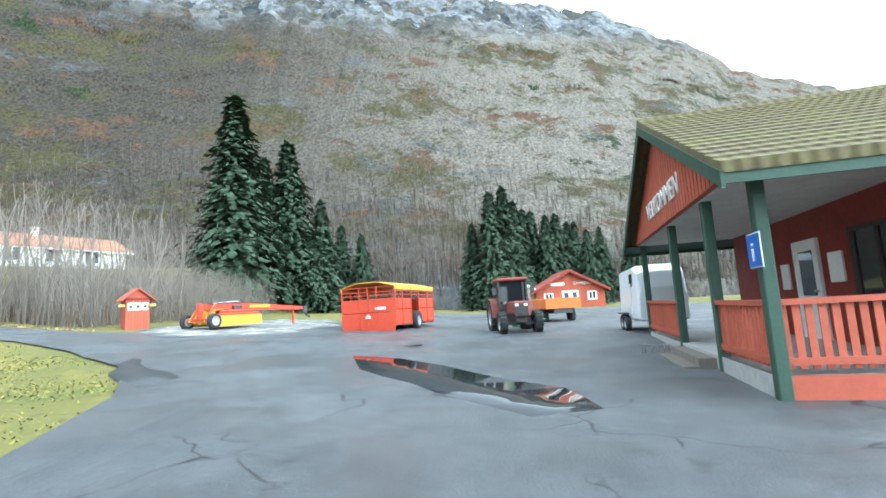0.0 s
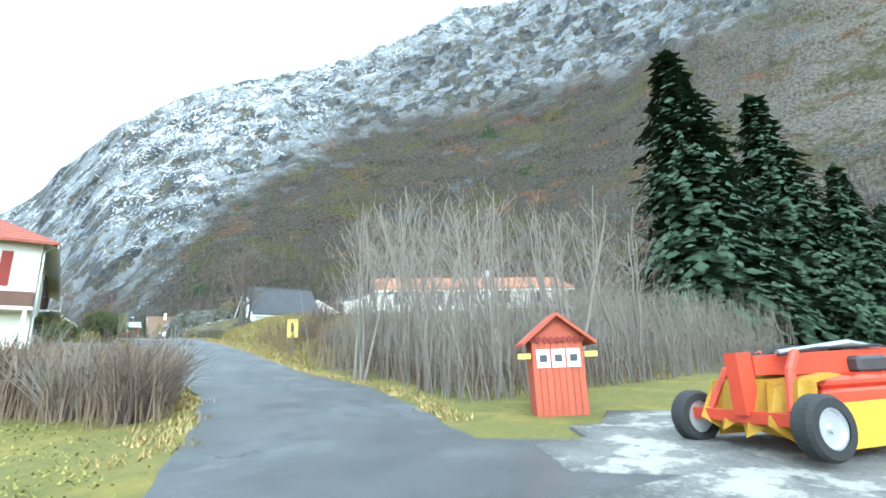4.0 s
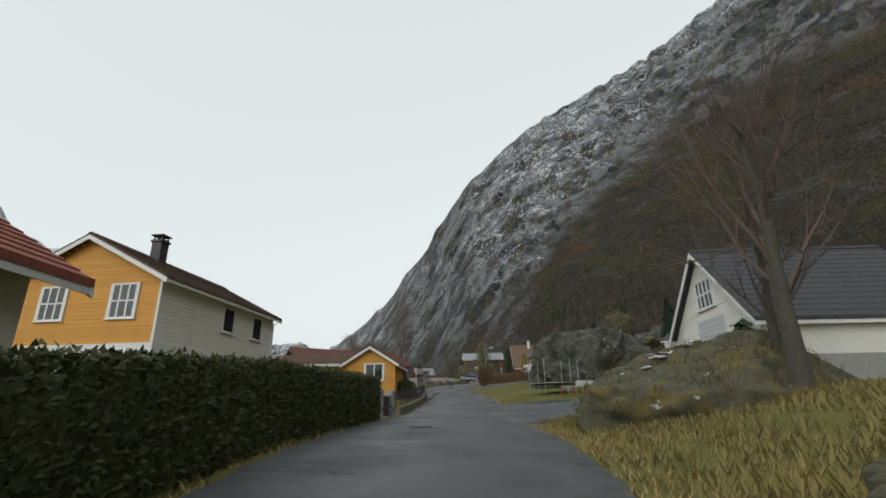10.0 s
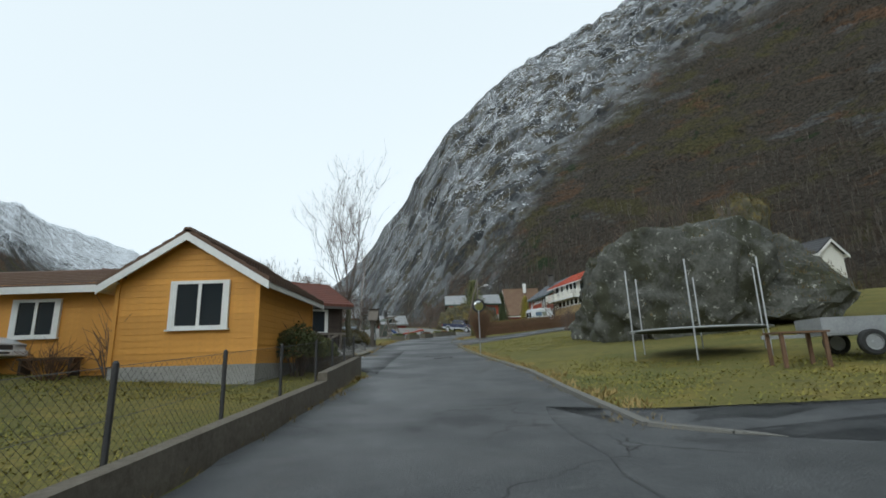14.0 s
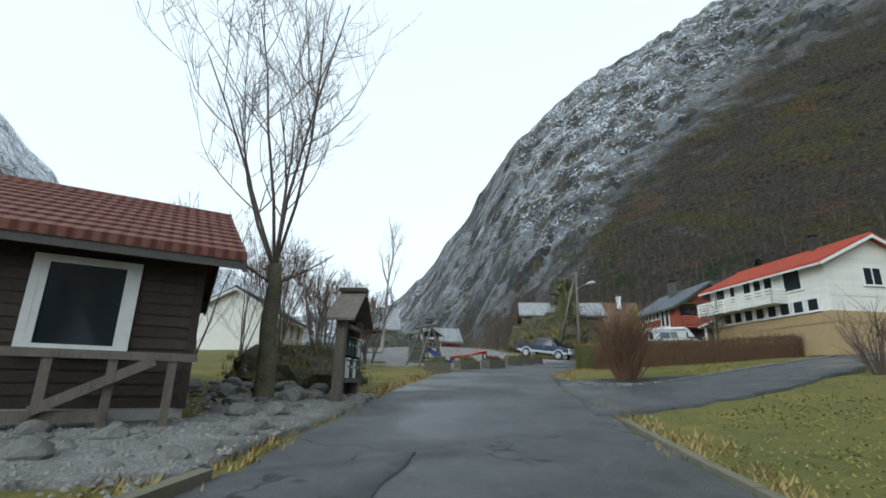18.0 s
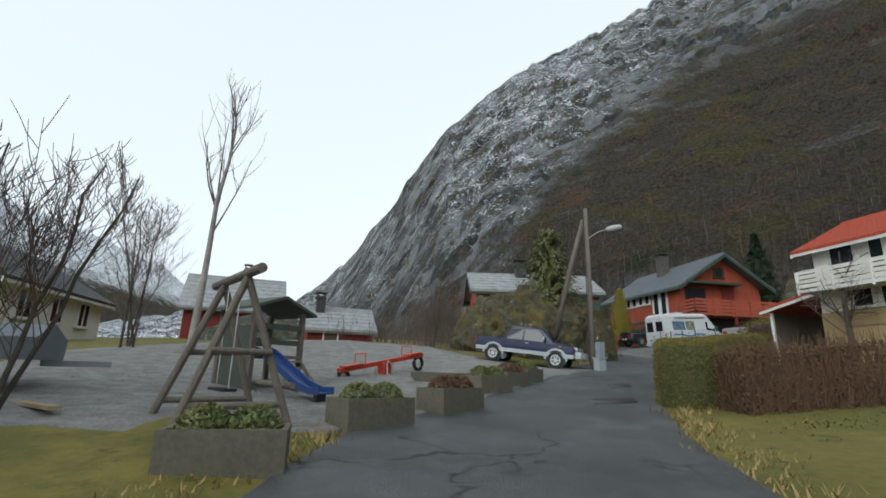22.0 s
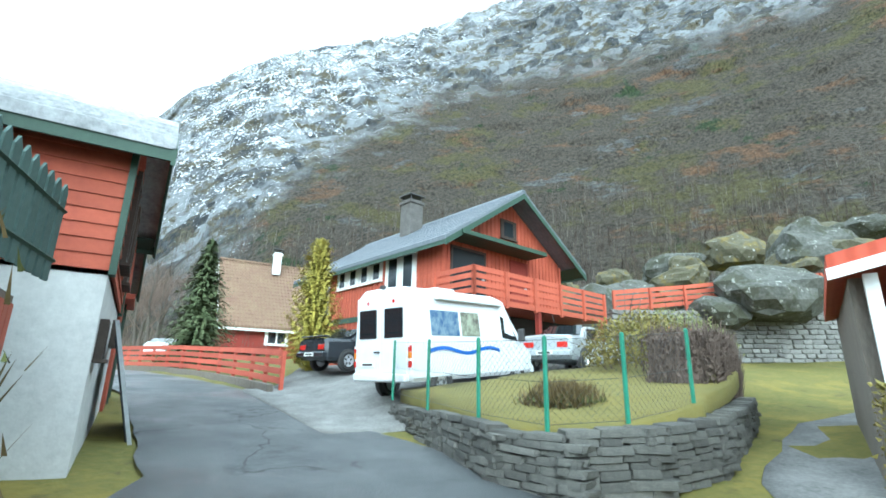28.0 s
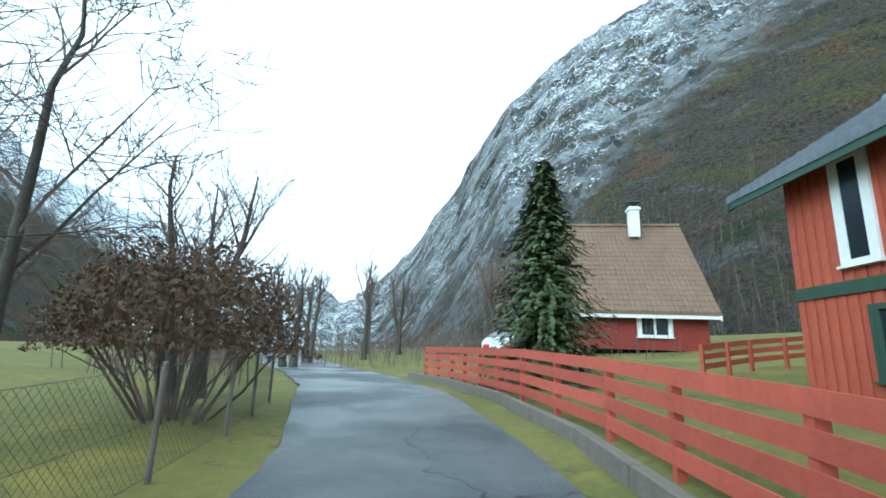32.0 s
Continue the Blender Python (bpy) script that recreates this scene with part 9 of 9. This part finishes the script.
def mailbox_stand():
    t = thing("letterbox_stand", "weathered timber stand with green and white letterboxes", "letterboxes", pose(16.85, 108.9, 8.95, 0, 0, 94))
    for x in (-.75, .75):
        boxed("post", (x - .11, -.11, -.3, x + .11, .11, 2.0), WOOD_GREY, t, bevel=.012)
    boxed("back_board", (-.65, .1, .2, .65, .14, 2.1), BROWN, t)
    bm = bmesh.new()
    bm_prism(bm, [(-.8, 1.95), (.8, 1.95), (0, 2.6)], .02, .12)
    part("gable", bm, BROWN, t)
    for s in (-1, 1):
        bm = bmesh.new()
        bm_prism(bm, [(0, 2.7), (s * 1.05, 1.92), (s * 1.05, 1.86), (0, 2.63)][:: s], -.35, .3)
        part("roof", bm, WOOD_GREY, t)
    boxed("ridge_board", (-.14, -.36, 2.66, .14, .31, 2.76), BROWN, t)
    for z in (.52, 1.72):
        boxed("shelf", (-.66, -.14, z, .66, .12, z + .1), WOOD_GREY, t)
    boxed("name_bar", (-.5, -.15, 1.75, .1, -.142, 1.8), mat("pale_carving", (0.3, 0.28, 0.24)), t)
    rng = random.Random(2)
    for row, z in enumerate((.62, 1.12)):
        for k in range(4):
            x = -.48 + k * .32
            pale = (row, k) in ((0, 0), (0, 2), (1, 3))
            b = thing("letterbox", "white steel letterbox on the stand" if pale else "dark green plastic letterbox on the stand", "letterbox", t.matrix_world @ pose(x, -.02, z), "letterboxes on the stand")
            bm = bmesh.new()
            bm_prism(bm, [(-.12, 0), (.1, 0), (.1, .42), (-.06, .42), (-.12, .36)], -.13, .13, axis='x')
            part("box", bm, PAPER if pale else mat("green_plastic", (0.02, 0.045, 0.04), (0.03, 0.055, 0.045), 3, .45, 0), b, bevel=.008)
            boxed("lid", (-.14, -.14, .4, .14, .11, .44), PAPER if pale else MATS["green_plastic"], b, bevel=.008)
            boxed("name_label", (-.05, -.128, .22, .03, -.122, .28), PAPER if not pale else DARKMETAL, b)


mailbox_stand()


def road_mirror():
    t = thing("traffic_mirror", "round convex traffic mirror on a steel post", "mirror", pose(23.5, 99.2, land(23.5, 99.2), 0, 0, 15))
    bm = bmesh.new()
    bm_lathe(bm, [(.022, -.2), (.022, 2.1)], 10, 'z')
    part("post", bm, STEEL, t)
    bm = bmesh.new()
    bm_lathe(bm, [(.29, .03), (.33, .0), (.33, -.05), (.29, -.06)], 32, 'y', pose(0, 0, 2.4, 16))
    part("rim", bm, DARKMETAL, t)
    bm = bmesh.new()
    bm_lathe(bm, [(.3, -.05), (.2, -.075), (.1, -.09), (.01, -.095)], 32, 'y', pose(0, 0, 2.4, 16))
    m = bpy.data.materials.new("mirror_glass")
    m.use_nodes = True
    m.node_tree.nodes["Principled BSDF"].inputs["Metallic"].default_value = 1
    m.node_tree.nodes["Principled BSDF"].inputs["Roughness"].default_value = .03
    m.node_tree.nodes["Principled BSDF"].inputs["Base Color"].default_value = (.8, .82, .82, 1)
    part("mirror", bm, m, t, smooth=True)
    boxed("bracket", (-.03, .0, 2.05, .03, .06, 2.45), STEEL, t)


road_mirror()


def lamp_pole():
    t = thing("utility_pole", "wooden utility pole with street lamp and stay pole", "pole", pose(25.85, 133.6, 11.05) @ Matrix.Diagonal((.9, .9, .77, 1)))
    bm = bmesh.new()
    bm_tube(bm, [(0, 0, -.5), (.02, 0, 4), (0, .02, 8.6)], [.115, .105, .085], 12)
    part("pole", bm, WOOD_GREY, t, smooth=True)
    bm = bmesh.new()
    bm_tube(bm, [(-1.35, .9, 1.7), (-.7, .5, 5.2), (-.1, .1, 8.0)], [.12, .11, .09], 10)
    part("stay_pole", bm, WOOD_GREY, t, smooth=True)
    bm = bmesh.new()
    bm_tube(bm, [(.05, 0, 6.9), (.5, -.15, 7.25), (1.0, -.3, 7.4)], .03, 6)
    part("lamp_arm", bm, STEEL, t)
    bm = bmesh.new()
    bm_lathe(bm, [(.02, -.38), (.12, -.3), (.16, 0), (.12, .3), (.03, .36)], 14, 'x', pose(1.15, -.34, 7.42, 0, -12, -16))
    part("lamp_head", bm, mat("lamp_grey", (0.5, 0.5, 0.5)), t, smooth=True)
    bm = bmesh.new()
    bm_lathe(bm, [(.03, 8.2), (.05, 8.25), (.04, 8.32), (.02, 8.36)], 8, 'z')
    part("insulator", bm, PAPER, t)
    bm = bmesh.new()
    for k in range(2):
        bm_tube(bm, [(-.14 - .03 * k, -.06, .3), (-.12 - .03 * k, -.04, 8.2)], .012, 4)
    part("cable", bm, DARKMETAL, t)
    c = thing("utility_cabinet", "small grey electricity cabinet at the pole", "cabinet", pose(26.0, 133.3, 11.0, 0, 0, 30))
    boxed("cabinet", (-.2, -.14, 0, .2, .14, .55), mat("grey_cabinet", (0.36, 0.4, 0.43)), c, bevel=.015)
    boxed("lid", (-.22, -.16, .55, .22, .16, .6), mat("grey_cabinet", (0.36, 0.4, 0.43)), c)
    c = thing("utility_cabinet", "tall grey cable box behind the pole", "cabinet", pose(26.5, 134.6, 11.1, 0, 0, 30))
    boxed("cabinet", (-.16, -.12, 0, .16, .12, 1.15), mat("grey_cabinet", (0.36, 0.4, 0.43)), c, bevel=.015)
    boxed("door", (-.13, -.13, .1, .13, -.12, 1.05), mat("grey_cabinet", (0.36, 0.4, 0.43)), c)
    for k, (x, y, z) in enumerate(((-12, 160, 22), (60, 178, 30), (5, 60, 16))):
        vs, fs = [], []
        a, b = Vector((25.9, 133.7, 17.4)), Vector((x, y, z))
        pts = [tuple(a.lerp(b, i / 12) - Vector((0, 0, 1.6 * math.sin(math.pi * i / 12)))) for i in range(13)]
        tube_into(vs, fs, pts, [.012] * 13, 4)
        if k < 1:
            raw_part("overhead_wire", vs, fs, DARKMETAL, t)


lamp_pole()
conifer("pine_tree", "dense two-toned pine on the rock above the lane", pose(25.7, 139.3, 13.6), 4.8, 2.0, 77, PINE, 40, 14, -.15, .45, 22, low=.06, leafsize=.36)


# ---- playground ----
def swing():
    t = thing("swing_frame", "weathered log A-frame swing with cross bars", "swing", pose(16.5, 122.2, 9.95, 0, 0, 128))
    for s in (-1, 1):
        for e in (-1, 1):
            bm = bmesh.new()
            bm_tube(bm, [(s * .75, e * .85, -.1), (s * .55, 0, 2.25)], .055, 8)
            part("leg", bm, WOOD_GREY, t)
        for h, k in ((.5, .66), (1.2, .4)):
            bm = bmesh.new()
            bm_tube(bm, [(s * .7, -k, h), (s * .7, k, h)], .045, 8)
            part("cross_bar", bm, WOOD_GREY, t)
    bm = bmesh.new()
    bm_tube(bm, [(-1.1, 0, 2.3), (1.1, 0, 2.3)], .07, 10)
    part("top_beam", bm, WOOD_GREY, t)
    bm = bmesh.new()
    bm_tube(bm, [(-.7, -.75, .75), (.7, -.75, .75)], .045, 8)
    part("cross_bar", bm, WOOD_GREY, t)
    for x in (-.3, .3):
        bm = bmesh.new()
        bm_tube(bm, [(x, 0, 2.25), (x, 0, .7)], .01, 4)
        part("chain", bm, STEEL, t)
    boxed("seat", (-.35, -.1, .66, .35, .1, .7), BLACK, t)


swing()


def play_tower():
    t = thing("play_tower", "timber climbing tower with ramp and blue slide", "playground tower", pose(15.8, 125.7, 10.25, 0, 0, 58) @ Matrix.Scale(.8, 4))
    for x in (-.8, .8):
        for y in (-.65, .65):
            boxed("post", (x - .06, y - .06, -.3, x + .06, y + .06, 2.35), WOOD_GREY, t)
    boxed("platform", (-.85, -.7, 1.1, .85, .7, 1.18), WOOD_GREY, t)
    for s in (-1, 1):
        bm = bmesh.new()
        bm_prism(bm, [(0, 2.75), (s * 1.15, 2.35), (s * 1.15, 2.28), (0, 2.67)][:: s], -.85, .85)
        part("roof", bm, mat("green_grey_plank", (0.07, 0.085, 0.07), (0.1, 0.11, 0.09), 2, .85, .2), t)
    for y in (-.66, .66):
        for z in (1.45, 1.85):
            boxed("rail", (-.8, y - .02, z, .8, y + .02, z + .14), mat("green_grey_plank", (0.07, 0.085, 0.07)), t)
    boxed("side_board", (-.84, -.6, .1, -.8, .6, 1.9), mat("green_grey_plank", (0.07, 0.085, 0.07)), t)
    for k in range(7):
        bm = bmesh.new()
        bm_box(bm, .15, -.75 - .16 * k - .05, 1.0 - .15 * k, .75, -.75 - .16 * k + .05, 1.05 - .15 * k)
        part("tread", bm, mat("pale_tread", (0.3, 0.22, 0.14), (0.22, 0.16, 0.1), 2, .8, .2), t)
    for x in (.12, .78):
        bm = bmesh.new()
        bm_tube(bm, [(x, -.65, 1.1), (x, -1.9, -.1)], .05, 6)
        part("stringer", bm, WOOD_GREY, t)
    bm = bmesh.new()
    prof = [(-.55, 1.25), (-.9, 1.15), (-1.6, .75), (-2.2, .42), (-2.6, .3), (-2.95, .3)]
    for (ya, za), (yb, zb) in zip(prof, prof[1:]):
        a = [bm.verts.new((x, ya, za + d)) for x, d in ((-.7, .16), (-.7, 0), (-.2, 0), (-.2, .16))]
        b = [bm.verts.new((x, yb, zb + d)) for x, d in ((-.7, .16), (-.7, 0), (-.2, 0), (-.2, .16))]
        for i in range(3):
            bm.faces.new((a[i], a[i + 1], b[i + 1], b[i]))
    bmesh.ops.remove_doubles(bm, verts=bm.verts[:], dist=.001)
    bmesh.ops.solidify(bm, geom=bm.faces[:], thickness=.03)
    part("slide", bm, BLUE, t, "blue plastic slide")
    boxed("slide_foot", (-.6, -2.8, -.1, -.3, -2.7, .3), DARKMETAL, t)


play_tower()


def seesaw():
    t = thing("seesaw", "red wooden seesaw with tyre bumpers", "seesaw", pose(18.2, 129.3, 10.55, 0, 0, 52))
    bm = bmesh.new()
    bm_box(bm, -1.75, -.07, -.06, 1.75, .07, .06, m=pose(0, 0, .62, 0, -9, 0))
    part("plank", bm, FARM_RED, t)
    for x in (-1.3, 1.3):
        bm = bmesh.new()
        bm_box(bm, -.3, -.14, .06, .3, .14, .1, m=pose(0, 0, .62, 0, -9, 0) @ pose(x, 0, 0))
        part("seat", bm, FARM_RED, t)
        bm = bmesh.new()
        bm_tube(bm, [(x * .75, -.2, .62 + x * .12 + .05), (x * .75, -.2, .62 + x * .12 + .35), (x * .75, .2, .62 + x * .12 + .35), (x * .75, .2, .62 + x * .12 + .05)], .018, 5)
        part("handle", bm, FARM_RED, t)
        bm = bmesh.new()
        n = 20
        ring = [(math.cos(2 * math.pi * k / n) * .2 + x * 1.2, 0, math.sin(2 * math.pi * k / n) * .2 + .62 + x * .19 - .24) for k in range(n + 1)]
        bm_tube(bm, ring, .055, 8)
        part("tyre", bm, BLACK, t)
    for s in (-1, 1):
        bm = bmesh.new()
        bm_tube(bm, [(-.2, s * .35, -.1), (-.1, s * .2, .55), (0, s * .14, .66), (.1, s * .2, .55), (.2, s * .35, -.1)], .025, 6)
        part("support", bm, STEEL, t)
    boxed("pivot", (-.15, -.15, .25, .15, .15, .6), FARM_RED, t, bevel=.02)


seesaw()


def planter(x, y, rz, w, d, h, plant, seed):
    t = thing("planter_box", "weathered concrete planter box with winter plants", "planter", at(x, y, rz), "planters along the playground")
    c = mat("mossy_concrete", (0.15, 0.135, 0.10), (0.09, 0.085, 0.065), 2, .95, .4)
    for q in ((-w / 2, -d / 2, w / 2, -d / 2 + .06), (-w / 2, d / 2 - .06, w / 2, d / 2), (-w / 2, -d / 2 + .06, -w / 2 + .06, d / 2 - .06), (w / 2 - .06, -d / 2 + .06, w / 2, d / 2 - .06)):
        boxed("side", (q[0], q[1], -.15, q[2], q[3], h), c, t)
    boxed("soil", (-w / 2 + .06, -d / 2 + .06, -.1, w / 2 - .06, d / 2 - .06, h - .08), mat("dark_soil", (0.04, 0.03, 0.022), (0.06, 0.045, 0.03), 5, .95, .6), t)
    if plant:
        rng = random.Random(seed)
        vs, fs = [], []

        def inside(r):
            k = r.choice((-1, 1)) * w * .2
            a, e = r.uniform(0, 6.28), r.uniform(0, 1)
            o = Vector((math.cos(a) * math.sqrt(1 - e * e), math.sin(a) * math.sqrt(1 - e * e), e))
            return (k + o.x * w * .24, o.y * d * .4, h - .1 + o.z * .3), o
        leaf_cloud(rng, inside, 2600, .045, vs, fs)
        raw_part("planting", vs, fs, PINE if plant == 1 else HEDGE_DRY, t)


for i, (x, y, rz, w, d, h, pl) in enumerate(((17.4, 120.3, 12, 1.2, .65, .42, 1), (18.6, 122.7, 40, 1.2, .65, .42, 1), (19.9, 124.2, 48, 1.2, .65, .42, 2), (20.9, 126.9, 40, 1.1, .7, .42, 1), (21.7, 128.3, 45, 1.1, .65, .4, 2), (22.4, 129.5, 50, .9, .65, .4, 1), (20.0, 128.9, 8, 1.9, 1.2, .26, 0))):
    planter(x, y, rz, w, d, h, pl, i)


# ---- things by the driveway and houses ----
def small_things():
    t = thing("utility_trailer", "low grey steel utility trailer on the lawn", "trailer", at(31.4, 87.0, -12))
    boxed("floor", (-.95, -.6, .45, .95, .6, .5), STEEL, t)
    for q in ((-.95, -.62, .95, -.58), (-.95, .58, .95, .62), (-.97, -.6, -.93, .6), (.93, -.6, .97, .6)):
        boxed("side", (q[0], q[1], .5, q[2], q[3], .85), STEEL, t)
    for y in (-.7, .7):
        wheel(t, -.1, y, .28, .16, STEEL, 0)
    boxed("drawbar", (-2.0, -.04, .42, -.95, .04, .5), STEEL, t)
    boxed("prop", (-1.6, -.04, 0, -1.52, .04, .45), STEEL, t)
    t = thing("garden_table", "brown slatted garden table on the lawn", "table", at(29.6, 86.5, -10))
    for k in range(5):
        boxed("slat", (-.5, -.4 + k * .16, .68, .5, -.27 + k * .16, .72), WOOD, t)
    for x in (-.42, .42):
        for y in (-.32, .32):
            boxed("leg", (x - .035, y - .035, -.05, x + .035, y + .035, .68), WOOD, t)
    t = thing("trampoline", "large round trampoline frame with tall net poles", "trampoline", at(29.4, 90.2))
    n = 28
    bm = bmesh.new()
    bm_tube(bm, [(math.cos(2 * math.pi * k / n) * 1.9, math.sin(2 * math.pi * k / n) * 1.9, .75) for k in range(n + 1)], .03, 6)
    part("frame_ring", bm, STEEL, t)
    bm = bmesh.new()
    bm_lathe(bm, [(1.75, .72), (1.75, .735), (.01, .735)], 28, 'z')
    part("mat", bm, mat("green_black_mat", (0.02, 0.03, 0.025)), t)
    for k in range(6):
        a = 2 * math.pi * k / 6
        bm = bmesh.new()
        bm_tube(bm, [(math.cos(a) * 1.95, math.sin(a) * 1.95, -.1), (math.cos(a) * 1.97, math.sin(a) * 1.97, 2.6)], .022, 6)
        part("net_pole", bm, STEEL, t)
    t = thing("heat_pump", "white outdoor heat pump against the yellow wall", "heat pump", pose(13.55, 89.72, 8.15))
    boxed("case", (-.4, -.28, .1, .4, 0, .8), CAR_WHITE, t, bevel=.015)
    bm = bmesh.new()
    bm_lathe(bm, [(.25, -.3), (.25, -.28), (.22, -.29), (.02, -.29)], 24, 'y', pose(-.08, 0, .45))
    part("fan_grille", bm, mat("pale_grille", (0.45, 0.46, 0.46)), t)
    for x in (-.3, .3):
        boxed("foot", (x - .04, -.28, -.15, x + .04, 0, .1), DARKMETAL, t)
    t = thing("garden_bench", "dark covered bench and barbecue by the yellow wall", "bench", at(10.6, 89.6))
    boxed("seat", (-.8, -.3, .4, .8, .25, .46), BROWN, t)
    boxed("back", (-.8, .2, .46, .8, .26, .95), BROWN, t)
    for x in (-.7, .7):
        boxed("leg", (x - .04, -.28, -.1, x + .04, .24, .4), BROWN, t)
    t = thing("ladder", "grey aluminium ladder hung along the brown wall", "ladder", pose(10.86, 101.36, 10.35, 0, 0, 38))
    for z in (0, .36):
        boxed("stile", (-2.3, -.03, z, 2.3, .03, z + .06), STEEL, t)
    for k in range(17):
        boxed("rung", (-2.2 + k * .27, -.015, .06, -2.17 + k * .27, .015, .36), STEEL, t)
    t = thing("timber_rack", "weathered timber rack with sloping brace", "rack", pose(14.7, 103.8, 9.0, 0, 0, 38))
    for x in (-1.1, -.4, .35, 1.1):
        boxed("upright", (x - .06, -.05, -.2, x + .06, .05, .75), WOOD_GREY, t)
    boxed("top_rail", (-1.3, -.07, .75, 1.4, .07, .87), WOOD_GREY, t)
    bm = bmesh.new()
    bm_box(bm, -.75, -.04, -.07, .75, .04, .07, m=pose(.2, -.08, .4, 0, -28, 0))
    part("brace", bm, WOOD_GREY, t)
    boxed("bottom_rail", (-1.25, -.05, -.1, .4, .05, .05), WOOD_GREY, t)
    t = thing("boat_trailer", "grey tarpaulin-covered boat trailer under the bushes", "trailer", at(11.6, 123.0, 20))
    bm = bmesh.new()
    bm_prism(bm, [(-.7, .5), (.7, .5), (.75, .85), (0, 1.1), (-.75, .85)], -1.7, 1.5, axis='x')
    part("tarpaulin", bm, mat("grey_tarpaulin", (0.2, 0.23, 0.25), (0.14, 0.16, 0.18)), t)
    for y in (-.75, .75):
        wheel(t, .3, y, .28, .16, STEEL, 0)
    boxed("drawbar", (1.4, -.05, .4, 2.4, .05, .5), STEEL, t)
    t = thing("timber_plank", "loose pale plank lying on the dry grass", "plank", at(13.9, 122.2, -35, .06))
    boxed("plank", (-.8, -.08, 0, .8, .08, .05), mat("pale_plank", (0.36, 0.27, 0.17)), t)
    t = thing("old_car_tailgate", "black dismantled vehicle tailgate leaning on the cellar wall", "car part", pose(29.75, 144.9, 11.95, 0, 0, 90) @ pose(0, 0, 0, -14, 0, 0))
    for q in ((-.8, 0, .8, .72), (-.8, .72, -.62, 1.5), (.62, .72, .8, 1.5), (-.62, 1.36, .62, 1.5)):
        boxed("panel", (q[0], -.03, q[1], q[2], .03, q[3]), CAR_BLACK, t, bevel=.012)
    boxed("pane", (-.62, -.012, .72, .62, .012, 1.36), glass("dusty_glass", (0.06, 0.09, 0.09), .15), t)
    boxed("label", (-.1, -.02, .8, .14, -.013, .93), PAPER, t)
    boxed("strut", (-1.0, -.05, 0, -.95, 0, 1.7), STEEL, t)
    for k, x in enumerate((8.9, 9.3, 9.7, 10.0)):
        t = thing("bucket", "pale plastic bucket by the white wall", "bucket", at(x, 82.7 - .1 * k))
        bm = bmesh.new()
        bm_lathe(bm, [(.13, 0), (.16, .3), (.17, .3), (.14, .02)], 14, 'z')
        part("bucket", bm, SIGN_BLUE if k == 0 else PAPER, t)
        bm = bmesh.new()
        bm_tube(bm, [(-.16, 0, .29), (-.1, 0, .4), (.1, 0, .4), (.16, 0, .29)], .006, 4)
        part("handle", bm, STEEL, t)
    boulder("snow_mound", "small heap of old white snow", at(36.6, 86.2), (.7, .35, .22), 91, SNOW, 3, .3, category="snow")
    boulder("boulder", "rough dark stone on the mossy lawn", pose(35.1, 141.2, 12.55), (.35, .28, .25), 92, ROCK, 3, .3)


small_things()


# moss and dry growth on the rocks
def on_rock(ob, n, seed, low=0.2):
    """Spots on the upper faces of a rock."""
    rng = random.Random(seed)
    faces_ = [f for f in ob.data.polygons if f.normal.z > low]
    return [ob.matrix_world @ rng.choice(faces_).center for _ in range(n)]


def rock_growth(name, label, names, n, material, h, seed):
    rng = random.Random(seed)
    vs, fs = [], []
    for ob in names:
        for p in on_rock(ob, n, seed):
            for _ in range(9):
                q = p + Vector((rng.uniform(-.3, .3), rng.uniform(-.3, .3), -.06))
                hh, t, b, w = h * rng.uniform(.4, 1.3), rng.uniform(0, 6.28), len(vs), .014
                vs += [(q.x - w * math.sin(t), q.y + w * math.cos(t), q.z), (q.x + w * math.sin(t), q.y - w * math.cos(t), q.z), (q.x + math.cos(t) * hh * .6, q.y + math.sin(t) * hh * .6, q.z + hh)]
                fs.append((b, b + 1, b + 2))
    return poly_mesh(name, vs, fs, material, label, "stuff", "grass")


ROCKS = [o for o in bpy.data.objects if o.name.split(".")[0] == "boulder" and o.location.x < 45]
rock_growth("rock_grass", "dry grass and brown heather growing on the rocks", ROCKS, 260, mat("dry_heather", (0.09, 0.06, 0.022), (0.14, 0.105, 0.042), 2, .95, 0), .22, 31)
rock_growth("rock_moss", "dark green moss tufts on the rocks", ROCKS, 260, mat("moss_tuft", (0.055, 0.065, 0.018), (0.09, 0.095, 0.025), 2, .95, 0), .1, 32)
for i, (x, y, z) in enumerate(((33.0, 100.5, 14.0), (35.6, 102.2, 14.6), (37.0, 100.0, 14.4), (32.2, 103, 13.6), (38.6, 102.2, 13.4))):
    bare_tree("tree", "small bare birch sapling rooted on the great boulder", pose(x, y, z - .6), 3.2, .035, 140 + i, stems=3, fork=.2, limbs=6, depth=1, kids=5, up=.15)
